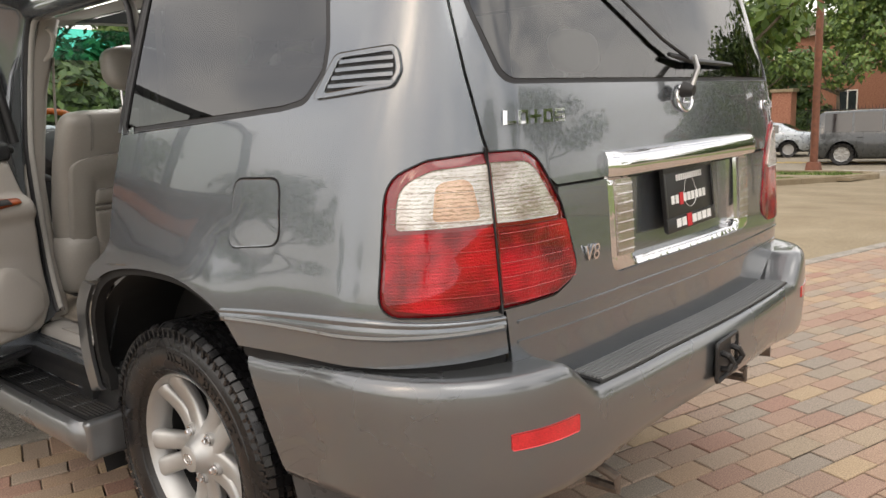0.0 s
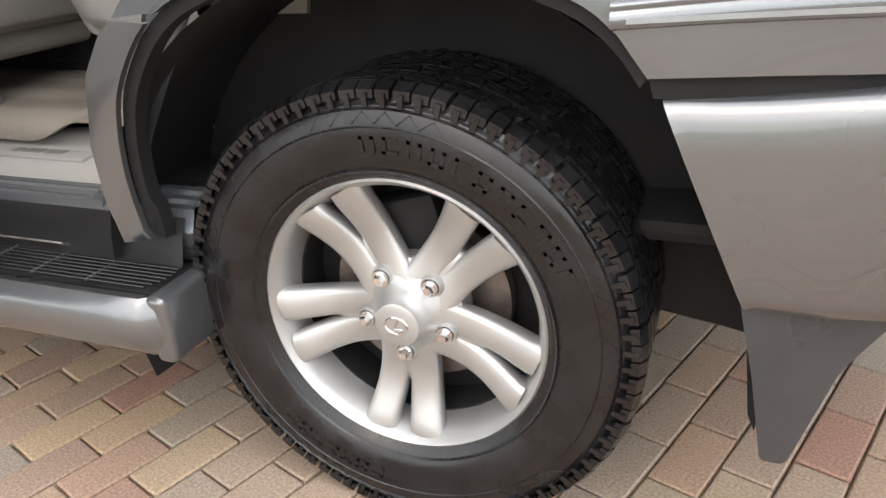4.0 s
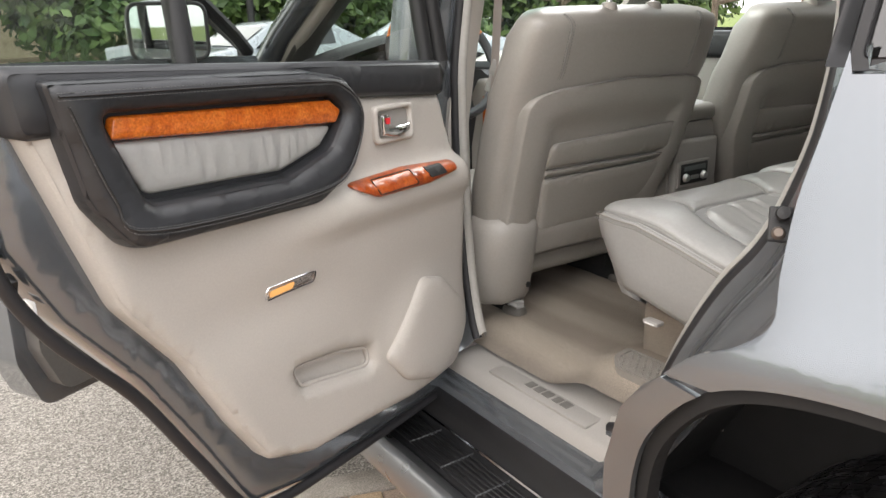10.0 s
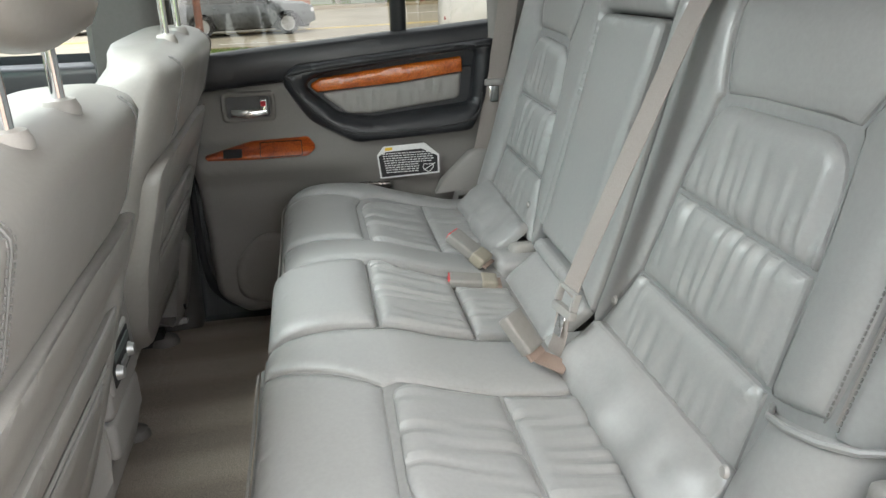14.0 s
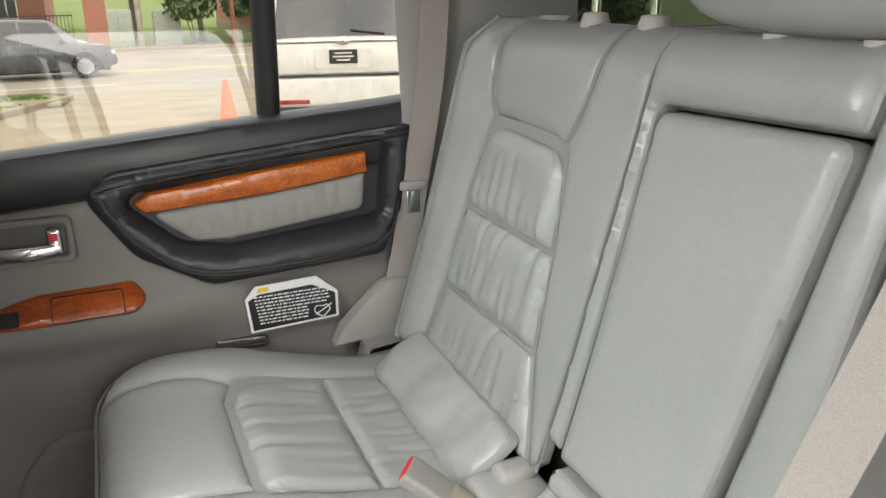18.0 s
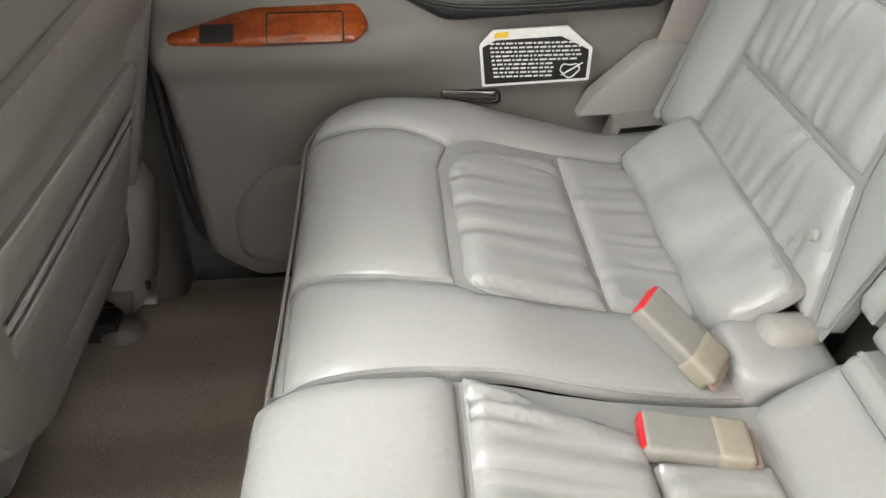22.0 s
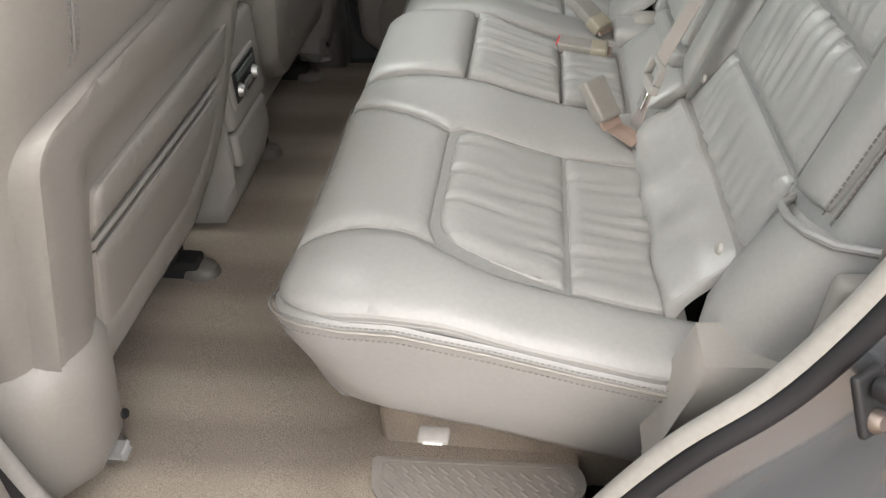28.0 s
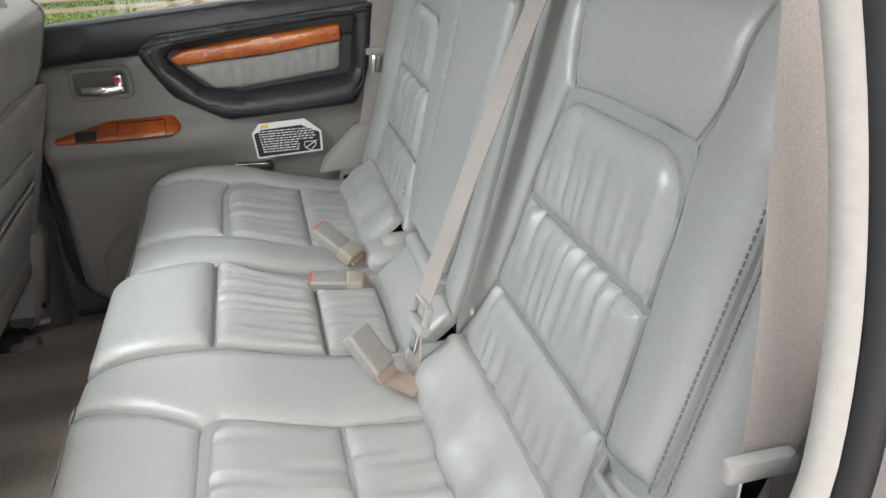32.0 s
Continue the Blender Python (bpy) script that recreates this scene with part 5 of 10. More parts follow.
def back_map(sx, top=1.525, uo=0.705, ui=None):
    def f(u, z, h):
        R = 0.085
        a, b = max(0.0, 1 - (uo - u) / R), max(0.0, 1 - (top - z) / 0.06)
        k = min(1.0, math.hypot(a, b))
        drop = 0.062 * (1 - math.sqrt(max(0.0, 1 - k * k)))
        y = YB(z) + 0.016 * sm(0.52, 0.62, u) - drop
        n = Vector((sx * 0.6 * a * k, 1, 0.25 + 0.6 * b * k)).normalized()
        return Vector((sx * u, y, z)) + n * h
    return f


def outer_backrest(parent, sx, ui, seed, us=0.0):
    f = back_map(sx)
    low = rpoly([(ui + 0.02, 0.985, 0.01), (0.225 + us, 1.108, 0.004), (0.545, 1.108, 0.004), (0.555, 0.985, 0.01)], 0.014)
    mid = rpoly([(0.228 + us, 1.111, 0.004), (0.245 + us, 1.236, 0.006), (0.540, 1.236, 0.006), (0.548, 1.111, 0.004)], 0.014)
    upp = rpoly([(0.247 + us, 1.239, 0.004), (0.272 + us, 1.362, 0.05), (0.525, 1.372, 0.06), (0.541, 1.239, 0.004)], 0.014)
    padded("back_panel", low, f, LEATHER, parent, 0.012, 0.03, relief=folds(seed, 11, 0.22, 0.55, 0.985, 1.108, 0.0052, 0.007), step=0.010)
    padded("back_panel", mid, f, LEATHER, parent, 0.012, 0.03, relief=folds(seed + 1, 12, 0.23, 0.55, 1.11, 1.236, 0.0055, 0.007), step=0.010)
    padded("back_panel", upp, f, LEATHER, parent, 0.012, 0.03, relief=folds(seed + 2, 11, 0.25, 0.54, 1.239, 1.37, 0.0055, 0.007, both=False), step=0.010)
    # head panel, bolsters round it
    hs = smoothline([(0.280 + us, 1.372), (0.262 + us, 1.42), (0.252 + us, 1.48), (0.250 + us, 1.522)], 4)
    ho = smoothline([(0.519, 1.381), (0.540, 1.42), (0.548, 1.48), (0.548, 1.522)], 4)
    padded("head_panel", resample(hs[::-1] + [(0.35, 1.378), (0.45, 1.381)] + ho), f, LEATHER, parent, 0.006, 0.02)
    padded("outer_bolster", resample([(0.556, 1.522)] + [(p[0] + 0.006, p[1]) for p in ho[::-1]] + [(0.531, 1.372), (0.547, 1.236), (0.552, 1.115)] + ([(0.56, 1.11), (0.640, 1.138)] if sx < 0 else [(0.562, 0.985), (0.640, 0.985)]) + [(0.646, 1.2), (0.648, 1.35), (0.642, 1.46), (0.615, 1.522)]), f, LEATHER, parent, 0.010, 0.025)
    padded("inner_bolster", resample([(ui, 1.522), (ui, 1.0), (ui + 0.014, 0.985), (0.219 + us, 1.108), (0.222 + us, 1.12), (0.240 + us, 1.236), (0.266 + us, 1.362), (0.274 + us, 1.37)] + [(p[0] - 0.006, p[1]) for p in hs]), f, LEATHER, parent, 0.008, 0.02)
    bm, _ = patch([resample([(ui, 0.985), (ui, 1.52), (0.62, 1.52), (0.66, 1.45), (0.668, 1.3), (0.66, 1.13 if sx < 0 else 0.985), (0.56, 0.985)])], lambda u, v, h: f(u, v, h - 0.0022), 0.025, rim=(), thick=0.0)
    part("seam_base", bm, SEAM_SHADE, parent, smooth=80)
    # side of the backrest and its padded foot
    rows = []
    for z in np.linspace(1.13 if sx < 0 else 0.975, 1.52, 14):
        t_ = 0.03 * sm(1.46, 1.53, z)
        e = f(0.703 - t_, z, 0.0)
        rows.append([f(0.650 - t_, z, -0.003), f(0.658 - t_, z, 0.005), f(0.678 - t_, z, 0.007), f(0.695 - t_, z, 0.004), e, e + Vector((sx * 0.006, -0.03, 0)), e + Vector((sx * 0.002, -0.10, 0)), e + Vector((-sx * 0.03, -0.12, 0))])
    part("back_side", loft(rows), LEATHER, parent, smooth=80)
    seam = [f(0.651 - 0.03 * sm(1.46, 1.53, z), z, 0.001) for z in np.linspace(1.140 if sx < 0 else 0.985, 1.515, 36)]
    part("double_seam", tube(seam, 0.0022, 6), LEATHER_DARK, parent)
    for o in (-0.0075, 0.0075) if sx < 0 else ():
        stitches("stitching", [p + Vector((sx * o, 0.0075 if o < 0 else 0.005, 0)) for p in seam], THREAD, parent, 0.0065, 0.0012)
    rows = []
    for i, z in enumerate((0.925, 0.945, 0.98, 1.03, 1.065, 1.085, 1.094, 1.096)):
        q = (z - 0.925) / 0.171
        bulge = 0.024 * math.sin(math.pi * min(1, q ** 0.8)) + 0.004
        rows.append([Vector((sx * x, YB(max(z, 0.95)) + 0.016 + e + bulge * w, z + (x - 0.555) * 0.30 * q)) for x, e, w in ((0.560, -0.02, 0.2), (0.585, 0.0, 0.7), (0.62, 0.004, 1.0), (0.66, 0.0, 1.0), (0.692, -0.014, 0.8), (0.708, -0.05, 0.5), (0.70, -0.14, 0.0))])
    if sx < 0:
        part("padded_foot", loft(rows, caps=True), LEATHER, parent, smooth=80)
        part("welt", tube([rows[-1][j] + Vector((0, 0.004, 0.003)) for j in range(6)], 0.0042, 8), LEATHER, parent)
    part("snap", lathe([(0.0, 0.004), (0.0055, 0.0035), (0.0075, 0.0)], 14, Matrix.Translation(f(ui + 0.065 + us * 0.2, 1.052, 0.012)) @ pose(0, 0, 0, -78, 0, 0)), PALE, parent, "white snap fastener")
    if sx < 0:
        part("snap", lathe([(0.0, 0.004), (0.0055, 0.0035), (0.0075, 0.0)], 14, Matrix.Translation(Vector((sx * 0.607, 0.392, 1.066))) @ pose(0, 0, 0, -78, 0, 0)), PALE, parent)


def headrest(parent, cx, cy, z0, w=0.26, hgt=0.17, dep=0.10, posts=0.045, mat=None, drop=0.09):
    """A padded headrest on two posts."""
    rows = []
    for i in range(13):
        t = -1 + 2 * i / 12
        k = max(0.02, (1 - abs(t) ** 3.2)) ** (1 / 3.2)
        row = []
        for j in range(28):
            a = 2 * math.pi * j / 28
            ca, sa = math.cos(a), math.sin(a)
            row.append((cx + w / 2 * (0.80 + 0.20 * k) * k * math.copysign(abs(ca) ** 0.62, ca), cy + dep / 2 * k * math.copysign(abs(sa) ** 0.62, sa) + 0.012 * t, z0 + hgt / 2 * (1 + t)))
        rows.append(row)
    part("headrest", loft(rows, closed_v=True, caps=True), mat or LEATHER, parent, "padded leather headrest", smooth=80)
    for s in (-1, 1):
        part("post", tube([(cx + s * posts * 1.2, cy, z0 - drop), (cx + s * posts * 1.2, cy, z0 + 0.03)], 0.0068, 12), CHROME, parent, "chrome headrest post")
        part("post_collar", lathe([(0.006, 0.012), (0.016, 0.010), (0.020, 0.0), (0.020, -0.02)], 16, Matrix.Translation((cx + s * posts * 1.2, cy, z0 - drop + 0.012))), PLASTIC, parent)


def belt_strip(name, pts, width, parent, across, label="", mat=None):
    """A flat strap through points."""
    P = [Vector(p) for p in smoothline(pts, 8)]
    ac = Vector(across).normalized()
    rows = []
    for i, p in enumerate(P):
        d = (P[min(i + 1, len(P) - 1)] - P[max(i - 1, 0)]).normalized()
        a = (ac - d * ac.dot(d)).normalized()
        n = d.cross(a)
        rows.append([p + a * width * k + n * (0.0008 + 0.0012 * math.cos(k * 9)) for k in (-0.5, -0.3, -0.1, 0.1, 0.3, 0.5)] + [p + a * width * k - n * 0.0008 for k in (0.5, 0, -0.5)])
    return part(name, loft(rows, closed_v=True, caps=True), mat or BELT, parent, label, smooth=50)


bench_l = thing("rear_seat", "grey leather rear seat, wide part of the split bench", "seat", (-0.3, 0.5, 0.64), "rear bench")
bench_r = thing("rear_seat", "grey leather rear seat, narrow part of the split bench", "seat", (0.4, 0.5, 0.64), "rear bench")
cl = subthing("cushion", bench_l)
bl = subthing("backrest", bench_l)
cr = subthing("cushion", bench_r)
br = subthing("backrest", bench_r)
outer_cushion(cl, -1, 0.118, 3)
outer_cushion(cr, 1, 0.160, 13)
outer_backrest(bl, -1, 0.135, 23)
outer_backrest(br, 1, 0.192, 33, us=0.045)
# middle place
def mid_map(u, v, h):
    b = max(0.0, 1 - (YF - 0.004 - v) / 0.07)
    z = ZC(v) + 0.008 - 0.05 * (1 - math.sqrt(max(0.0, 1 - min(1, b) ** 2)))
    return Vector((u, v, z)) + Vector((0, 0.6 * b, 1)).normalized() * h
padded("front_roll", rpoly([(-0.108, 0.692, 0.012), (-0.106, YF - 0.006, 0.02), (0.150, YF - 0.006, 0.02), (0.152, 0.692, 0.012)], 0.016), mid_map, LEATHER, cl, 0.014, 0.035)
padded("seat_panel", rpoly([(-0.108, 0.536, 0.006), (-0.108, 0.688, 0.006), (0.152, 0.688, 0.006), (0.110, 0.536, 0.006)], 0.014), mid_map, LEATHER, cl, 0.012, 0.02, relief=folds(41, 11, -0.1, 0.14, 0.536, 0.688, 0.0058, 0.0065), step=0.008)
padded("seat_panel", rpoly([(-0.108, 0.43, 0.006), (-0.108, 0.533, 0.006), (0.085, 0.533, 0.006), (0.085, 0.43, 0.006)], 0.014), mid_map, LEATHER, cl, 0.010, 0.02, relief=folds(43, 7, -0.1, 0.08, 0.43, 0.533, 0.0048, 0.0065), step=0.008)
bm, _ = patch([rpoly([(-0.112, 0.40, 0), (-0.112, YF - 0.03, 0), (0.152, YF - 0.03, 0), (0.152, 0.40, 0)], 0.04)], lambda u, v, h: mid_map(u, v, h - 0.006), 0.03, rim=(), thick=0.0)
part("seam_base", bm, SEAM_SHADE, cl, smooth=80)
rows = [[(x, YF - 0.006, 0.955), (x, YF - 0.004, 0.935), (x, YF - 0.022, 0.90), (x, YF - 0.06, 0.865)] for x in (-0.12, 0.0, 0.153)]
part("front_face", loft(rows), LEATHER, cl, smooth=80)
part("inner_side", loft([[(0.1545, y, ZC(y) - 0.008), (0.1545, y, 0.87)] for y in np.linspace(0.43, YF - 0.02, 8)]), LEATHER, cl)
part("inner_side", loft([[(0.158, y, ZC(y) - 0.008), (0.158, y, 0.87)] for y in np.linspace(0.43, YF - 0.02, 8)]), LEATHER, cr)
# roll below the folding armrest, armrest, top roll
def mid_back(u, z, h):
    b = max(0.0, 1 - (1.53 - z) / 0.05)
    return Vector((u, YB(z) + 0.004 - 0.05 * (1 - math.sqrt(max(0.0, 1 - min(1, b) ** 2))), z)) + Vector((0, 1, 0.25)).normalized() * h
padded("lower_roll", rpoly([(-0.118, 0.93, 0.01), (-0.118, 1.008, 0.02), (0.155, 1.008, 0.02), (0.155, 0.93, 0.01)], 0.016), lambda u, z, h: mid_back(u, z, h) + Vector((0, 0.045 * sm(1.01, 0.94, z), 0)), LEATHER, bl, 0.016, 0.035)
arm_loop = rpoly([(-0.045, 1.030, 0.012), (-0.060, 1.435, 0.02), (0.178, 1.430, 0.02), (0.155, 1.030, 0.012)], 0.016)
padded("armrest_roll", rpoly([(-0.058, 0.998, 0.01), (-0.058, 1.030, 0.01), (0.143, 1.030, 0.01), (0.143, 0.998, 0.01)], 0.014), mid_back, LEATHER, bl, 0.026, 0.018)
padded("armrest", rpoly([(-0.059, 1.035, 0.012), (-0.090, 1.447, 0.02), (0.150, 1.440, 0.02), (0.143, 1.035, 0.012)], 0.016), mid_back, LEATHER, bl, 0.020, 0.016, label="folded-up centre armrest")
padded("top_roll", rpoly([(-0.092, 1.450, 0.012), (-0.092, 1.522, 0.02), (0.183, 1.522, 0.02), (0.183, 1.040, 0.02), (0.149, 1.040, 0.006), (0.156, 1.443, 0.012)], 0.016), mid_back, LEATHER, bl, 0.016, 0.025)
padded("side_strip", rpoly([(-0.132, 1.0, 0.006), (-0.132, 1.525, 0.01), (-0.097, 1.525, 0.006), (-0.065, 1.02, 0.006)], 0.02), mid_back, LEATHER, bl, 0.010, 0.02)
# backs of the seats and the frames under them
part("back_shell", loft([[(-0.67, YB(z) - 0.05, z), (-0.67, YB(z) - 0.12, z), (0.225, YB(z) - 0.12, z), (0.225, YB(z) - 0.05, z)] for z in (0.85, 1.1, 1.3, 1.5)], caps=True), LEATHER_DARK, bl)
part("back_shell", loft([[(0.235, YB(z) - 0.05, z), (0.235, YB(z) - 0.12, z), (0.67, YB(z) - 0.12, z), (0.67, YB(z) - 0.05, z)] for z in (0.85, 1.1, 1.3, 1.5)], caps=True), LEATHER_DARK, br)
for (x0, x1, par) in ((-0.63, 0.14, cl), (0.18, 0.63, cr)):
    part("seat_base", box((x0 + (0.05 if x0 < 0 else 0), 0.30, 0.805), (x1, 0.74, 0.88), 0.02), DARK, par)
    for x in (x0 + 0.06, x1 - 0.06):
        part("seat_leg", box((x - 0.02, 0.36, 0.60), (x + 0.02, 0.48, 0.82), 0.006), DARK, par)
        part("seat_leg", box((x - 0.02, 0.60, 0.60), (x + 0.02, 0.66, 0.82), 0.006), DARK, par)
headrest(bl, -0.40, 0.165, 1.60, 0.27, 0.17, 0.10)
headrest(br, 0.326, 0.165, 1.60, 0.27, 0.17, 0.10, posts=0.051)
headrest(bl, 0.0, 0.185, 1.520, 0.33, 0.12, 0.13, drop=0.02)
for sx, cn in ((-1, cl), (1, cr)):
    # bracket shield at the end of the cushion
    rows = []
    dz = 0.028 if sx < 0 else 0.075
    for y, z0, z1 in ((0.30, 0.86, 1.032), (0.36, 0.855, 1.038), (0.412, 0.85, 1.034), (0.424, 0.85, 0.99), (0.440, 0.85, 0.92), (0.450, 0.85, 0.865)):
        z1 = max(z0 + 0.012, z1 - dz)
        rows.append([(sx * 0.655, y, z1), (sx * 0.712, y, z1 - 0.004), (sx * 0.718, y, z1 - 0.02), (sx * 0.712, y, (z0 + z1) / 2), (sx * 0.70, y, z0)])
    part("hinge_cover", loft(rows), GREY_TRIM, cn, "grey plastic hinge cover", smooth=60)
part("lever", box((-0.664, 0.668, 0.781), (-0.640, 0.708, 0.791), 0.006, 2), PALE, cl, "pale plastic seat lever with arrow")
part("lever_mark", box((-0.6655, 0.676, 0.784), (-0.6635, 0.700, 0.787), 0.0), PLATE_WHITE, cl)


# ---- seat belts of the bench ----
BUCKLE = material("grey_buckle_plastic", (0.23, 0.22, 0.205), 0.42, vary=0.05, bump=0.05)
BOOT = material("beige_buckle_boot", (0.27, 0.245, 0.195), 0.5, vary=0.08, bump=0.05)
STRAP = material("pinkish_belt_webbing", (0.27, 0.20, 0.165), 0.75, vary=0.08, fine=700, fine_vary=0.12, bump=0.3, bump_scale=900, bump_dist=0.0005)


def buckle(name, loc, rz, tilt, label, red=True, boot=True, strap=0.034):
    t = thing(name, label, "seat belt buckle", loc)
    m = Matrix.Translation(loc) @ pose(0, 0, 0, tilt, 0, rz)
    part("buckle_case", box((-0.021, -0.0105, 0.0), (0.021, 0.0105, 0.066), 0.0055, 3, m=m, taper=(1.06, 0.92)), BUCKLE, t)
    if red:
        part("release_button", box((-0.018, -0.0085, 0.063), (0.018, 0.005, 0.0675), 0.002, m=m), RED, t, "red release button")
    if boot:
        part("boot", box((-0.0225, -0.012, -0.026), (0.0225, 0.012, 0.006), 0.006, 3, m=m, taper=(1.0, 1.0)), BOOT, t, "beige plastic boot")
    part("strap", box((-0.020, -0.003, -strap), (0.020, 0.003, 0.004), 0.0025, m=m), STRAP, t, "pinkish webbing strap")
    return t
part("split_filler", box((-0.205, 0.33, 0.88), (-0.112, 0.425, 0.966), 0.02, 3), LEATHER, bl, smooth=60)
part("split_filler", box((0.158, 0.33, 0.88), (0.245, 0.432, 0.978), 0.02, 3), LEATHER, br, smooth=60)
part("hinge_block", box((0.194, 0.335, 0.94), (0.236, 0.395, 0.992), 0.018, 4), LEATHER_MID, br, "moulded grey hinge block", smooth=60)
buckle("belt_buckle", (0.186, 0.468, 0.987), -38, -58, "grey seat belt buckle with red button standing from the seat", True)
buckle("belt_buckle", (0.100, 0.474, 0.966), -8, -84, "grey seat belt buckle lying in a slot between the seats", True)
strapped = buckle("belt_buckle", (-0.209, 0.468, 0.990), -45, -42, "grey seat belt buckle on a short strap", False, False, 0.012)
belt_strip("strap_end", [(-0.205, 0.472, 0.992), (-0.214, 0.459, 0.981), (-0.224, 0.445, 0.977), (-0.238, 0.426, 0.970)], 0.036, strapped, (0.75, -0.6, 0), "pinkish webbing strap", STRAP)
cb = thing("centre_seat_belt", "grey centre seat belt running down the backrest with a pale tongue", "seat belt", (-0.15, 0.40, 0.95))
belt_strip("webbing", [(-0.235, 0.10, 1.555), (-0.205, 0.185, 1.545), (-0.198, 0.238, 1.50), (-0.188, 0.318, 1.30), (-0.175, 0.390, 1.10), (-0.172, 0.402, 1.058)], 0.046, cb, (1, 0.1, 0))
tg = Matrix.Translation((-0.174, 0.408, 1.045)) @ pose(0, 0, 0, 17, 6, 4)
tgb = bmesh.new()
for lo, hi in (((-0.034, -0.007, -0.018), (0.034, 0.007, -0.004)), ((-0.034, -0.006, -0.004), (-0.025, 0.006, 0.024)), ((0.025, -0.006, -0.004), (0.034, 0.006, 0.024)), ((-0.034, -0.005, 0.018), (0.034, 0.003, 0.026))):
    box(lo, hi, 0.003, 2, bm=tgb, m=tg)
part("tongue", tgb, PALE, cb, "pale plastic belt tongue")
part("tongue_plate", box((-0.012, -0.0015, -0.052), (0.012, 0.0015, -0.016), 0.002, m=tg), CHROME, cb)
belt_strip("webbing", [(-0.176, 0.412, 1.03), (-0.178, 0.418, 0.985), (-0.172, 0.422, 0.955), (-0.165, 0.41, 0.935)], 0.044, cb, (1, 0.1, 0))
for sx in (-1, 1):
    sb = thing("side_seat_belt", "grey seat belt hanging at the pillar beside the rear seat", "seat belt", (sx * 0.72, 0.2, 1.0))
    belt_strip("webbing", [(0.698, 0.262, 1.70), (0.706, 0.270, 1.45), (0.714, 0.298, 1.25), (0.720, 0.325, 1.09), (0.728, 0.358, 0.955)] if sx > 0 else [(-0.69, 0.31, 1.70), (-0.708, 0.295, 1.48), (-0.718, 0.282, 1.28), (-0.722, 0.275, 1.05)], 0.048, sb, (0.15, 1, 0.3))
    m = Matrix.Translation((0.712, 0.305, 1.235) if sx > 0 else (-0.728, 0.30, 1.235))
    part("tongue", box((-0.006, -0.026, -0.008), (0.006, 0.026, 0.008), 0.004, 2, m=m), PALE, sb)
    part("tongue_plate", box((-0.002, -0.012, -0.05), (0.002, 0.012, -0.01), 0.002, m=m), CHROME, sb)
    part("anchor", box((sx * 0.735 - 0.012, 0.30, 0.955), (sx * 0.735 + 0.012, 0.36, 0.995), 0.006), PALE, sb)


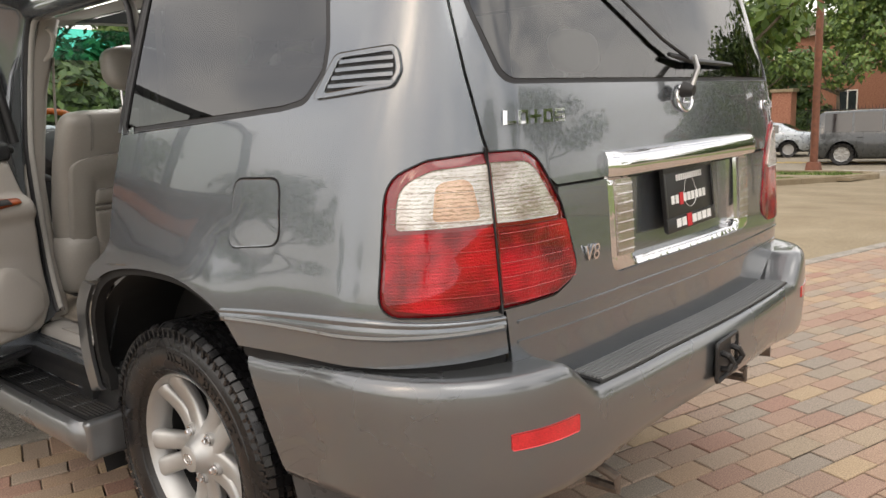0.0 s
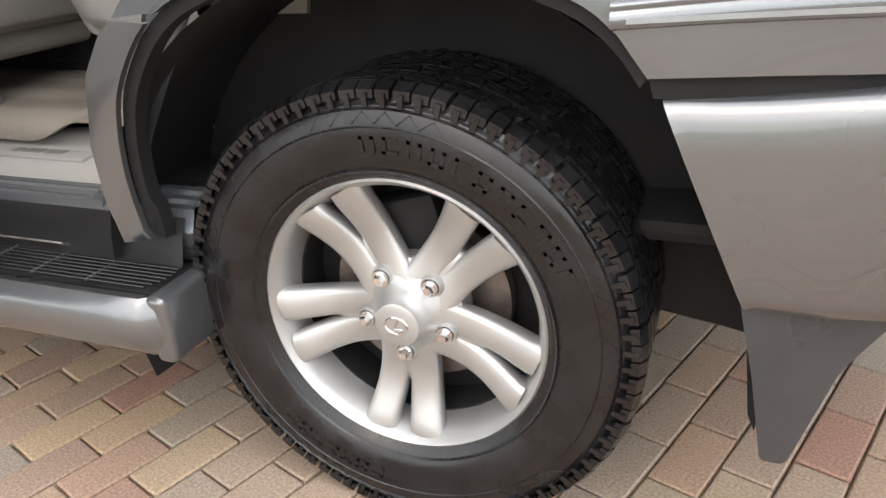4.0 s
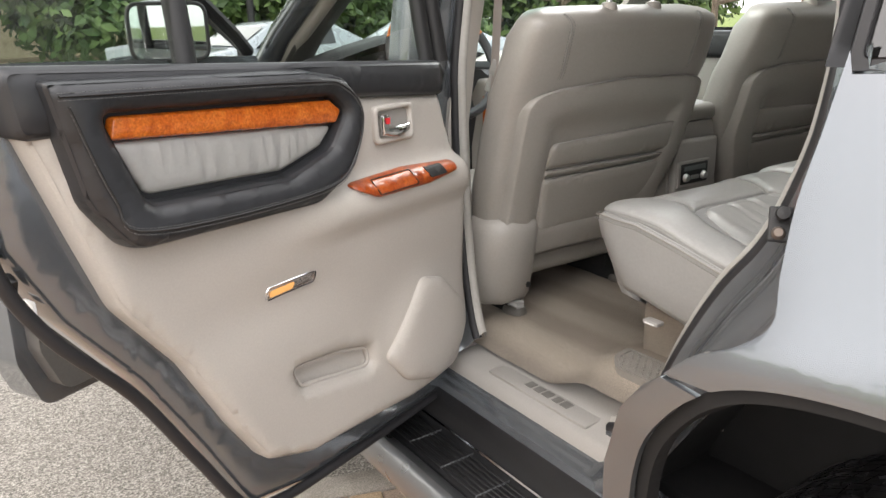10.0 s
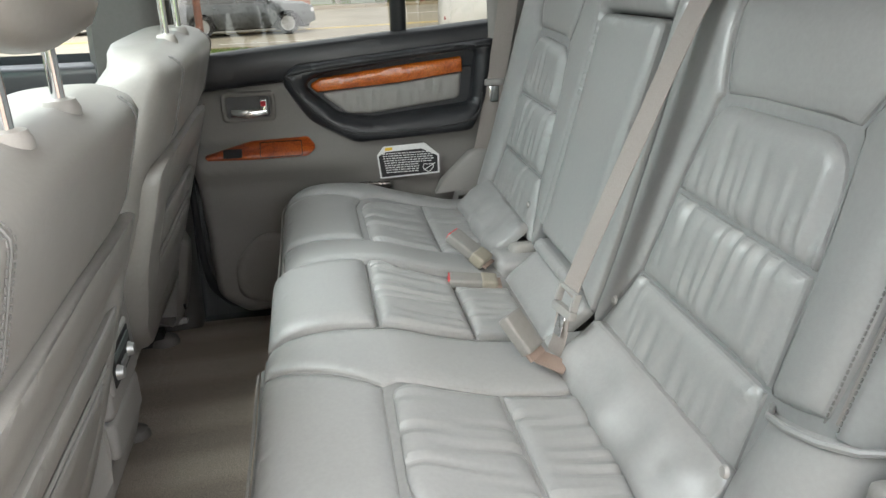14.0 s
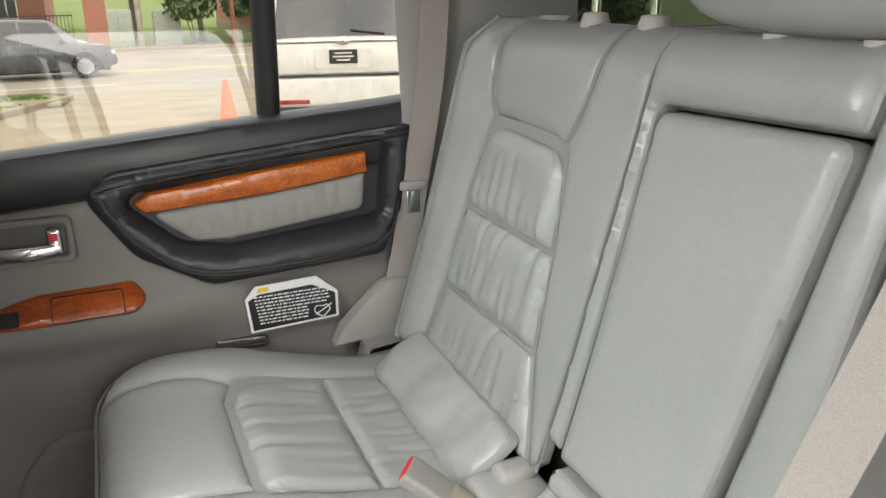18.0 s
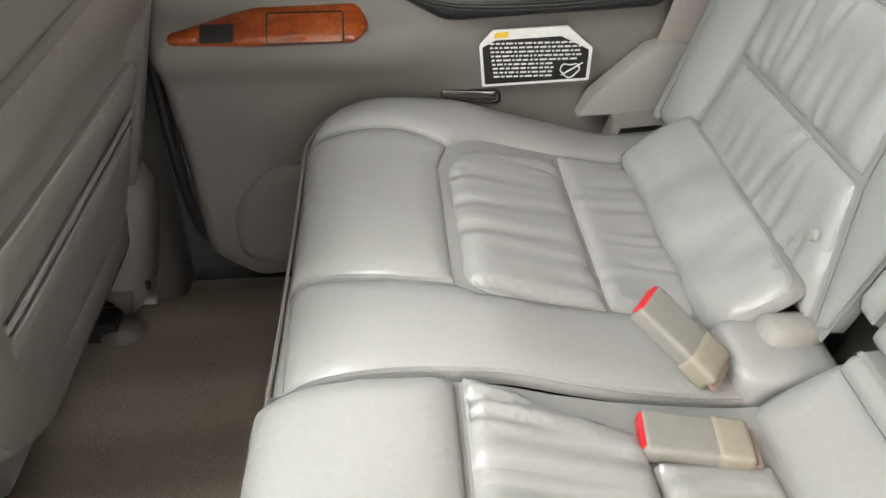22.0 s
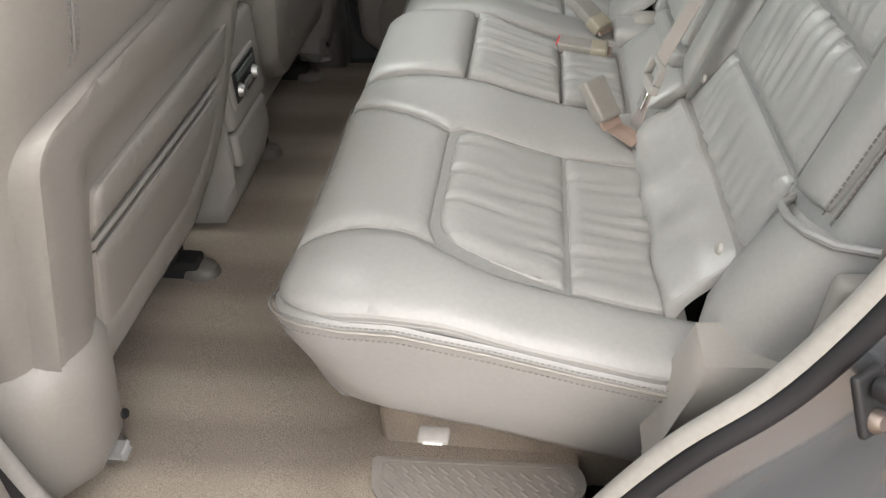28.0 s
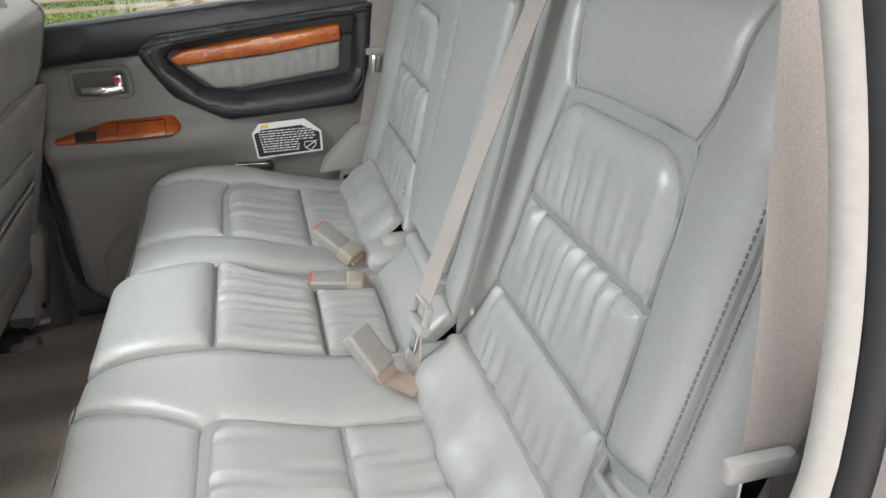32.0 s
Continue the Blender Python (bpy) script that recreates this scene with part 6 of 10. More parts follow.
# ---- front seats ----
def front_seat(cx, label):
    t = thing("driver_seat" if cx < 0 else "passenger_seat", label, "seat", (cx, 1.35, 0.64), "front seats")
    bk = subthing("backrest", t)
    HW = spl([0.78, 0.90, 1.05, 1.24, 1.34, 1.385, 1.405, 1.412], [0.285, 0.315, 0.325, 0.320, 0.312, 0.300, 0.262, 0.20])
    Y0 = lambda z: 1.066 + (1.09 - z) * 0.30
    sgn = -1 if cx < 0 else 1
    INW = spl([0.78, 0.86, 0.95, 1.05, 1.15, 1.42], [0.45, 0.66, 0.85, 0.97, 1.03, 1.03])
    rows = []
    for z in list(np.linspace(0.80, 1.35, 14)) + [1.37, 1.385, 1.397, 1.405, 1.410, 1.412]:
        w = HW(z)
        y = Y0(z) + 0.05 * max(0.0, (z - 1.37) / 0.042) ** 2 - 0.012 * sm(1.235, 1.275, z) * sm(1.41, 1.36, z)
        th = 0.15 - 0.07 * max(0.0, (z - 1.36) / 0.052)
        row = []
        for k in range(36):
            a = 2 * math.pi * k / 36
            ca, sa = math.cos(a), math.sin(a)
            px = w * math.copysign(abs(ca) ** 0.42, ca) * (1.0 if ca * sgn > 0 else INW(z))
            py = y + th / 2 + (th / 2) * math.copysign(abs(sa) ** 0.55, sa)
            row.append((cx + px, py, z))
        rows.append(row)
    part("padding", loft(rows, closed_v=True, caps=True), LEATHER_DARK, bk, smooth=80)

    def f(u, z, h):
        e = min(1.0, abs(u) / 0.315)
        return Vector((cx + u, Y0(z) + 0.018 * e ** 6 + 0.045 * max(0.0, (z - 1.365) / 0.045) ** 2 - h, z + h * 0.3))
    # hard lower shell with a raised rim, upper padded panel
    dip = lambda u, z, d: 0.012 + 0.010 * min(1, d / 0.006) - 0.016 * sm(0.06, 0.11, d) * sm(1.22, 1.10, z) - 0.012 * sm(0.05, 0.10, d) * sm(1.10, 1.2, z)
    loop = rpoly([(-sgn * u, z, r) for u, z, r in ((-0.288, 0.80, 0.02), (-0.296, 1.215, 0.06), (-0.20, 1.232, 0.08), (0.0, 1.244, 0.1), (0.20, 1.240, 0.08), (0.306, 1.225, 0.05), (0.298, 1.03, 0.15), (0.235, 0.88, 0.15), (0.13, 0.80, 0.06))], 0.02)
    bm, _ = patch([loop], f, 0.018, h=dip, rim=(0.004, 0.006), thick=0.05)
    part("back_shell", bm, LEATHER_DARK, bk, "moulded grey seat back shell", smooth=80)
    def on_pad(u, z, h):
        w = HW(z)
        c = min(1.0, abs(u) / w) ** (1 / 0.42)
        th = 0.15 - 0.07 * max(0.0, (z - 1.36) / 0.052)
        y = Y0(z) + 0.05 * max(0.0, (z - 1.37) / 0.042) ** 2 - 0.012 * sm(1.235, 1.275, z) * sm(1.41, 1.36, z)
        return Vector((cx + u, y + th / 2 - th / 2 * math.sqrt(max(0.0, 1 - c * c)) ** 0.55 - h, z + h * 0.4))
    for u in (-0.215, 0.215):
        line = [(u, z) for z in np.linspace(1.252, 1.372, 14)] + [(u * 1.01, 1.381), (u * 1.02, 1.389), (u * 1.03, 1.395)]
        for o in (-0.006, 0.006):
            stitches("stitching", [on_pad(a + o, z, 0.0012) for a, z in line], THREAD, bk, 0.0070, 0.0009)
        part("seam", tube([on_pad(a, z, 0.0002) for a, z in line], 0.0016, 5), THREAD, bk)
    pk = rpoly([(-0.185, 0.862, 0.03), (-0.205, 1.03, 0.3), (-0.198, 1.10, 0.022), (0.235, 1.118, 0.01), (0.240, 1.02, 0.1), (0.175, 0.90, 0.1), (0.08, 0.862, 0.05)] if cx < 0 else [(0.185, 0.862, 0.03), (0.205, 1.03, 0.3), (0.198, 1.10, 0.022), (-0.235, 1.118, 0.01), (-0.240, 1.02, 0.1), (-0.175, 0.90, 0.1), (-0.08, 0.862, 0.05)], 0.018)
    for lo, hi in ((0.0, 1.012), (1.015, 1.034), (1.037, 2.0)):
        pk_ = []
        inside = [(u, min(max(z, lo + 0.0 if lo else z), hi)) for u, z in pk]
        padded("seat_pocket", resample([p for i, p in enumerate(inside) if i == 0 or (Vector(p) - Vector(inside[i - 1])).length > 1e-4], 0.018), lambda u, z, h: f(u, z, h + 0.010), LEATHER_DARK, bk, 0.010, 0.012, step=0.02, label="stitched map pocket")
    rows = [[(cx + x, Y0(0.80) + 0.02, 0.80), (cx + x, Y0(0.8) + 0.03, 0.775), (cx + x, Y0(0.8) + 0.06, 0.755), (cx + x, Y0(0.8) + 0.14, 0.75)] for x in np.linspace(-0.25, 0.25, 6)]
    part("rear_roll", tube([(cx - 0.2 + 0.04 * sgn, 1.215, 0.762), (cx + 0.2 + 0.04 * sgn, 1.215, 0.762)], 0.036, 16), LEATHER_DARK, bk)
    headrest(bk, cx + (0.012 if cx < 0 else 0.0), 1.018, 1.475, 0.28, 0.185, 0.11, posts=0.062, drop=0.08, mat=LEATHER_DARK)
    cu = subthing("cushion", t)
    part("cushion_pad", box((cx - 0.27, 1.17, 0.78), (cx + 0.27, 1.68, 0.93), 0.05, 4), LEATHER_DARK, cu, smooth=60)
    # rounded hinge cover outboard
    so = -1 if cx < 0 else 1
    rows = []
    for z, y0, y1, b in ((0.690, 1.145, 1.30, 0.0), (0.705, 1.134, 1.32, 0.012), (0.76, 1.122, 1.33, 0.020), (0.83, 1.108, 1.33, 0.022), (0.885, 1.100, 1.33, 0.018), (0.915, 1.108, 1.32, 0.006), (0.925, 1.13, 1.30, -0.02)):
        x0 = cx + so * 0.185
        rows.append([(x0, y0 + 0.012, z), (x0 + so * 0.02, y0, z), (x0 + so * 0.09, y0 - b * 0.3, z), (x0 + so * 0.125 + so * b, y0 + 0.03, z), (x0 + so * 0.135 + so * b, y0 + 0.08, z), (x0 + so * 0.13, y1, z)])
    part("hinge_cover", loft(rows, caps=True), LEATHER_DARK, t, "moulded grey hinge cover", smooth=80)
    part("cover_screw", lathe([(0.0, 0.002), (0.007, 0.001), (0.008, -0.002)], 14, Matrix.Translation((cx + so * 0.205, 1.122, 0.735)) @ pose(0, 0, 0, 80, 0, 0)), DARK, t)
    part("rail_end", box((cx + so * 0.222, 1.126, 0.678), (cx + so * 0.238, 1.16, 0.691), 0.004), LEATHER, t)
    for x in (-0.2, 0.2):
        part("seat_rail", box((cx + x - 0.02, 1.18, 0.60), (cx + x + 0.02, 1.66, 0.68), 0.006), DARK, t)
        part("rail_foot", lathe([(0.0, 0.026), (0.018, 0.025), (0.029, 0.018), (0.033, 0.006), (0.033, -0.02)], 20, Matrix.Translation((cx + x, 1.185, 0.640)) @ Matrix.Diagonal((0.85, 1.15, 1, 1))), FOOT, t, "rounded plastic rail cover")
        part("seat_riser", box((cx + x - 0.03, 1.22, 0.67), (cx + x + 0.03, 1.6, 0.80), 0.01), DARK, t)
    return t


front_seat(-0.41, "grey leather driver seat with headrest and map pocket")
front_seat(0.415, "grey leather passenger seat with headrest and map pocket")

# ---- cabin shell ----
HEADLINER = material("grey_headliner_cloth", (0.42, 0.40, 0.37), 0.95, vary=0.04, scale=6, fine=500, fine_vary=0.06, bump=0.2, bump_scale=700)
DASHMAT = material("dark_dashboard", (0.03, 0.031, 0.034), 0.55, vary=0.1, bump=0.15, bump_scale=800, kind="leather")
DASHTOP = material("grey_dashboard_top", (0.10, 0.115, 0.115), 0.55, vary=0.1, bump=0.15, bump_scale=800, kind="leather")
# handle cup with its shadow put into the colour
CUP_SHADED = material("shaded_handle_cup", (0.07, 0.07, 0.07), 0.5, vary=0.1, bump=0.1)
# cabin trim darkened to stand for shade
TRIM_SHADED = material("shaded_cabin_trim", (0.075, 0.072, 0.068), 0.6, vary=0.06, bump=0.12, bump_scale=900, bump_dist=0.0004)
cabin = subthing("cabin", car, "car cabin lining")
# carpet with its waves, rising under the bench
def floor_z(x, y):
    z = 0.640 - 0.028 * sm(-0.66, -0.76, x) - 0.028 * sm(0.66, 0.76, x)
    z += 0.045 * sm(0.88, 0.74, y) * sm(-0.9, -0.5, -abs(x) * 0 - 0.5) + 0.0016 * math.sin(y * 46 + 2.0 * math.sin(x * 5)) * sm(0.86, 1.0, y) * 0.5
    z += 0.05 * math.exp(-(x / 0.13) ** 2) * 0.3
    return z
xs, ys = np.linspace(-0.775, 0.775, 60), np.linspace(0.50, 2.0, 80)
# carpeted step under the bench
part("carpet_step", box((-0.592, 0.10, 0.60), (0.592, 0.775, 0.80), 0.03, 3), CARPET, cabin, smooth=60)
part("carpet", loft([[(x, y, floor_z(x, y)) for x in xs] for y in ys]), CARPET, cabin, "taupe cut-pile carpet", smooth=80)
# foot mat with raised treads under the bench
PAD_GREY = material("taupe_pad_rubber", (0.20, 0.185, 0.168), 0.55, vary=0.06, bump=0.1, bump_scale=900, bump_dist=0.0004)
mat_t = thing("foot_pad", "grey ribbed rubber foot pad on the carpet", "mat", (-0.66, 0.64, 0.66))
def mat_pt(u, v, h):
    return Vector((u, v, 0.686 + h))
lp = rpoly([(-0.712, 0.530, 0.04), (-0.712, 0.728, 0.04), (-0.672, 0.772, 0.04), (-0.618, 0.780, 0.01), (-0.608, 0.500, 0.02), (-0.64, 0.487, 0.03)], 0.02)
bm, _ = patch([lp], mat_pt, 0.03, rim=(0.004,), thick=0.06)
part("pad_body", bm, PAD_GREY, mat_t)
bm, _ = patch([[(-0.672 + (u + 0.672) * 0.92, 0.635 + (v - 0.635) * 0.92) for u, v in lp], [(-0.672 + (u + 0.672) * 0.86, 0.635 + (v - 0.635) * 0.89) for u, v in lp]], lambda u, v, h: mat_pt(u, v, h + 0.003), 0.05, rim=(0.001,), thick=0.004)
part("pad_rim", bm, PAD_GREY, mat_t)
for i in range(6):
    for j in range(15):
        u, v = -0.702 + i * 0.0135, 0.506 + j * 0.0182 + (0.009 if i % 2 else 0)
        if u < -0.69 and (v < 0.55 or v > 0.71) or u < -0.675 and (v < 0.525 or v > 0.735) or v > 0.752:
            continue
        part("tread_bar", tube([mat_pt(u - 0.0055, v - 0.007, 0.0008), mat_pt(u + 0.0055, v + 0.007, 0.0008)], 0.0024, 6), PAD_GREY, mat_t)

# door opening, driver's side: rubber seal, pale trim inside it, painted flange outside it
OPEN = [(0.38, 1.70), (0.345, 1.58), (0.318, 1.47), (0.305, 1.36), (0.312, 1.25), (0.340, 1.15), (0.380, 1.06), (0.438, 0.98), (0.486, 0.895), (0.523, 0.815), (0.556, 0.735), (0.598, 0.665), (0.65, 0.620), (0.73, 0.602), (0.85, 0.600), (1.02, 0.606), (1.085, 0.635), (1.125, 0.74), (1.150, 0.90), (1.165, 1.10), (1.165, 1.35), (1.15, 1.55), (1.12, 1.70), (1.05, 1.755), (0.7, 1.765), (0.47, 1.755)]
OP = smoothline(OPEN, 5, closed=True)
_i = max(i for i, p in enumerate(OP) if p[1] < 0.645)
OP = [p for p in OP[_i + 1:] + OP[:_i + 1] if p[1] >= 0.645 or (p[0] < 0.7 and p[1] > 0.612)]
XIN = lambda z: -0.800 + 0.20 * max(0.0, z - 1.28) ** 1.0 * 0.55
CEN = Vector((0.72, 1.15))
def ring_at(off_out, dx):
    out = []
    for y, z in OP:
        d = (Vector((y, z)) - CEN)
        d = d / max(1e-6, d.length)
        out.append((XIN(z) + dx, y + d.x * off_out, z + d.y * off_out))
    return out
part("door_seal", tube(ring_at(0.010, 0.004), 0.0095, 10, flat=1.2), SEAL, body, "black rubber door seal", smooth=80)
rows = [ring_at(-0.002, 0.005), ring_at(-0.011, 0.010), ring_at(-0.012, 0.020), ring_at(-0.003, 0.028), ring_at(0.02, 0.03)]
part("opening_trim", loft(list(zip(*rows))), LEATHER_MID, cabin, "pale trim round the door opening", smooth=80)
rows = [ring_at(0.006, -0.004), ring_at(0.03, -0.008), ring_at(0.055, -0.03), ring_at(0.075, -0.075), ring_at(0.105, -0.088), ring_at(0.150, -0.088)]
bmj = bmesh.new()
cols = [[bmj.verts.new(p) for p in col] for col in zip(*rows)]
nco = len(cols)
for i in range(nco - 1):
    y, z = OP[i]
    if z > 1.45 and y > 0.4 and y < 1.0:
        continue
    a, b = cols[i], cols[(i + 1) % nco]
    for j in range(len(a) - 1):
        yy, zz = a[j].co.y, a[j].co.z
        if zz < 0.50 or (zz > 1.345 and yy < 0.5):
            continue
        bmj.faces.new((a[j], a[j + 1], b[j + 1], b[j]))
bmesh.ops.delete(bmj, geom=[v for v in bmj.verts if not v.link_faces], context='VERTS')
part("door_jamb", bmj, PAINT, body, "grey painted door jamb", smooth=80)
SK = Matrix.Translation((-0.829, 0.330, 1.101)) @ pose(0, 0, 0, 0, -62, 35)
part("striker_plate", box((-0.026, -0.016, -0.003), (0.026, 0.016, 0.005), 0.0045, 3, m=SK), BLACK, body)
part("striker", lathe([(0.0, 0.020), (0.009, 0.019), (0.011, 0.014), (0.009, 0.004)], 18, SK @ Matrix.Translation((0.012, -0.002, 0.004))), BLACK, body, "black door striker stud")
part("striker_bolt", lathe([(0.0, 0.007), (0.006, 0.007), (0.009, 0.004), (0.010, 0.0)], 14, SK @ Matrix.Translation((-0.014, 0.002, 0.005))), DISC, body)
# sill with scuff plate
GREY_DARK2 = material("dark_mark_plastic", (0.13, 0.124, 0.115), 0.5, vary=0.1, bump=0.1)
rows = [[(-0.675, y, 0.616), (-0.70, y, 0.622), (-0.735, y, 0.616), (-0.75, y, 0.602), (-0.83, y, 0.590), (-0.842, y, 0.582), (-0.850, y, 0.560)] for y in np.linspace(0.585, 1.16, 12)]
part("scuff_plate", loft(rows), GREY_TRIM, cabin, "taupe plastic scuff plate", smooth=60)
part("plate_field", box((-0.825, 0.70, 0.590), (-0.762, 1.02, 0.598), 0.004), GREY_TRIM, cabin)
for k, w in enumerate((0.024, 0.020, 0.024, 0.022, 0.022)):
    part("plate_mark", box((-0.806, 0.775 + k * 0.029, 0.5965), (-0.782, 0.775 + k * 0.029 + w, 0.5995), 0.001, 1), GREY_DARK2, cabin, "raised plain mark")
rows = [[(-0.836, y, 0.566), (-0.848, y, 0.562), (-0.852, y, 0.554), (-0.866, y, 0.551), (-0.870, y, 0.543), (-0.884, y, 0.540), (-0.888, y, 0.530), (-0.90, y, 0.50), (-0.89, y, 0.44)] for y in np.linspace(0.40, 2.32, 16)]
part("rocker", loft(rows), PAINT, body, "grey painted sill", smooth=30)
# pillar behind the front door, outside
def pillar(name, pts, w, mat, par, label=""):
    rows = []
    for (x, y, z), (w0, d0) in zip(pts, w):
        rows.append([(x + 0.05, y - w0, z), (x, y - w0, z), (x - 0.012, y - w0 * 0.6, z), (x - 0.012, y + w0 * 0.6, z), (x, y + w0, z), (x + 0.05, y + w0, z)])
    return part(name, loft(rows, closed_v=True, caps=True), mat, par, label, smooth=50)
pillar("centre_pillar", [(-0.85, 1.25, 0.55), (-0.862, 1.245, 0.9), (-0.852, 1.235, 1.28), (-0.80, 1.215, 1.55), (-0.72, 1.18, 1.78)], [(0.055, 0), (0.05, 0), (0.045, 0), (0.04, 0), (0.04, 0)], PAINT, body)
rows = []
for x, y, z in ((-0.775, 1.20, 0.60), (-0.785, 1.225, 0.85), (-0.785, 1.235, 1.15), (-0.765, 1.23, 1.30), (-0.735, 1.215, 1.5), (-0.67, 1.18, 1.76)):
    rows.append([(x - 0.03, y - 0.055, z), (x + 0.03, y - 0.05, z), (x + 0.055, y - 0.02, z), (x + 0.055, y + 0.08, z), (x - 0.03, y + 0.10, z)])
part("pillar_trim", loft(rows, closed_v=True, caps=True), PLASTIC, cabin, "pale pillar trim", smooth=60)
rows = [[(0.745 - 0.012, y - 0.05, z), (0.70, y - 0.035, z), (0.69, y + 0.0, z), (0.69, y + 0.10, z), (0.80, y + 0.14, z), (0.80, y - 0.05, z)] for y, z in ((1.16, 0.60), (1.155, 0.8), (1.145, 1.1), (1.14, 1.3), (1.13, 1.5), (1.10, 1.78))]
# same trim as the near pillar, with shadow put into its colour
part("pillar_trim", loft(rows, closed_v=True, caps=True), TRIM_SHADED, cabin, "pillar trim darkened for shade", smooth=60)
sb = thing("front_seat_belt", "grey front seat belt hanging at the pillar with its tongue", "seat belt", (-0.68, 1.2, 0.7))
belt_strip("webbing", [(-0.655, 1.165, 1.62), (-0.668, 1.175, 1.45), (-0.672, 1.185, 1.29), (-0.676, 1.19, 1.24), (-0.682, 1.215, 1.0), (-0.70, 1.24, 0.70)], 0.040, sb, (0.2, 1, 0))
m = Matrix.Translation((-0.668, 1.175, 1.268)) @ pose(0, 0, 0, 25, 0, 15)
part("tongue", box((-0.006, -0.026, -0.016), (0.006, 0.026, 0.022), 0.005, 2, m=m), PALE, sb, "pale plastic tongue")
part("tongue_plate", box((-0.0015, 0.0, -0.058), (0.0015, 0.022, -0.012), 0.002, m=m), CHROME, sb)
part("lower_pillar_box", box((0.66, 1.14, 0.66), (0.72, 1.22, 0.80), 0.015, 3), GREY_TRIM, cabin)
# right rear corner: wheel-house lining and pillar
for sx in (-1, 1):
    part("rear_pillar_trim", loft([[(sx * (0.735 - k), y + j, z) for k, j in ((0.0, 0.05), (0.012, 0.03), (0.014, -0.30))] for y, z, in (((0.275, 1.06), (0.27, 1.1), (0.23, 1.25), (0.20, 1.36), (0.17, 1.5), (0.12, 1.78)) if sx < 0 else ((0.30, 0.95), (0.285, 1.05), (0.268, 1.25), (0.265, 1.36), (0.272, 1.5), (0.285, 1.78)))]), GREY_TRIM, cabin, smooth=60)
    if sx < 0:
        part("belt_guide", box((-0.735, 0.285, 1.02), (-0.708, 0.330, 1.13), 0.013, 3), GREY_TRIM, cabin)
    else:
        part("corner_trim", loft([[(0.735, 0.462, 0.95), (0.712, 0.462, 0.95), (0.706, 0.425, 0.955), (0.706, 0.30, 0.955)], [(0.735, 0.446, 0.985), (0.712, 0.440, 0.985), (0.706, 0.41, 0.985), (0.706, 0.30, 0.985)], [(0.735, 0.372, 1.055), (0.712, 0.366, 1.055), (0.708, 0.35, 1.052), (0.708, 0.30, 1.05)], [(0.735, 0.350, 1.062), (0.715, 0.345, 1.062), (0.71, 0.33, 1.06), (0.71, 0.30, 1.06)]], caps=True), GREY_TRIM, cabin, "sloping plastic corner trim", smooth=60)
    part("cargo_side", box((sx * 0.77 - 0.02, -0.95, 1.0), (sx * 0.77 + 0.02, 0.16, 1.33), 0.02), GREY_TRIM, cabin)
    part("wheel_house_cover", box((min(sx * 0.45, sx * 0.58), -0.40, 0.62), (max(sx * 0.45, sx * 0.58), 0.20, 0.96), 0.06, 3), GREY_TRIM, cabin)
part("cargo_floor", box((-0.58, -1.0, 0.60), (0.58, 0.25, 0.66), 0.01), CARPET, cabin)
part("tailgate_lining", box((-0.60, -0.985, 0.66), (0.60, -0.95, 1.34), 0.015), GREY_TRIM, cabin)
# folded third-row seats seen over the bench
for cx in (-0.35, 0.35):
    t3 = thing("third_row_seat", "grey leather third-row seat behind the bench", "seat", (cx, -0.4, 0.66), "third row")
    part("backrest_pad", box((cx - 0.25, -0.62, 0.80), (cx + 0.25, -0.48, 1.38), 0.05, 4), LEATHER, t3, smooth=60)
    part("cushion_pad", box((cx - 0.25, -0.50, 0.66), (cx + 0.25, -0.05, 0.86), 0.05, 4), LEATHER, t3, smooth=60)
    headrest(t3, cx, -0.55, 1.45, 0.25, 0.15, 0.1)
# roof
roof_rows = []
for y, w in ((-0.92, 0.62), (-0.85, 0.66), (-0.6, 0.685), (0.3, 0.70), (1.1, 0.69), (1.5, 0.66), (1.62, 0.62)):
    roof_rows.append([(x * w, y, 1.80 + 0.055 * (1 - abs(x) ** 3)) for x in np.linspace(-1.06, 1.06, 17)])
# unseen sunroof, opened to let more sky light down into the cabin
SR = (0.40, 1.02, 1.48)
def roof_sheet(dz, k):
    """Roof with the sunroof's opening left out."""
    bm = bmesh.new()
    xs_ = sorted(set(list(np.linspace(-0.73, 0.73, 17)) + [-SR[0], SR[0]]))
    yy = sorted(set([-0.92, -0.85, -0.6, -0.2, 0.3, 0.55, 0.95, 1.1, 1.3, 1.5, 1.62, SR[1], SR[2]]))
    wid = lambda y: float(np.interp(y, [-0.92, -0.85, -0.6, 0.3, 1.1, 1.5, 1.62], [0.62, 0.66, 0.685, 0.70, 0.69, 0.66, 0.62]))
    grid = [[bm.verts.new((x * k * (wid(y) / 0.70 if abs(x) > SR[0] else 1), y, 1.80 + dz + 0.055 * (1 - (abs(x) / 0.70) ** 3))) for x in xs_] for y in yy]
    for i in range(len(yy) - 1):
        for j in range(len(xs_) - 1):
            if SR[1] - 1e-6 <= yy[i] < SR[2] - 1e-6 and -SR[0] - 1e-6 <= xs_[j] < SR[0] - 1e-6:
                continue
            bm.faces.new((grid[i][j], grid[i][j + 1], grid[i + 1][j + 1], grid[i + 1][j]))
    return bm
part("roof_skin", roof_sheet(0.0, 1.0), PAINT, body, "grey painted roof", smooth=80)
part("headliner", roof_sheet(-0.045, 0.97), HEADLINER, cabin, "grey cloth headliner", smooth=80)
sr_z = lambda x: 1.80 + 0.055 * (1 - (abs(x) / 0.70) ** 3)
ring_sr = rpoly([(-SR[0], SR[1], 0.03), (-SR[0], SR[2], 0.03), (SR[0], SR[2], 0.03), (SR[0], SR[1], 0.03)], 0.08)
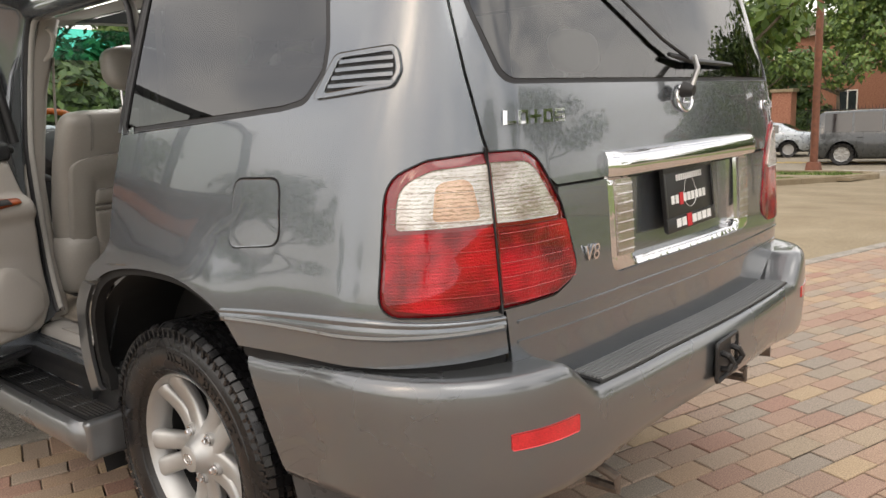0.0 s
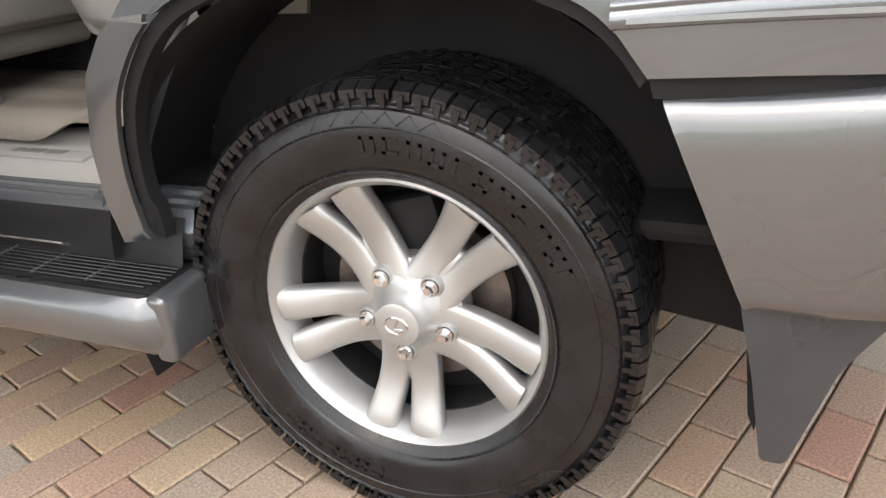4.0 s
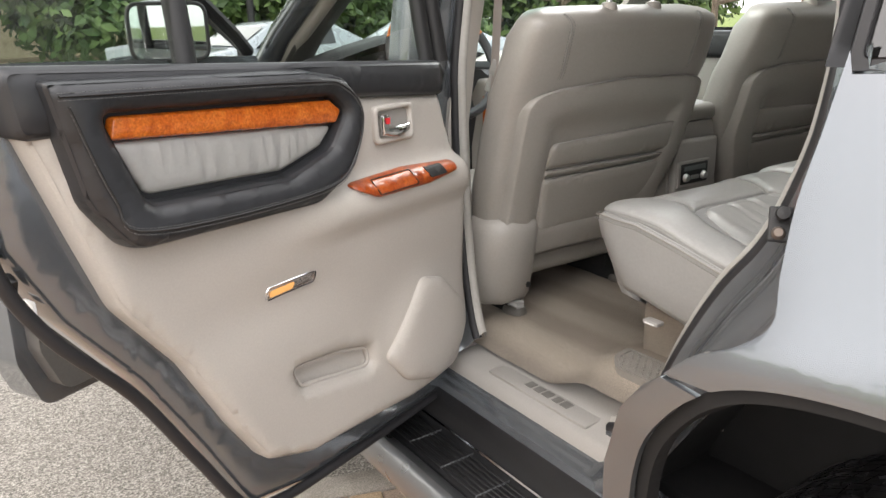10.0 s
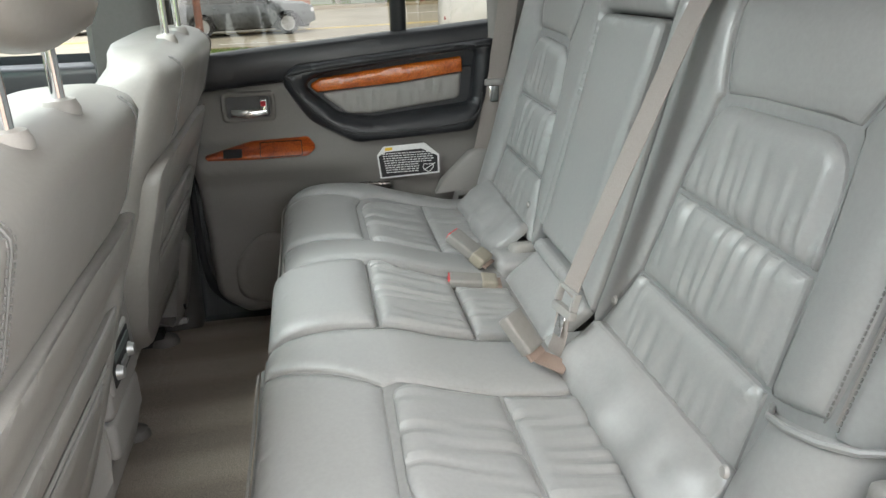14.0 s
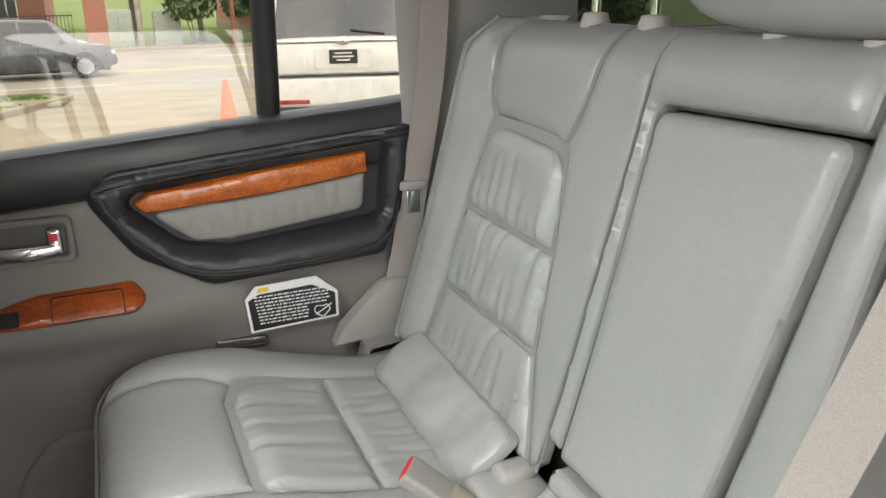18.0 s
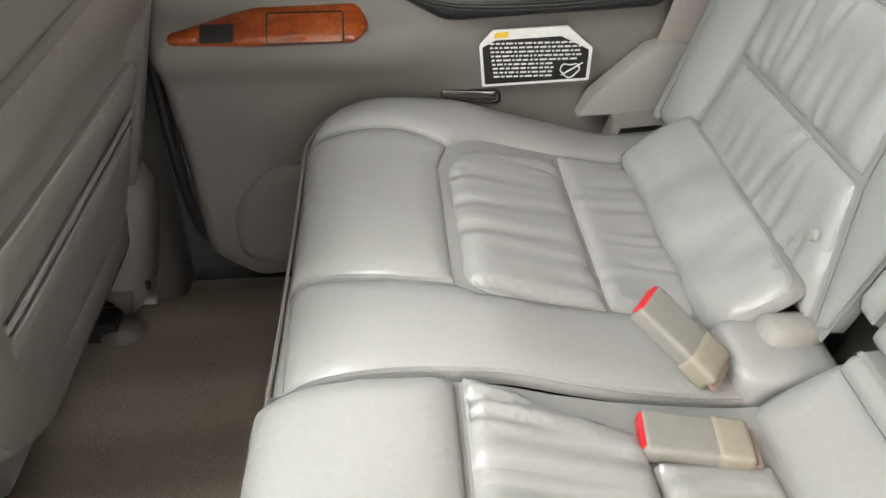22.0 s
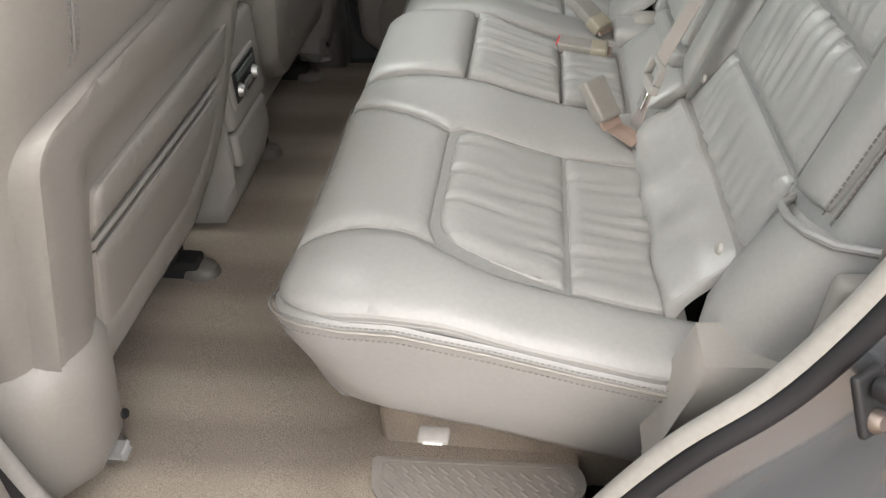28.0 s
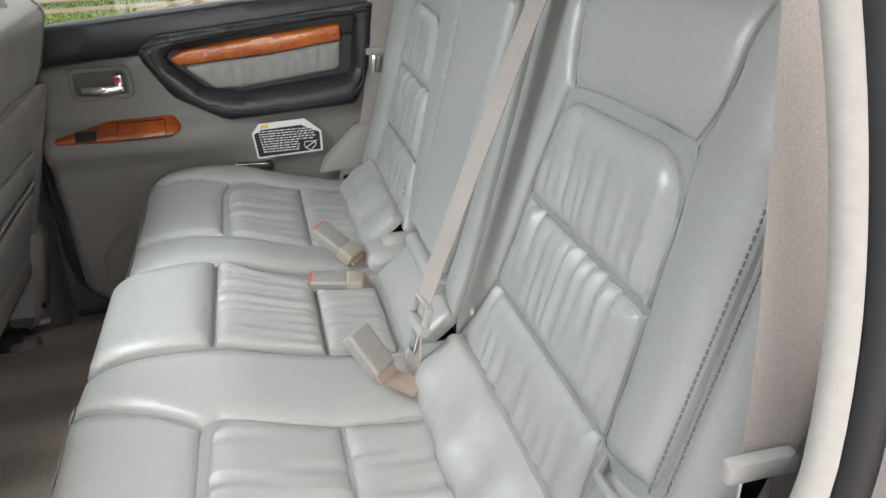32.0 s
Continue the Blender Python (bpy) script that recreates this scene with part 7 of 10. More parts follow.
part("sunroof_frame", loft([[(x * k_, 1.12 + (y - 1.12) * k_, sr_z(x) + dz_) for k_, dz_ in ((1.03, -0.05), (1.03, 0.004), (0.985, 0.002), (0.985, -0.05))] for x, y in ring_sr], closed_u=True, closed_v=True), BLACK, body, "black sunroof frame")
part("sunroof_glass", loft([[(x, y, sr_z(x) - 0.004) for x in np.linspace(-SR[0], SR[0], 9)] for y in (SR[1], 1.12, SR[2])]), CLEAR, body, "clear sunroof glass", smooth=80)
for sx in (-1, 1):
    part("roof_side_rail", tube([(sx * 0.725, -0.9, 1.775), (sx * 0.735, 0.2, 1.785), (sx * 0.725, 1.1, 1.785), (sx * 0.70, 1.5, 1.76), (sx * 0.74, 1.8, 1.60), (sx * 0.80, 2.15, 1.36), (sx * 0.83, 2.32, 1.20)], [0.045, 0.045, 0.045, 0.045, 0.042, 0.042, 0.045], 12), PAINT, body, smooth=80)
    part("front_pillar_trim", tube([(sx * 0.66, 1.5, 1.74), (sx * 0.70, 1.8, 1.57), (sx * 0.76, 2.15, 1.33), (sx * 0.79, 2.30, 1.20)], 0.032, 10), PLASTIC, cabin, smooth=80)
    # the driver's side cover is coloured for shade; the other keeps the pale trim
    part("pillar_cover", loft([[(sx * (x + 0.02), y + 0.02, z), (sx * (x + 0.005), y - 0.03, z), (sx * (x - 0.06), y - 0.045, z), (sx * (x - 0.10), y - 0.01, z), (sx * (x - 0.09), y + 0.03, z)] for x, y, z in ((0.67, 1.5, 1.75), (0.71, 1.8, 1.575), (0.765, 2.12, 1.345), (0.79, 2.27, 1.21), (0.79, 2.29, 1.15))], closed_v=True, caps=True), TRIM_SHADED if sx < 0 else PLASTIC, cabin, smooth=60)
part("grab_handle", tube(smoothline([(-0.69, 1.10, 1.72), (-0.668, 1.11, 1.69), (-0.675, 1.14, 1.63), (-0.70, 1.16, 1.60)], 5), 0.009, 8), PLASTIC, cabin)
# windscreen, its tint band and mirror
ws = [[(x, 2.30 - 0.72 * t - 0.06 * (x / 0.7) ** 2, 1.16 + 0.62 * t) for x in np.linspace(-0.72, 0.72, 13)] for t in np.linspace(0, 1, 7)]
part("windscreen", loft(ws), CLEAR, car, "clear windscreen", smooth=80)
TEAL = glass("teal_tint_band", (0.10, 0.62, 0.50))
part("tint_band", loft([[(p[0] * 0.98, p[1] - 0.004, p[2]) for p in r] for r in ([[(x, 2.30 - 0.72 * t - 0.06 * (x / 0.7) ** 2, 1.16 + 0.62 * t) for x in np.linspace(-0.72, 0.72, 13)] for t in (0.80, 0.9, 1.0)])]), TEAL, car, "teal sun band of the windscreen", smooth=80)
part("inner_mirror", box((-0.12, 1.66, 1.60), (0.12, 1.69, 1.67), 0.02, 3), BLACK, car)
# dashboard
dash = thing("dashboard", "dark dashboard with orange wood trim and vents", "dashboard", (0, 2.0, 0.62))
rows = []
for x in np.linspace(-0.80, 0.80, 41):
    hood = float(np.interp(x, [-0.80, -0.72, -0.62, -0.52, -0.42, -0.32, -0.24, -0.17, -0.10], [0.065, 0.092, 0.120, 0.142, 0.150, 0.145, 0.120, 0.06, 0.0]))
    cave = float(np.interp(x, [-0.64, -0.60, -0.22, -0.18], [0.0, 1.0, 1.0, 0.0]))
    rows.append([(x, 2.30, 1.17), (x, 2.16, 1.20 + 0.3 * hood), (x, 2.04, 1.205 + 0.95 * hood), (x, 1.965, 1.19 + hood), (x, 1.945, 1.178 + hood), (x, 1.95 + 0.06 * cave, 1.165 + hood * 0.88), (x, 1.955 + 0.075 * cave, 1.15 + 0.3 * hood), (x, 1.985 + 0.02 * cave, 1.12), (x, 1.96, 1.04), (x, 2.00, 0.90), (x, 2.08, 0.80)])
part("dash_body", loft(rows), DASHMAT, dash, smooth=50)
part("dash_top", loft([[(x, y, z + 0.006) for y, z in ((2.28, 1.172), (2.16, 1.202), (2.05, 1.205))] for x in np.linspace(-0.10, 0.79, 10)]), DASHTOP, dash)
part("radio_console", box((-0.155, 1.90, 0.80), (0.155, 2.0, 1.18), 0.02, 3, m=Matrix.Identity(4)), GREY_TRIM, dash)
for lo, hi in (((-0.168, 1.885, 1.095), (0.168, 1.905, 1.125)), ((-0.168, 1.885, 0.78), (-0.140, 1.905, 1.10)), ((0.140, 1.885, 0.78), (0.168, 1.905, 1.10)), ((-0.14, 1.885, 0.95), (0.14, 1.902, 0.975)), ((-0.14, 1.885, 0.78), (0.14, 1.902, 0.80))):
    part("wood_trim", box(lo, hi, 0.006, 2), WOOD, dash, "orange burl wood trim")
part("screen", box((-0.13, 1.893, 1.13), (0.13, 1.905, 1.205), 0.006), BLACK, dash, "dark display screen")
part("radio", box((-0.135, 1.892, 0.985), (0.135, 1.903, 1.085), 0.005), DASHTOP, dash)
for x in (-0.11, 0.11):
    part("knob", lathe([(0.0, 0.02), (0.013, 0.018), (0.015, 0.0)], 16, Matrix.Translation((x, 1.893, 1.045)) @ pose(0, 0, 0, 90, 0, 0)), ALLOY, dash)
for k in range(6):
    part("button", box((-0.08 + k * 0.027, 1.888, 1.03), (-0.06 + k * 0.027, 1.894, 1.042), 0.002, 1), ALLOY, dash)
for x0, w, z in ((-0.735, 0.085, 1.182), (0.20, 0.11, 1.10), (0.62, 0.11, 1.10)):
    part("vent_frame", box((x0, 1.925, z), (x0 + w, 1.965, z + 0.08), 0.010, 2), BLACK, dash)
    for k in range(5):
        part("vent_slat", box((x0 + 0.008, 1.918, z + 0.009 + k * 0.0135), (x0 + w - 0.008, 1.928, z + 0.015 + k * 0.0135), 0.001, 1), DASHTOP, dash)
for x, r in ((-0.50, 0.045), (-0.40, 0.055), (-0.30, 0.045)):
    part("gauge", lathe([(0.0, 0.004), (r * 0.9, 0.004), (r, 0.008), (r * 1.05, 0.0)], 24, Matrix.Translation((x, 2.012, 1.235)) @ pose(0, 0, 0, 80, 0, 0)), BLACK, dash)
part("stalk", tube([(-0.44, 1.86, 1.20), (-0.55, 1.82, 1.225), (-0.58, 1.815, 1.24)], [0.006, 0.007, 0.011], 8), BLACK_TRIM, dash)
for k in range(8):
    part("defrost_slot", box((0.32 + 0.05 * k * 0.6, 2.185, 1.204), (0.335 + 0.05 * k * 0.6, 2.235, 1.2085), 0.001, 1), BLACK, dash)
part("wood_strip", box((0.17, 1.93, 1.07), (0.78, 1.95, 1.10), 0.006), WOOD, dash)
# steering wheel, half wood
stw = thing("steering_wheel", "leather steering wheel with orange wood upper rim", "steering wheel", (-0.41, 1.78, 1.20))
sm_m = Matrix.Translation((-0.41, 1.785, 1.262)) @ pose(0, 0, 0, 62, 0, 0)
top_pts = [sm_m @ Vector((0.19 * math.cos(a), 0.19 * math.sin(a), 0)) for a in np.linspace(0.45, math.pi - 0.45, 20)]
low_pts = [sm_m @ Vector((0.19 * math.cos(a), 0.19 * math.sin(a), 0)) for a in np.linspace(math.pi - 0.45, 2 * math.pi + 0.45, 34)]
part("wood_rim", tube(top_pts, 0.0155, 10), WOOD, stw, "orange wood rim")
part("leather_rim", tube(low_pts, 0.0155, 10), BLACK_TRIM, stw)
part("boss", lathe([(0.0, 0.045), (0.06, 0.042), (0.095, 0.028), (0.106, 0.0), (0.07, -0.04)], 24, sm_m @ Matrix.Translation((0, -0.01, -0.03))), BLACK_TRIM, stw)
for a in (-0.15, math.pi + 0.15, -math.pi / 2):
    part("spoke", tube([sm_m @ Vector((0.05 * math.cos(a), 0.05 * math.sin(a), -0.02)), sm_m @ Vector((0.185 * math.cos(a), 0.185 * math.sin(a), 0))], 0.018, 8, flat=0.5), BLACK_TRIM, stw)
part("column", tube([sm_m @ Vector((0, 0, -0.04)), (-0.41, 2.05, 1.12)], 0.05, 12), DASHMAT, stw)
# centre console
con = thing("centre_console", "grey centre console with rear vent panel", "console", (0.02, 1.4, 0.64))
rows = []
for y, z0, z1, w in ((1.137, 0.78, 1.055, 0.088), (1.126, 0.775, 1.075, 0.104), (1.130, 0.72, 1.09, 0.110), (1.165, 0.66, 1.098, 0.112), (1.45, 0.64, 1.10, 0.112), (1.55, 0.64, 1.05, 0.10), (1.60, 0.64, 0.98, 0.10), (1.90, 0.64, 0.96, 0.12)):
    rows.append([(0.012 - w * 0.82, y + 0.012, z0), (0.012 - w, y, z0 + 0.05), (0.012 - w, y, z1 - 0.04), (0.012 - w * 0.82, y, z1), (0.012 + w * 0.82, y, z1), (0.012 + w, y, z1 - 0.04), (0.012 + w, y, z0 + 0.05), (0.012 + w * 0.82, y + 0.012, z0)])
part("console_body", loft(rows, closed_v=True, caps=True), GREY_TRIM, con, smooth=50)
part("lid", box((-0.105, 1.12, 1.093), (0.13, 1.50, 1.140), 0.02, 3), LEATHER_DARK, con, "padded leather lid")
part("back_panel", box((-0.085, 1.112, 0.868), (0.105, 1.14, 1.045), 0.016, 3), GREY_TRIM, con, "moulded grey rear panel")
part("lower_panel", box((-0.080, 1.116, 0.792), (0.100, 1.14, 0.862), 0.012, 3), GREY_TRIM, con)
part("panel_frame", box((-0.075, 1.107, 0.908), (0.065, 1.118, 0.985), 0.010, 3), GREY_TRIM, con)
part("vent_panel", box((-0.064, 1.1045, 0.917), (0.054, 1.112, 0.977), 0.004, 2), BLACK, con, "black rear control panel")
for x in (-0.044, 0.034):
    part("knob", lathe([(0.0, 0.011), (0.009, 0.010), (0.012, 0.003), (0.013, 0.0)], 18, Matrix.Translation((x, 1.1045, 0.937)) @ pose(0, 0, 0, 90, 0, 0)), ALLOY, con, "silver control knob")
part("slider", box((-0.022, 1.100, 0.930), (0.012, 1.105, 0.942), 0.002), ALLOY, con)
part("display", box((-0.052, 1.1025, 0.956), (0.042, 1.105, 0.970), 0.002), DASHTOP, con)


# ---- rear doors ----
def door(T, name, label, S):
    """A rear door: T(y, z, depth) lays it; depth grows towards the cabin. S holds its outlines."""
    d = subthing(name, car, label)
    flat = lambda h0: (lambda y, z, h: T(y, z, h0 + h))

    def dep(y, z):
        e = 0.030 * sm(1.00, 1.06, z) * sm(1.12, 1.085, z) * sm(0.55, 0.80, y)
        e += 0.022 * math.exp(-((z - 1.0) / 0.12) ** 2) * sm(0.4, 0.75, y)
        e += 0.020 * math.exp(-(((y - 1.03) / 0.13) ** 2 + ((z - 0.73) / 0.13) ** 2) ** 2)
        e -= 0.016 * math.exp(-(((y - 0.62) / 0.16) ** 2 + ((z - 0.93) / 0.07) ** 2))
        return e
    trim = lambda y, z, h: T(y, z, dep(y, z) + h)
    bm, _ = patch([S["panel"]] + ([S["pocket"]] if "pocket" in S else []), trim, 0.016, h=lambda u, v, dd: -0.018 * (1 - min(1, dd / 0.02)) ** 2, rim=(0.004, 0.008), thick=0.06)
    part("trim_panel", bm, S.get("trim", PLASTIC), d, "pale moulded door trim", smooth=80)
    bm, _ = patch([S["top"]], flat(0.012), 0.03, h=lambda u, v, dd: -0.012 * (1 - min(1, dd / 0.02)) ** 2, rim=(0.004, 0.008), thick=0.05)
    part("top_roll", bm, BLACK_TRIM, d, "charcoal top roll", smooth=80)
    # charcoal armrest ring round wood and pleats
    ringh = lambda u, v, dd: 0.034 * math.sqrt(max(0.0, 1 - (1 - min(1, dd / 0.024)) ** 2)) + 0.012 * sm(1.18, 1.10, v)
    bm, _ = patch([S["ring"], S["hole"]], flat(0.006), 0.016, h=ringh, rim=(0.003, 0.006), thick=0.02)
    part("armrest_ring", bm, BLACK_TRIM, d, "charcoal padded armrest surround", smooth=80)
    part("seam", tube([T(y, z, 0.042 + 0.012 * sm(1.18, 1.10, z)) for y, z in S["ring_line"]], 0.0022, 5), BLACK, d)
    stitches("stitching", [T(y, z + 0.004, 0.0425 + 0.012 * sm(1.18, 1.10, z)) for y, z in S["ring_line"]], THREAD_DARK, d, 0.006, 0.0007)
    stitches("stitching", [T(y, z - 0.005, 0.0425 + 0.012 * sm(1.18, 1.10, z)) for y, z in S["ring_line"]], THREAD_DARK, d, 0.006, 0.0007)
    bm, _ = patch([S["hole"]], flat(0.004), 0.03, rim=(), thick=0.0)
    part("recess", bm, BLACK_TRIM, d)
    bm, _ = patch([S["wood"]], flat(0.016), 0.02, h=lambda u, v, dd: 0.008 * math.sqrt(max(0, 1 - (1 - min(1, dd / 0.014)) ** 2)), rim=(0.003, 0.004), thick=0.02)
    part("wood_strip", bm, WOOD, d, "orange burl wood strip", smooth=80)
    y0, y1 = min(p[0] for p in S["pleat"]), max(p[0] for p in S["pleat"])
    fo = folds(71, 20, y0 + 0.04, y1 - 0.04, 1.16, 1.26, 0.0042, 0.0065)
    bm, _ = patch([S["pleat"]], flat(0.008), 0.010, h=lambda u, v, dd: 0.008 * math.sqrt(max(0, 1 - (1 - min(1, dd / 0.02)) ** 2)) + fo(u, v) * min(1, dd / 0.01), rim=(0.004,), thick=0.012)
    # the far door's pleats get the darker stock, as if in shade
    part("pleated_panel", bm, LEATHER if S.get("pale") else GREY_TRIM, d, "gathered grey leather panel", smooth=80)
    # inner handle
    (hy0, hz0), (hy1, hz1) = S["handle"]
    hl = rpoly([(hy0, hz0, 0.014), (hy0, hz1, 0.014), (hy1, hz1, 0.014), (hy1, hz0, 0.014)], 0.012)
    cy, cz = (hy0 + hy1) / 2, (hz0 + hz1) / 2
    hi_ = [(cy + (y - cy) * 0.80, cz + (z - cz) * 0.68) for y, z in hl]
    rows = [[trim(cy + (y - cy) * ky, cz + (z - cz) * kz, h) for ky, kz, h in ((1.0, 1.0, -0.004), (1.0, 1.0, 0.006), (0.985, 0.97, 0.0095), (0.92, 0.87, 0.0115), (0.85, 0.76, 0.010), (0.82, 0.71, 0.006), (0.80, 0.68, -0.002))] for y, z in hl]
    part("handle_bezel", loft(rows, closed_u=True), S.get("trim", PLASTIC), d, smooth=80)
    bm, _ = patch([hi_], lambda y, z, h: trim(y, z, 0.0015 + h), 0.03, rim=(), thick=0.0)
    # the far door's cup is coloured dark in place of its shadow
    part("handle_cup", bm, GREY_TRIM if S.get("pale") else CUP_SHADED, d)
    rows = []
    for k in range(9):
        q = k / 8
        y = hy0 + 0.022 + (hy1 - hy0 - 0.046) * q
        w = 0.0085 + 0.003 * math.sin(q * math.pi)
        zc = cz - 0.011 - 0.004 * math.sin(q * math.pi)
        rows.append([trim(y, zc + w * math.sin(a), 0.013 + 0.005 * math.sin(q * math.pi) + 0.005 * math.cos(a)) for a in np.linspace(0, 2 * math.pi, 11)[:-1]])
    part("pull", loft(rows, closed_v=True, caps=True), CHROME, d, "chrome door pull", smooth=60)
    bm, _ = patch([rpoly([(hy0 + 0.017, cz - 0.021, 0.005), (hy0 + 0.017, cz + 0.020, 0.006), (hy0 + 0.038, cz + 0.020, 0.006), (hy0 + 0.038, cz - 0.021, 0.005)], 0.01)], lambda y, z, h: trim(y, z, 0.012 + h), 0.02, h=lambda u, v, dd: 0.007 * min(1, dd / 0.005), rim=(0.0025, 0.0025), thick=0.012)
    knob = part("lock_knob", bm, CHROME, d, "chrome lock lever", smooth=60)
    bm, _ = patch([rpoly([(hy0 + 0.022, cz + 0.002, 0.002), (hy0 + 0.022, cz + 0.014, 0.002), (hy0 + 0.034, cz + 0.014, 0.002), (hy0 + 0.034, cz + 0.002, 0.002)], 0.01)], lambda y, z, h: trim(y, z, 0.0198 + h), 0.02, rim=(), thick=0.001)
    part("lock_mark", bm, RED, knob, "red lock mark")
    # wood plate with window switch and ashtray
    bm, _ = patch([S["switch"]], lambda y, z, h: trim(y, z, 0.006 + h), 0.02, h=lambda u, v, dd: 0.005 * math.sqrt(max(0, 1 - (1 - min(1, dd / 0.01)) ** 2)), rim=(0.003,), thick=0.012)
    part("switch_plate", bm, WOOD_RED, d, "red-brown wood switch plate", smooth=80)
    for nm, lo, hi, mt, hh in (("ashtray_lid", S["ash"][0], S["ash"][1], WOOD_RED, 0.012), ("window_switch", S["sw"][0], S["sw"][1], BLACK, 0.0135)):
        lp2 = rpoly([(lo[0], lo[1], 0.003), (lo[0], hi[1], 0.003), (hi[0], hi[1], 0.003), (hi[0], lo[1], 0.003)], 0.02)
        bm, _ = patch([lp2], lambda y, z, h, hh=hh: trim(y, z, hh + h), 0.03, rim=(0.002,), thick=0.004)
        part(nm, bm, mt, d)
    lo, hi = S["ash"]
    part("ash_gap", tube([trim(y, z, 0.0125) for y, z in rpoly([(lo[0] - 0.001, lo[1] - 0.001, 0.004), (lo[0] - 0.001, hi[1] + 0.001, 0.004), (hi[0] + 0.001, hi[1] + 0.001, 0.004), (hi[0] + 0.001, lo[1] - 0.001, 0.004)], 0.02)], 0.0012, 4, closed=True), BLACK, d)
    # lamp, pocket, speaker
    a, b = S["lamp"]
    LAMPG = S["lampmat"]
    bm, _ = patch([rpoly([(a[0], a[1] - 0.010, 0.008), (a[0] + 0.004, a[1] + 0.009, 0.008), (b[0], b[1] + 0.010, 0.008), (b[0] - 0.004, b[1] - 0.008, 0.008)], 0.012)], lambda y, z, h: trim(y, z, 0.002 + h), 0.02, h=lambda u, v, dd: 0.004 * min(1, dd / 0.006), rim=(0.002,), thick=0.006)
    cl_ = part("courtesy_lamp", bm, LAMP_CLEAR, d, "small courtesy lamp", smooth=80)
    part("lamp_rim", tube([trim(y, z, 0.003) for y, z in rpoly([(a[0] - 0.002, a[1] - 0.012, 0.009), (a[0] + 0.003, a[1] + 0.011, 0.009), (b[0] + 0.002, b[1] + 0.012, 0.009), (b[0] - 0.003, b[1] - 0.010, 0.009)], 0.012)], 0.0016, 5, closed=True), CHROME, cl_)
    if LAMPG is not LAMP_CLEAR:
        mx_ = (a[0] * 0.45 + b[0] * 0.55, a[1] * 0.45 + b[1] * 0.55)
        bm, _ = patch([rpoly([(a[0] + 0.004, a[1] - 0.007, 0.006), (a[0] + 0.007, a[1] + 0.006, 0.006), (mx_[0], mx_[1] + 0.007, 0.004), (mx_[0] - 0.004, mx_[1] - 0.006, 0.004)], 0.012)], lambda y, z, h: trim(y, z, 0.0068 + h), 0.02, rim=(), thick=0.0)
        part("bulb_window", bm, LAMPG, cl_, "amber lit part of the lamp")
    if "pocket" in S:
        bm, _ = patch([S["pocket"]], lambda y, z, h: trim(y, z, -0.022 + h), 0.02, h=lambda u, v, dd: -0.012 * sm(0.70, 0.78, v), rim=(), thick=0.0)
        part("pocket", bm, PLASTIC, d, "shallow door pocket")
        part("pocket_lip", tube([trim(y, z, -0.016) for y, z in S["pocket"]], 0.004, 6, closed=True), PLASTIC, d)
    if "speaker" in S:
        bm, _ = patch([S["speaker"]], lambda y, z, h: trim(y, z, 0.006 + h), 0.02, h=lambda u, v, dd: 0.008 * min(1, dd / 0.010), rim=(0.003,), thick=0.012)
        part("speaker_grille", bm, S.get("trim", PLASTIC), d, "pale speaker cover", smooth=80)
    # shell: inner edge skin, seal and outer skin
    bm, _ = patch([S["shell"]], flat(-0.045), 0.04, rim=(0.01,), h=lambda u, v, dd: -0.012 * (1 - min(1, dd / 0.03)) ** 2, thick=0.10)
    part("door_frame", bm, PAINT, d, "grey painted door frame", smooth=60)
    bm, _ = patch([S["skin"]], flat(-0.150), 0.05, rim=(0.008,), thick=0.02)
    part("outer_skin", bm, PAINT, d, smooth=60)
    part("door_seal", tube([T(y, z, -0.046) for y, z in S["seal"]], 0.0105, 8), SEAL, d, "black door seal", smooth=80)
    # window frame and glass
    for ln in S["frames"]:
        part("window_frame", tube([T(y, z, dd) for y, z, dd in ln], 0.022, 8, flat=0.8), BLACK, d, "black window frame", smooth=80)
    g = S["glass"]
    part("window_glass", loft([[T(y, z0 + (z1 - z0) * t, -0.055 - 0.10 * t * (z1 - z0)) for y, z0, z1 in g] for t in (0, 0.5, 1)]), S["glassmat"], d, "door window glass", smooth=80)
    return d


CH, SH_ = math.cos(radians(-69.6)), math.sin(radians(-69.6))
HX, HY = -0.837, 1.210


def T_left(y, z, h):
    x0, y0 = -0.745 + h - HX, y - HY
    return Vector((HX + CH * x0 - SH_ * y0, HY + SH_ * x0 + CH * y0, z))


def T_right(y, z, h):
    return Vector((0.748 - h, y, z))


ring_l = rpoly([(0.262, 1.335, 0.01), (0.70, 1.318, 0.06), (0.80, 1.30, 0.06), (0.845, 1.235, 0.06), (0.81, 1.14, 0.06), (0.70, 1.090, 0.06), (0.345, 1.098, 0.05), (0.295, 1.17, 0.08)], 0.02)
hole_l = rpoly([(0.335, 1.285, 0.012), (0.755, 1.268, 0.02), (0.790, 1.24, 0.02), (0.745, 1.18, 0.05), (0.64, 1.150, 0.05), (0.385, 1.160, 0.02)], 0.02)
AMBER_GLOW = bpy.data.materials.new("lit_lamp")
AMBER_GLOW.use_nodes = True
_b = AMBER_GLOW.node_tree.nodes["Principled BSDF"]
_b.inputs["Base Color"].default_value = (0.62, 0.36, 0.14, 1)
_b.inputs["Emission Color"].default_value = (1.0, 0.42, 0.08, 1)
_b.inputs["Emission Strength"].default_value = 0.16
_b.inputs["Roughness"].default_value = 0.15
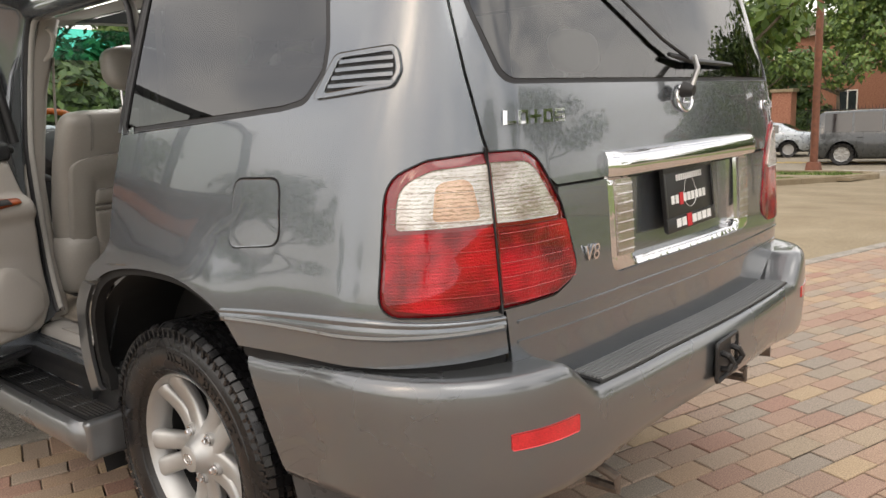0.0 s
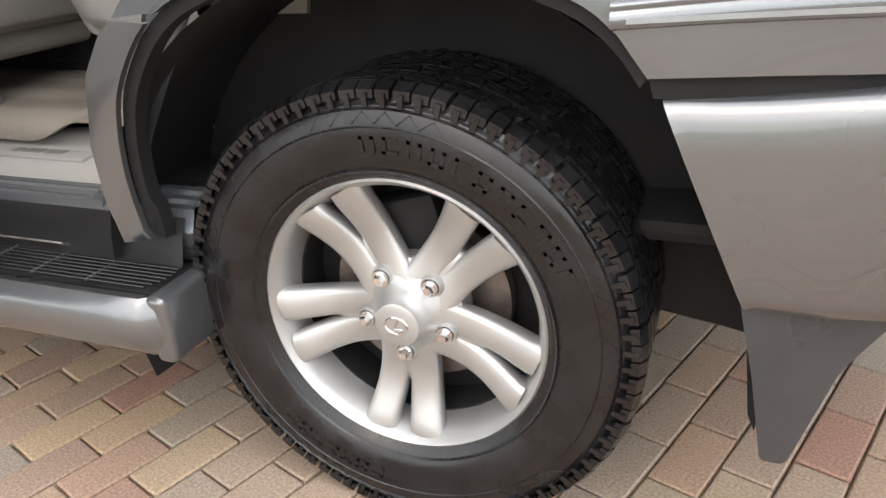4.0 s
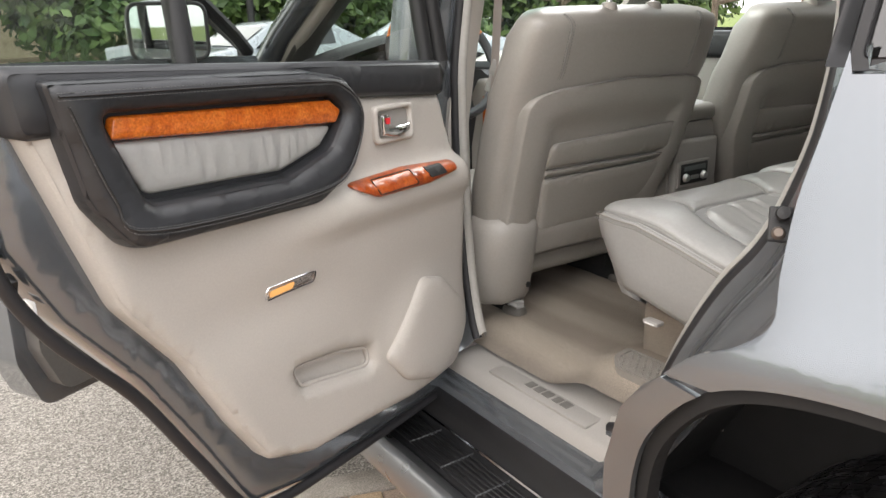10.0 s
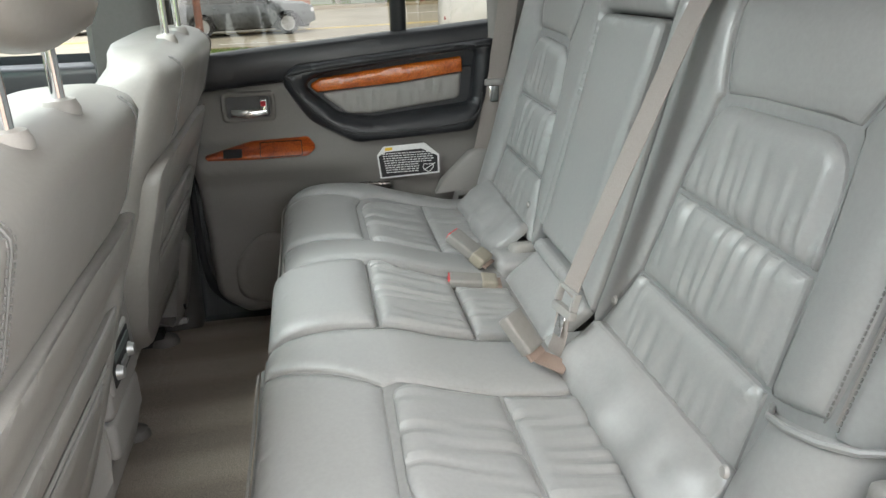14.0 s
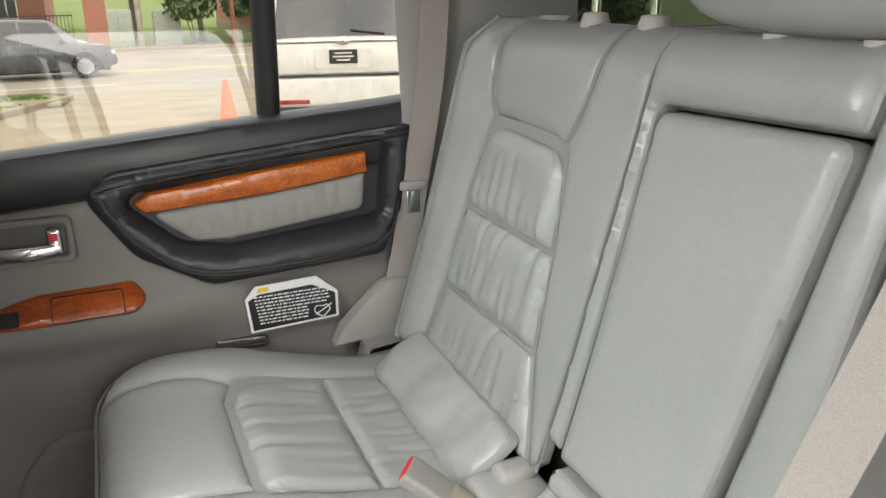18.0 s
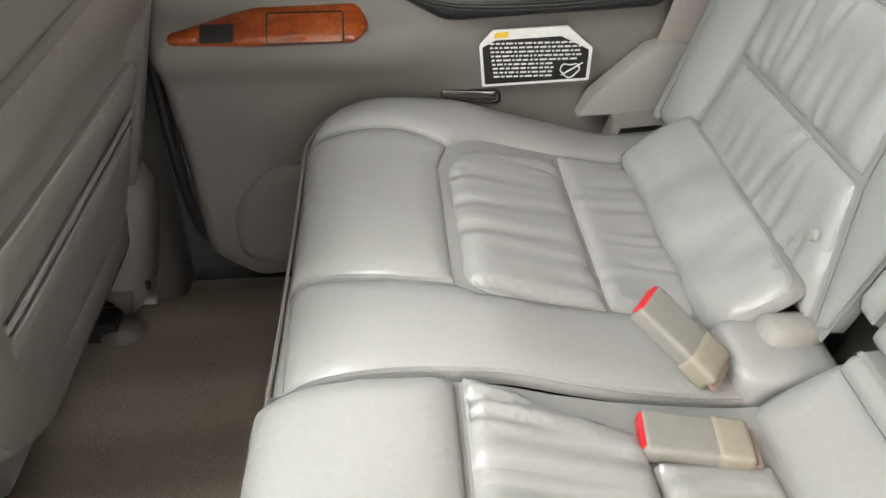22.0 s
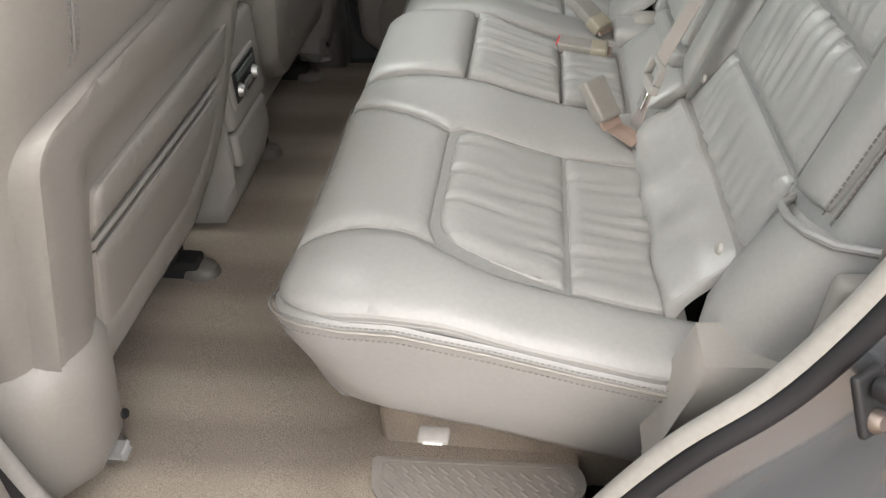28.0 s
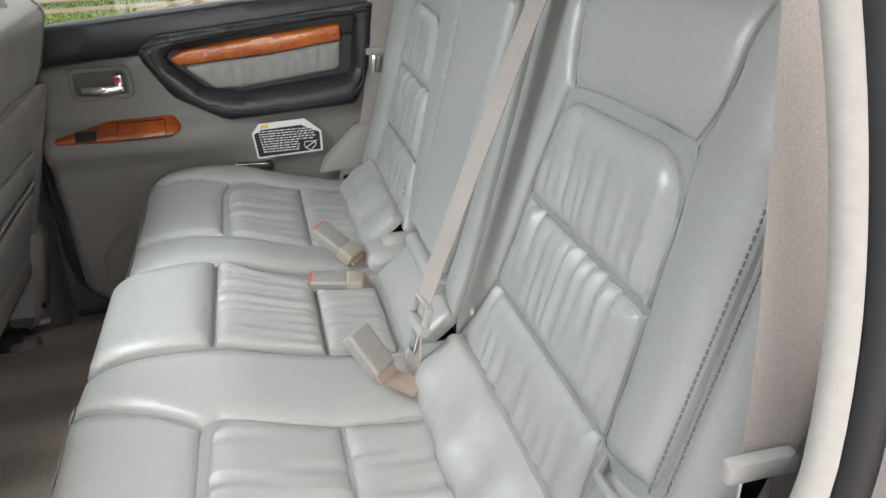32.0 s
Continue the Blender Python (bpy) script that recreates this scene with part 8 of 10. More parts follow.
LEFT = dict(
    panel=rpoly([(0.235, 1.30, 0.01), (0.295, 1.12, 0.1), (0.335, 1.005, 0.1), (0.43, 0.88, 0.1), (0.51, 0.73, 0.1), (0.57, 0.635, 0.05), (0.68, 0.595, 0.06), (0.98, 0.575, 0.1), (1.165, 0.585, 0.06), (1.215, 0.68, 0.06), (1.175, 1.05, 0.03), (1.12, 1.24, 0.01), (0.83, 1.262, 0.02)], 0.03),
    top=rpoly([(0.235, 1.262, 0.02), (0.225, 1.352, 0.02), (1.118, 1.308, 0.02), (1.125, 1.238, 0.02), (0.84, 1.258, 0.02)], 0.03),
    ring=ring_l, hole=hole_l,
    ring_line=smoothline([(0.275, 1.315), (0.68, 1.300), (0.775, 1.285), (0.818, 1.232), (0.785, 1.155), (0.69, 1.118), (0.37, 1.126), (0.325, 1.18), (0.285, 1.30)], 6),
    wood=rpoly([(0.342, 1.250, 0.006), (0.350, 1.281, 0.008), (0.76, 1.262, 0.012), (0.786, 1.243, 0.008), (0.77, 1.221, 0.006)], 0.02),
    pleat=rpoly([(0.345, 1.247, 0.006), (0.77, 1.219, 0.01), (0.735, 1.185, 0.03), (0.64, 1.158, 0.03), (0.39, 1.168, 0.02)], 0.02),
    handle=((0.885, 1.163), (1.005, 1.236)),
    switch=rpoly([(0.768, 1.108, 0.012), (0.95, 1.112, 0.05), (1.105, 1.103, 0.02), (1.10, 1.083, 0.02), (1.0, 1.073, 0.05), (0.84, 1.076, 0.03)], 0.02),
    ash=((0.84, 1.082), (0.955, 1.106)), sw=((1.0, 1.085), (1.055, 1.104)),
    lamp=((0.592, 0.950), (0.700, 0.955)), lampmat=AMBER_GLOW,
    pocket=rpoly([(0.645, 0.785, 0.01), (0.665, 0.742, 0.02), (0.855, 0.708, 0.02), (0.85, 0.750, 0.025), (0.77, 0.772, 0.05)], 0.02),
    pocket_top=[(0.645, 0.785), (0.77, 0.774), (0.845, 0.752)],
    speaker=rpoly([(0.885, 0.715, 0.02), (1.005, 0.862, 0.03), (1.075, 0.842, 0.04), (1.165, 0.755, 0.06), (1.180, 0.66, 0.06), (1.06, 0.598, 0.06), (0.94, 0.645, 0.04)], 0.02),
    shell=rpoly([(0.205, 1.325, 0.01), (0.215, 1.12, 0.05), (0.275, 1.0, 0.08), (0.38, 0.86, 0.1), (0.47, 0.70, 0.1), (0.555, 0.535, 0.04), (0.70, 0.505, 0.05), (1.18, 0.50, 0.05), (1.20, 1.0, 0.05), (1.18, 1.282, 0.02)], 0.03),
    skin=rpoly([(0.255, 1.318, 0.01), (0.265, 1.06, 0.04), (0.31, 0.99, 0.06), (0.39, 0.87, 0.1), (0.47, 0.74, 0.1), (0.575, 0.495, 0.02), (0.72, 0.470, 0.05), (1.20, 0.46, 0.02), (1.21, 1.28, 0.02)], 0.03),
    seal=smoothline([(0.19, 1.32), (0.195, 1.12), (0.25, 0.99), (0.355, 0.855), (0.447, 0.695), (0.535, 0.548), (0.62, 0.513), (0.75, 0.506), (1.0, 0.505), (1.18, 0.510)], 6),
    frames=[[(0.24, 1.34, -0.06), (0.255, 1.55, -0.09), (0.28, 1.72, -0.13), (0.34, 1.77, -0.14), (0.9, 1.77, -0.14), (1.12, 1.75, -0.13), (1.175, 1.55, -0.09), (1.195, 1.30, -0.06)], [(0.535, 1.29, -0.06), (0.545, 1.55, -0.10), (0.55, 1.77, -0.14)], [(1.15, 1.30, -0.06), (1.135, 1.55, -0.09), (1.10, 1.75, -0.13)], [(0.23, 1.318, -0.04), (1.16, 1.281, -0.04)]],
    glass=[(0.25, 1.295, 1.75), (0.55, 1.285, 1.77), (0.85, 1.27, 1.77), (1.14, 1.26, 1.74)], glassmat=glass("rear_door_glass", (0.66, 0.70, 0.67)), pale=True)
door(T_left, "open_rear_door", "open rear door with beige and charcoal lining and wood trim", LEFT)
# latch hardware on the door's edge
dl = [o for o in bpy.data.objects if o.name.startswith("open_rear_door")][0]
part("latch", box((-0.02, -0.006, -0.016), (0.02, 0.006, 0.016), 0.004, m=Matrix.Translation(T_left(0.208, 1.115, -0.075)) @ pose(0, 0, 0, 0, 0, -69.6)), BLACK, dl)
part("lock_slot", box((-0.012, -0.005, -0.022), (0.012, 0.005, 0.022), 0.005, m=Matrix.Translation(T_left(0.222, 1.065, -0.065)) @ pose(0, 0, 0, 0, 25, -69.6)), BLACK, dl)
part("sticker", box((-0.014, -0.002, -0.010), (0.014, 0.002, 0.010), 0.001, m=Matrix.Translation(T_left(0.246, 1.03, -0.075)) @ pose(0, 0, 0, 0, 0, -69.6)), PLATE_WHITE, dl)

# the beige door plastic again, darkened to stand for shade on the far door
PLASTIC_SHADED = material("shaded_door_plastic", (0.185, 0.175, 0.162), 0.58, vary=0.04, scale=4, fine=300, fine_vary=0.03, bump=0.12, bump_scale=900, bump_dist=0.0004, kind="leather")
ring_r = rpoly([(0.300, 1.345, 0.01), (0.80, 1.300, 0.05), (0.838, 1.262, 0.04), (0.775, 1.160, 0.08), (0.66, 1.098, 0.06), (0.36, 1.112, 0.03), (0.315, 1.20, 0.08)], 0.02)
hole_r = rpoly([(0.352, 1.315, 0.012), (0.745, 1.270, 0.02), (0.778, 1.248, 0.015), (0.70, 1.175, 0.05), (0.62, 1.160, 0.03), (0.365, 1.185, 0.02)], 0.02)
CHROME_LAMP = LAMP_CLEAR
RIGHT = dict(
    panel=rpoly([(0.27, 1.32, 0.01), (0.30, 1.0, 0.05), (0.37, 0.86, 0.1), (0.46, 0.70, 0.1), (0.56, 0.64, 0.05), (0.98, 0.640, 0.06), (1.055, 0.70, 0.06), (1.068, 1.05, 0.03), (1.065, 1.24, 0.01), (0.83, 1.262, 0.02)], 0.03),
    top=rpoly([(0.27, 1.27, 0.02), (0.27, 1.385, 0.01), (1.068, 1.322, 0.01), (1.070, 1.238, 0.02), (0.84, 1.256, 0.02)], 0.03),
    ring=ring_r, hole=hole_r,
    ring_line=smoothline([(0.315, 1.328), (0.77, 1.286), (0.808, 1.258), (0.752, 1.180), (0.65, 1.128), (0.38, 1.140), (0.335, 1.21)], 6),
    wood=rpoly([(0.382, 1.262, 0.006), (0.384, 1.300, 0.008), (0.55, 1.284, 0.1), (0.74, 1.262, 0.012), (0.768, 1.246, 0.008), (0.75, 1.229, 0.006), (0.55, 1.242, 0.1)], 0.02),
    pleat=rpoly([(0.385, 1.260, 0.006), (0.55, 1.240, 0.1), (0.745, 1.227, 0.01), (0.68, 1.172, 0.03), (0.62, 1.168, 0.03), (0.39, 1.195, 0.02)], 0.02),
    handle=((0.855, 1.165), (0.985, 1.238)),
    switch=rpoly([(0.762, 1.098, 0.012), (0.782, 1.120, 0.015), (0.92, 1.117, 0.05), (1.035, 1.093, 0.02), (1.03, 1.082, 0.01), (0.92, 1.078, 0.05), (0.785, 1.080, 0.015)], 0.02),
    ash=((0.80, 1.085), (0.90, 1.113)), sw=((0.945, 1.087), (0.99, 1.104)),
    lamp=((0.575, 0.972), (0.665, 0.978)), lampmat=CHROME_LAMP,
    speaker=rpoly([(0.78, 0.70, 0.06), (0.80, 0.84, 0.08), (0.92, 0.88, 0.08), (1.0, 0.80, 0.08), (1.0, 0.70, 0.05), (0.9, 0.66, 0.05)], 0.02),
    shell=rpoly([(0.22, 1.32, 0.01), (0.25, 0.55, 0.02), (1.18, 0.52, 0.05), (1.18, 1.27, 0.02)], 0.03),
    skin=rpoly([(0.255, 1.318, 0.01), (0.265, 1.06, 0.04), (0.39, 0.87, 0.1), (0.575, 0.495, 0.02), (1.20, 0.46, 0.02), (1.21, 1.27, 0.02)], 0.03),
    seal=smoothline([(1.095, 1.38), (1.092, 1.0), (1.085, 0.75), (1.05, 0.675), (0.98, 0.645), (0.7, 0.64)], 5),
    frames=[[(0.27, 1.36, -0.05), (0.25, 1.55, -0.02), (0.23, 1.76, 0.03), (0.7, 1.775, 0.03), (1.08, 1.76, 0.03), (1.09, 1.55, -0.02), (1.095, 1.30, -0.05)], [(0.533, 1.30, -0.055), (0.535, 1.55, -0.02), (0.54, 1.77, 0.03)], [(0.26, 1.347, -0.035), (1.08, 1.292, -0.035)]],
    glass=[(0.25, 1.31, 1.77), (0.55, 1.30, 1.77), (0.85, 1.28, 1.77), (1.10, 1.26, 1.77)], glassmat=glass("tinted_door_glass", (0.40, 0.40, 0.37)), trim=PLASTIC_SHADED)
rd = door(T_right, "rear_door", "closed rear door with shade-darkened and charcoal lining and wood trim", RIGHT)
# warning label with unreadable print
lab = [(0.612, 1.062), (0.594, 1.084), (0.488, 1.088), (0.450, 1.055), (0.450, 1.006), (0.606, 1.000)]
bm, _ = patch([rpoly([(*p, 0.002) for p in lab], 0.02)], lambda y, z, h: T_right(y, z, 0.030 + h), 0.03, rim=(), thick=0.004)
lb = part("warning_label", bm, PLATE_WHITE, rd, "black and white printed warning label")
lab2 = [(0.608, 1.060), (0.590, 1.070), (0.497, 1.074), (0.455, 1.053), (0.455, 1.010), (0.602, 1.004)]
bm, _ = patch([rpoly([(*p, 0.002) for p in lab2], 0.02)], lambda y, z, h: T_right(y, z, 0.0308 + h), 0.03, rim=(), thick=0.0)
part("label_field", bm, PLATE_BLACK, rd)
YEL = material("yellow_print", (0.75, 0.5, 0.05), 0.5, bump=0.0)
bm = bmesh.new()
rl = random.Random(9)
for k in range(9):
    z = 1.064 - k * 0.0062
    y = 0.598 - 0.001 * k
    end = 0.470 if k < 5 else 0.505
    while y > end:
        w = rl.uniform(0.003, 0.011)
        c = [T_right(yy, zz, 0.0316) for yy, zz in ((y, z), (y - w, z + 0.00022), (y - w, z + 0.0028), (y, z + 0.0026))]
        bm.faces.new([bm.verts.new(p) for p in c])
        y -= w + 0.0022
part("label_print", bm, PLATE_WHITE, rd, smooth=0, kind="stuff")
bm = bmesh.new()
bm.faces.new([bm.verts.new(T_right(yy, zz, 0.0318)) for yy, zz in ((0.592, 1.0735), (0.572, 1.0745), (0.572, 1.0825), (0.590, 1.0815))])
part("label_sign", bm, YEL, rd, smooth=0)
part("label_drawing", tube([T_right(0.48 + 0.014 * math.cos(a), 1.024 + 0.010 * math.sin(a) * (1 + 0.3 * math.sin(3 * a)), 0.0316) for a in np.linspace(0, 6.28, 18)[:-1]], 0.0011, 4, closed=True), PLATE_WHITE, rd)
part("label_drawing", tube([T_right(0.492, 1.016, 0.0316), T_right(0.475, 1.026, 0.0316), T_right(0.462, 1.034, 0.0316)], 0.0011, 4), PLATE_WHITE, rd)

# ---- front of the body ----
fr = subthing("front_body", car, "grey front wings and bonnet")
part("bonnet", loft([[(x, y, z - 0.05 * abs(x) ** 3) for x in np.linspace(-0.86, 0.86, 13)] for y, z in ((2.34, 1.17), (2.6, 1.15), (3.1, 1.10), (3.45, 1.02), (3.6, 0.90), (3.62, 0.6))]), PAINT, fr, smooth=60)
for sx in (-1, 1):
    part("front_wing", loft([[(sx * x, y, z) for x, z in ((0.84, 1.12), (0.93, 1.03), (0.95, 0.85), (0.94, 0.80))] for y in np.linspace(2.28, 3.5, 8)]), PAINT, fr, smooth=60)
part("bulkhead", box((-0.82, 2.28, 0.5), (0.82, 2.34, 1.17), 0.01), DARK, fr)
part("front_door_closed", loft([[(x, y, z) for x, z in ((0.90, 1.33), (0.935, 1.1), (0.94, 0.8), (0.92, 0.5))] for y in (1.20, 1.7, 2.28)]), PAINT, fr)
part("front_door_lining", box((0.74, 1.22, 0.62), (0.80, 2.15, 1.26), 0.03, 3), GREY_TRIM, fr)
part("front_door_top", box((0.72, 1.22, 1.22), (0.82, 2.2, 1.32), 0.02, 3), BLACK_TRIM, fr)
for sx in (1,):
    mr = subthing("door_mirror", car, "grey door mirror")


def door_mirror(par, M):
    rows = []
    for i in range(11):
        t = -1 + 2 * i / 10
        k = max(0.03, (1 - abs(t) ** 4)) ** 0.25
        rows.append([M @ Vector((0.115 * k * math.copysign(abs(math.cos(a)) ** 0.55, math.cos(a)), 0.06 * t + 0.03, 0.088 * k * math.copysign(abs(math.sin(a)) ** 0.55, math.sin(a)))) for a in np.linspace(0, 2 * math.pi, 29)[:-1]])
    part("mirror_shell", loft(rows, closed_v=True, caps=True), PAINT, par, smooth=70)
    MIR = material("mirror_glass", (0.8, 0.82, 0.82), 0.02, 1.0, vary=0.0, bump=0.0, rough_vary=0.0)
    bm, _ = patch([rpoly([(-0.10, -0.072, 0.03), (-0.10, 0.072, 0.03), (0.10, 0.072, 0.03), (0.10, -0.072, 0.03)], 0.02)], lambda u, v, h: M @ Vector((u, -0.033 - h, v)), 0.05, rim=(), thick=0.0)
    part("mirror_glass", bm, MIR, par)
    part("mirror_rim", tube([M @ Vector((u, -0.032, v)) for u, v in rpoly([(-0.105, -0.077, 0.035), (-0.105, 0.077, 0.035), (0.105, 0.077, 0.035), (0.105, -0.077, 0.035)], 0.02)], 0.006, 6, closed=True), BLACK, par)
    part("mirror_arm", tube([M @ Vector((-0.09, 0.02, -0.06)), M @ Vector((-0.17, 0.03, -0.07))], 0.03, 8), PAINT, par)


door_mirror(mr, Matrix.Translation((1.06, 2.05, 1.26)) @ pose(0, 0, 0, 0, 0, 14))
# front door on the driver's side, open
FH, FA = Vector((-0.88, 2.25)), -62.0
def T_front(y, z, h):
    c, s_ = math.cos(radians(FA)), math.sin(radians(FA))
    x0, y0 = -0.80 + h - FH.x, y - FH.y
    return Vector((FH.x + c * x0 - s_ * y0, FH.y + s_ * x0 + c * y0, z))
fd = subthing("open_front_door", car, "open front door with black window frame and mirror")
loop = rpoly([(1.27, 1.32, 0.02), (1.25, 0.60, 0.05), (1.30, 0.46, 0.05), (2.15, 0.46, 0.05), (2.23, 0.9, 0.1), (2.23, 1.29, 0.02)], 0.04)
bm, _ = patch([loop], lambda y, z, h: T_front(y, z, -0.13 + h), 0.06, rim=(0.01,), thick=0.02)
part("outer_skin", bm, PAINT, fd)
bm, _ = patch([loop], lambda y, z, h: T_front(y, z, -0.03 + h), 0.06, rim=(0.01,), thick=0.10)
part("door_frame", bm, PAINT, fd)
bm, _ = patch([[(1.75 + (y - 1.75) * 0.93, 0.9 + (z - 0.9) * 0.9) for y, z in loop]], lambda y, z, h: T_front(y, z, 0.02 + h), 0.06, rim=(0.01,), thick=0.05)
# dark colour stands for the shadow on this lining
part("trim_panel", bm, TRIM_SHADED, fd)
part("window_frame", tube([T_front(y, z, d_) for y, z, d_ in ((1.27, 1.31, -0.06), (1.29, 1.55, -0.04), (1.33, 1.75, 0.0), (1.55, 1.77, 0.0), (1.85, 1.58, -0.03), (2.15, 1.36, -0.05), (2.22, 1.30, -0.06))], 0.022, 8), BLACK, fd)
part("mirror_sail", loft([[T_front(y, z, d_) for d_ in (-0.06, -0.09)] for y, z in ((2.20, 1.29), (1.98, 1.30), (2.05, 1.42), (2.20, 1.31))], closed_u=True), BLACK, fd)
part("window_glass", loft([[T_front(y, z0 + (z1 - z0) * t, -0.07 + 0.02 * t) for y, z0, z1 in ((1.28, 1.30, 1.74), (1.55, 1.30, 1.76), (1.85, 1.30, 1.57), (2.0, 1.30, 1.45))] for t in (0, 1)]), CLEAR, fd)
door_mirror(fd, Matrix.Translation((-1.19, 2.05, 1.375)) @ pose(0, 0, 0, 0, 0, -12))

# ---- surroundings ----
def gz(x):
    """The drive falls towards the street."""
    return -0.06 * max(0.0, min(x, 26.0) - 7.0)


def terrain(name, poly, dz, mat, label, category="ground", parent=None, thick=0.06):
    """A sheet cut to an outline that follows the fall of the ground."""
    bm = bmesh.new()
    bm.faces.new([bm.verts.new((p[0], p[1], 0)) for p in poly])
    for cut in (7.0, 26.0):
        bmesh.ops.bisect_plane(bm, geom=bm.verts[:] + bm.edges[:] + bm.faces[:], plane_co=(cut, 0, 0), plane_no=(1, 0, 0), dist=1e-5)
    edge = [e for e in bm.edges if len(e.link_faces) == 1]
    ext = bmesh.ops.extrude_edge_only(bm, edges=edge)
    low = {g for g in ext["geom"] if isinstance(g, bmesh.types.BMVert)}
    for v in bm.verts:
        v.co.z = gz(v.co.x) + dz - (thick if v in low else 0)
    ob = part(name, bm, mat, parent, smooth=0)
    return tagged(ob, label, category, "", "" if parent else "structure")


def rows_mesh(name, verts, faces, mat, parent, label="", kind=""):
    me = bpy.data.meshes.new(name)
    me.from_pydata(verts, [], faces)
    return link_mesh(name, me, mat, parent, label, smooth=0, kind=kind)


LEAF = ramp_material("broad_leaf", [(0.0, (0.035, 0.075, 0.014)), (0.35, (0.075, 0.14, 0.025)), (0.7, (0.12, 0.19, 0.04)), (1.0, (0.20, 0.26, 0.06))], 0.5, scale=3, per_object="island", bump=0.0)
LEAF_DARK = ramp_material("shrub_leaf", [(0.0, (0.02, 0.05, 0.012)), (0.5, (0.05, 0.10, 0.02)), (1.0, (0.12, 0.19, 0.05))], 0.5, scale=3, per_object="island", bump=0.0)
BARK = ramp_material("grey_bark", [(0.3, (0.09, 0.07, 0.055)), (0.7, (0.22, 0.18, 0.14))], 0.95, scale=9, stretch=(1, 1, 0.2), fine=60, bump=0.9, bump_dist=0.02)
RED_BRICK = ramp_material("red_brickwork", [(0.3, (0.26, 0.10, 0.07)), (0.7, (0.42, 0.20, 0.13))], 0.9, scale=12, fine=80, bump=0.6)
BUFF_BRICK = ramp_material("buff_brickwork", [(0.3, (0.42, 0.34, 0.22)), (0.7, (0.60, 0.52, 0.36))], 0.9, scale=9, fine=80, bump=0.6)
STEEL_RED = material("rusty_red_steel", (0.20, 0.075, 0.045), 0.6, vary=0.25, scale=9, bump=0.2)
IRON = material("black_iron", (0.012, 0.012, 0.014), 0.5, vary=0.2)
GREY_BOX = material("grey_green_enamel", (0.42, 0.46, 0.40), 0.5, vary=0.1)
POLE_WOOD = material("weathered_pole_wood", (0.42, 0.38, 0.33), 0.9, vary=0.2, scale=4, fine=80, bump=0.4)
ORANGE = material("orange_cone_plastic", (0.75, 0.12, 0.02), 0.5, vary=0.12, scale=8)
TRIM_WHITE = material("white_window_paint", (0.75, 0.74, 0.70), 0.5, vary=0.05)
GRASS = ramp_material("mown_grass", [(0.0, (0.05, 0.09, 0.015)), (0.5, (0.10, 0.16, 0.03)), (1.0, (0.20, 0.25, 0.06))], 0.8, scale=4, per_object="island", bump=0.0)
LAWN = ramp_material("verge_turf", [(0.3, (0.09, 0.14, 0.025)), (0.7, (0.19, 0.24, 0.06))], 0.95, scale=1.5, fine=70, bump=0.7, bump_dist=0.02)
PAVE = ramp_material("pale_drive_surface", [(0.3, (0.215, 0.168, 0.105)), (0.7, (0.30, 0.245, 0.165))], 0.9, scale=1.4, fine=90, bump=0.3)
STREET = ramp_material("pale_street_concrete", [(0.3, (0.20, 0.170, 0.125)), (0.7, (0.28, 0.243, 0.185))], 0.85, scale=0.5, fine=40, bump=0.2)
LINE_YELLOW = material("yellow_road_paint", (0.62, 0.42, 0.08), 0.7, vary=0.25, scale=4)
LINE_WHITE = material("white_road_paint", (0.66, 0.65, 0.60), 0.7, vary=0.2, scale=4)
RD = Vector((0.2, -0.98)).normalized()
RN = Vector((-RD.y, RD.x))
R0 = Vector((18.9, 2.6))


def rd(along, across):
    """A place on the street: metres along it and across it."""
    return tuple(R0 + RD * along + RN * across)


terrain("ground", [(-600, -600), (600, -600), (600, 600), (-600, 600)], -0.09, LAWN, "green lawn ground reaching the horizon")
terrain("street", [rd(-90, 0), rd(90, 0), rd(90, 19.5), rd(-90, 19.5)], -0.05, STREET, "pale worn concrete street with lane lines", "street")
terrain("drive", [(6.2, -1.05), (9.2, -2.1), (12, -14), rd(26, -0.0), rd(-0.8, -0.0), (16.9, 1.64), (9.9, 3.42), (4.6, 4.8), (-3.0, 30), (-30, 30), (-30, 11.0), (-12.0, 5.6)], -0.016, PAVE, "pale concrete drive that falls towards the street", "drive")
lines = thing("lane_lines", "worn yellow and white painted lane lines on the street", "road marking", kind="structure")
for across, w, dash, mat in ((9.4, 0.12, 0, LINE_YELLOW), (9.7, 0.12, 0, LINE_YELLOW), (4.6, 0.12, 1, LINE_WHITE), (14.5, 0.12, 1, LINE_WHITE)):
    for k in range(-6, 7):
        a = k * 9.0
        terrain("line", [rd(a, across), rd(a + (3 if dash else 8.98), across), rd(a + (3 if dash else 8.98), across + w), rd(a, across + w)], -0.042, mat, "", "", lines, 0.004)
verge_outline = [(9.9, 3.42), (16.4, 1.77), (17.6, 1.62), (18.3, 1.95), (18.55, 2.6), rd(-30, -0.25), (4.0, 30), (4.6, 4.78)]
verge = terrain("grass_verge", verge_outline, 0.06, LAWN, "mown green grass verge between drive and street", "grass", thick=0.12)
terrain("footpath", [rd(0.2, -3.6), rd(0.55, -2.2), rd(-30, -2.2), rd(-30, -3.6)], 0.068, PAVE, "pale concrete footpath across the verge", "path")
terrain("far_footpath", [rd(-60, 20.4), rd(60, 20.4), rd(60, 21.9), rd(-60, 21.9)], 0.02, PAVE, "pale concrete footpath beyond the street", "path")
verge_kerb = thing("verge_kerb", "pale worn concrete kerb round the grass verge", "kerb", kind="structure")
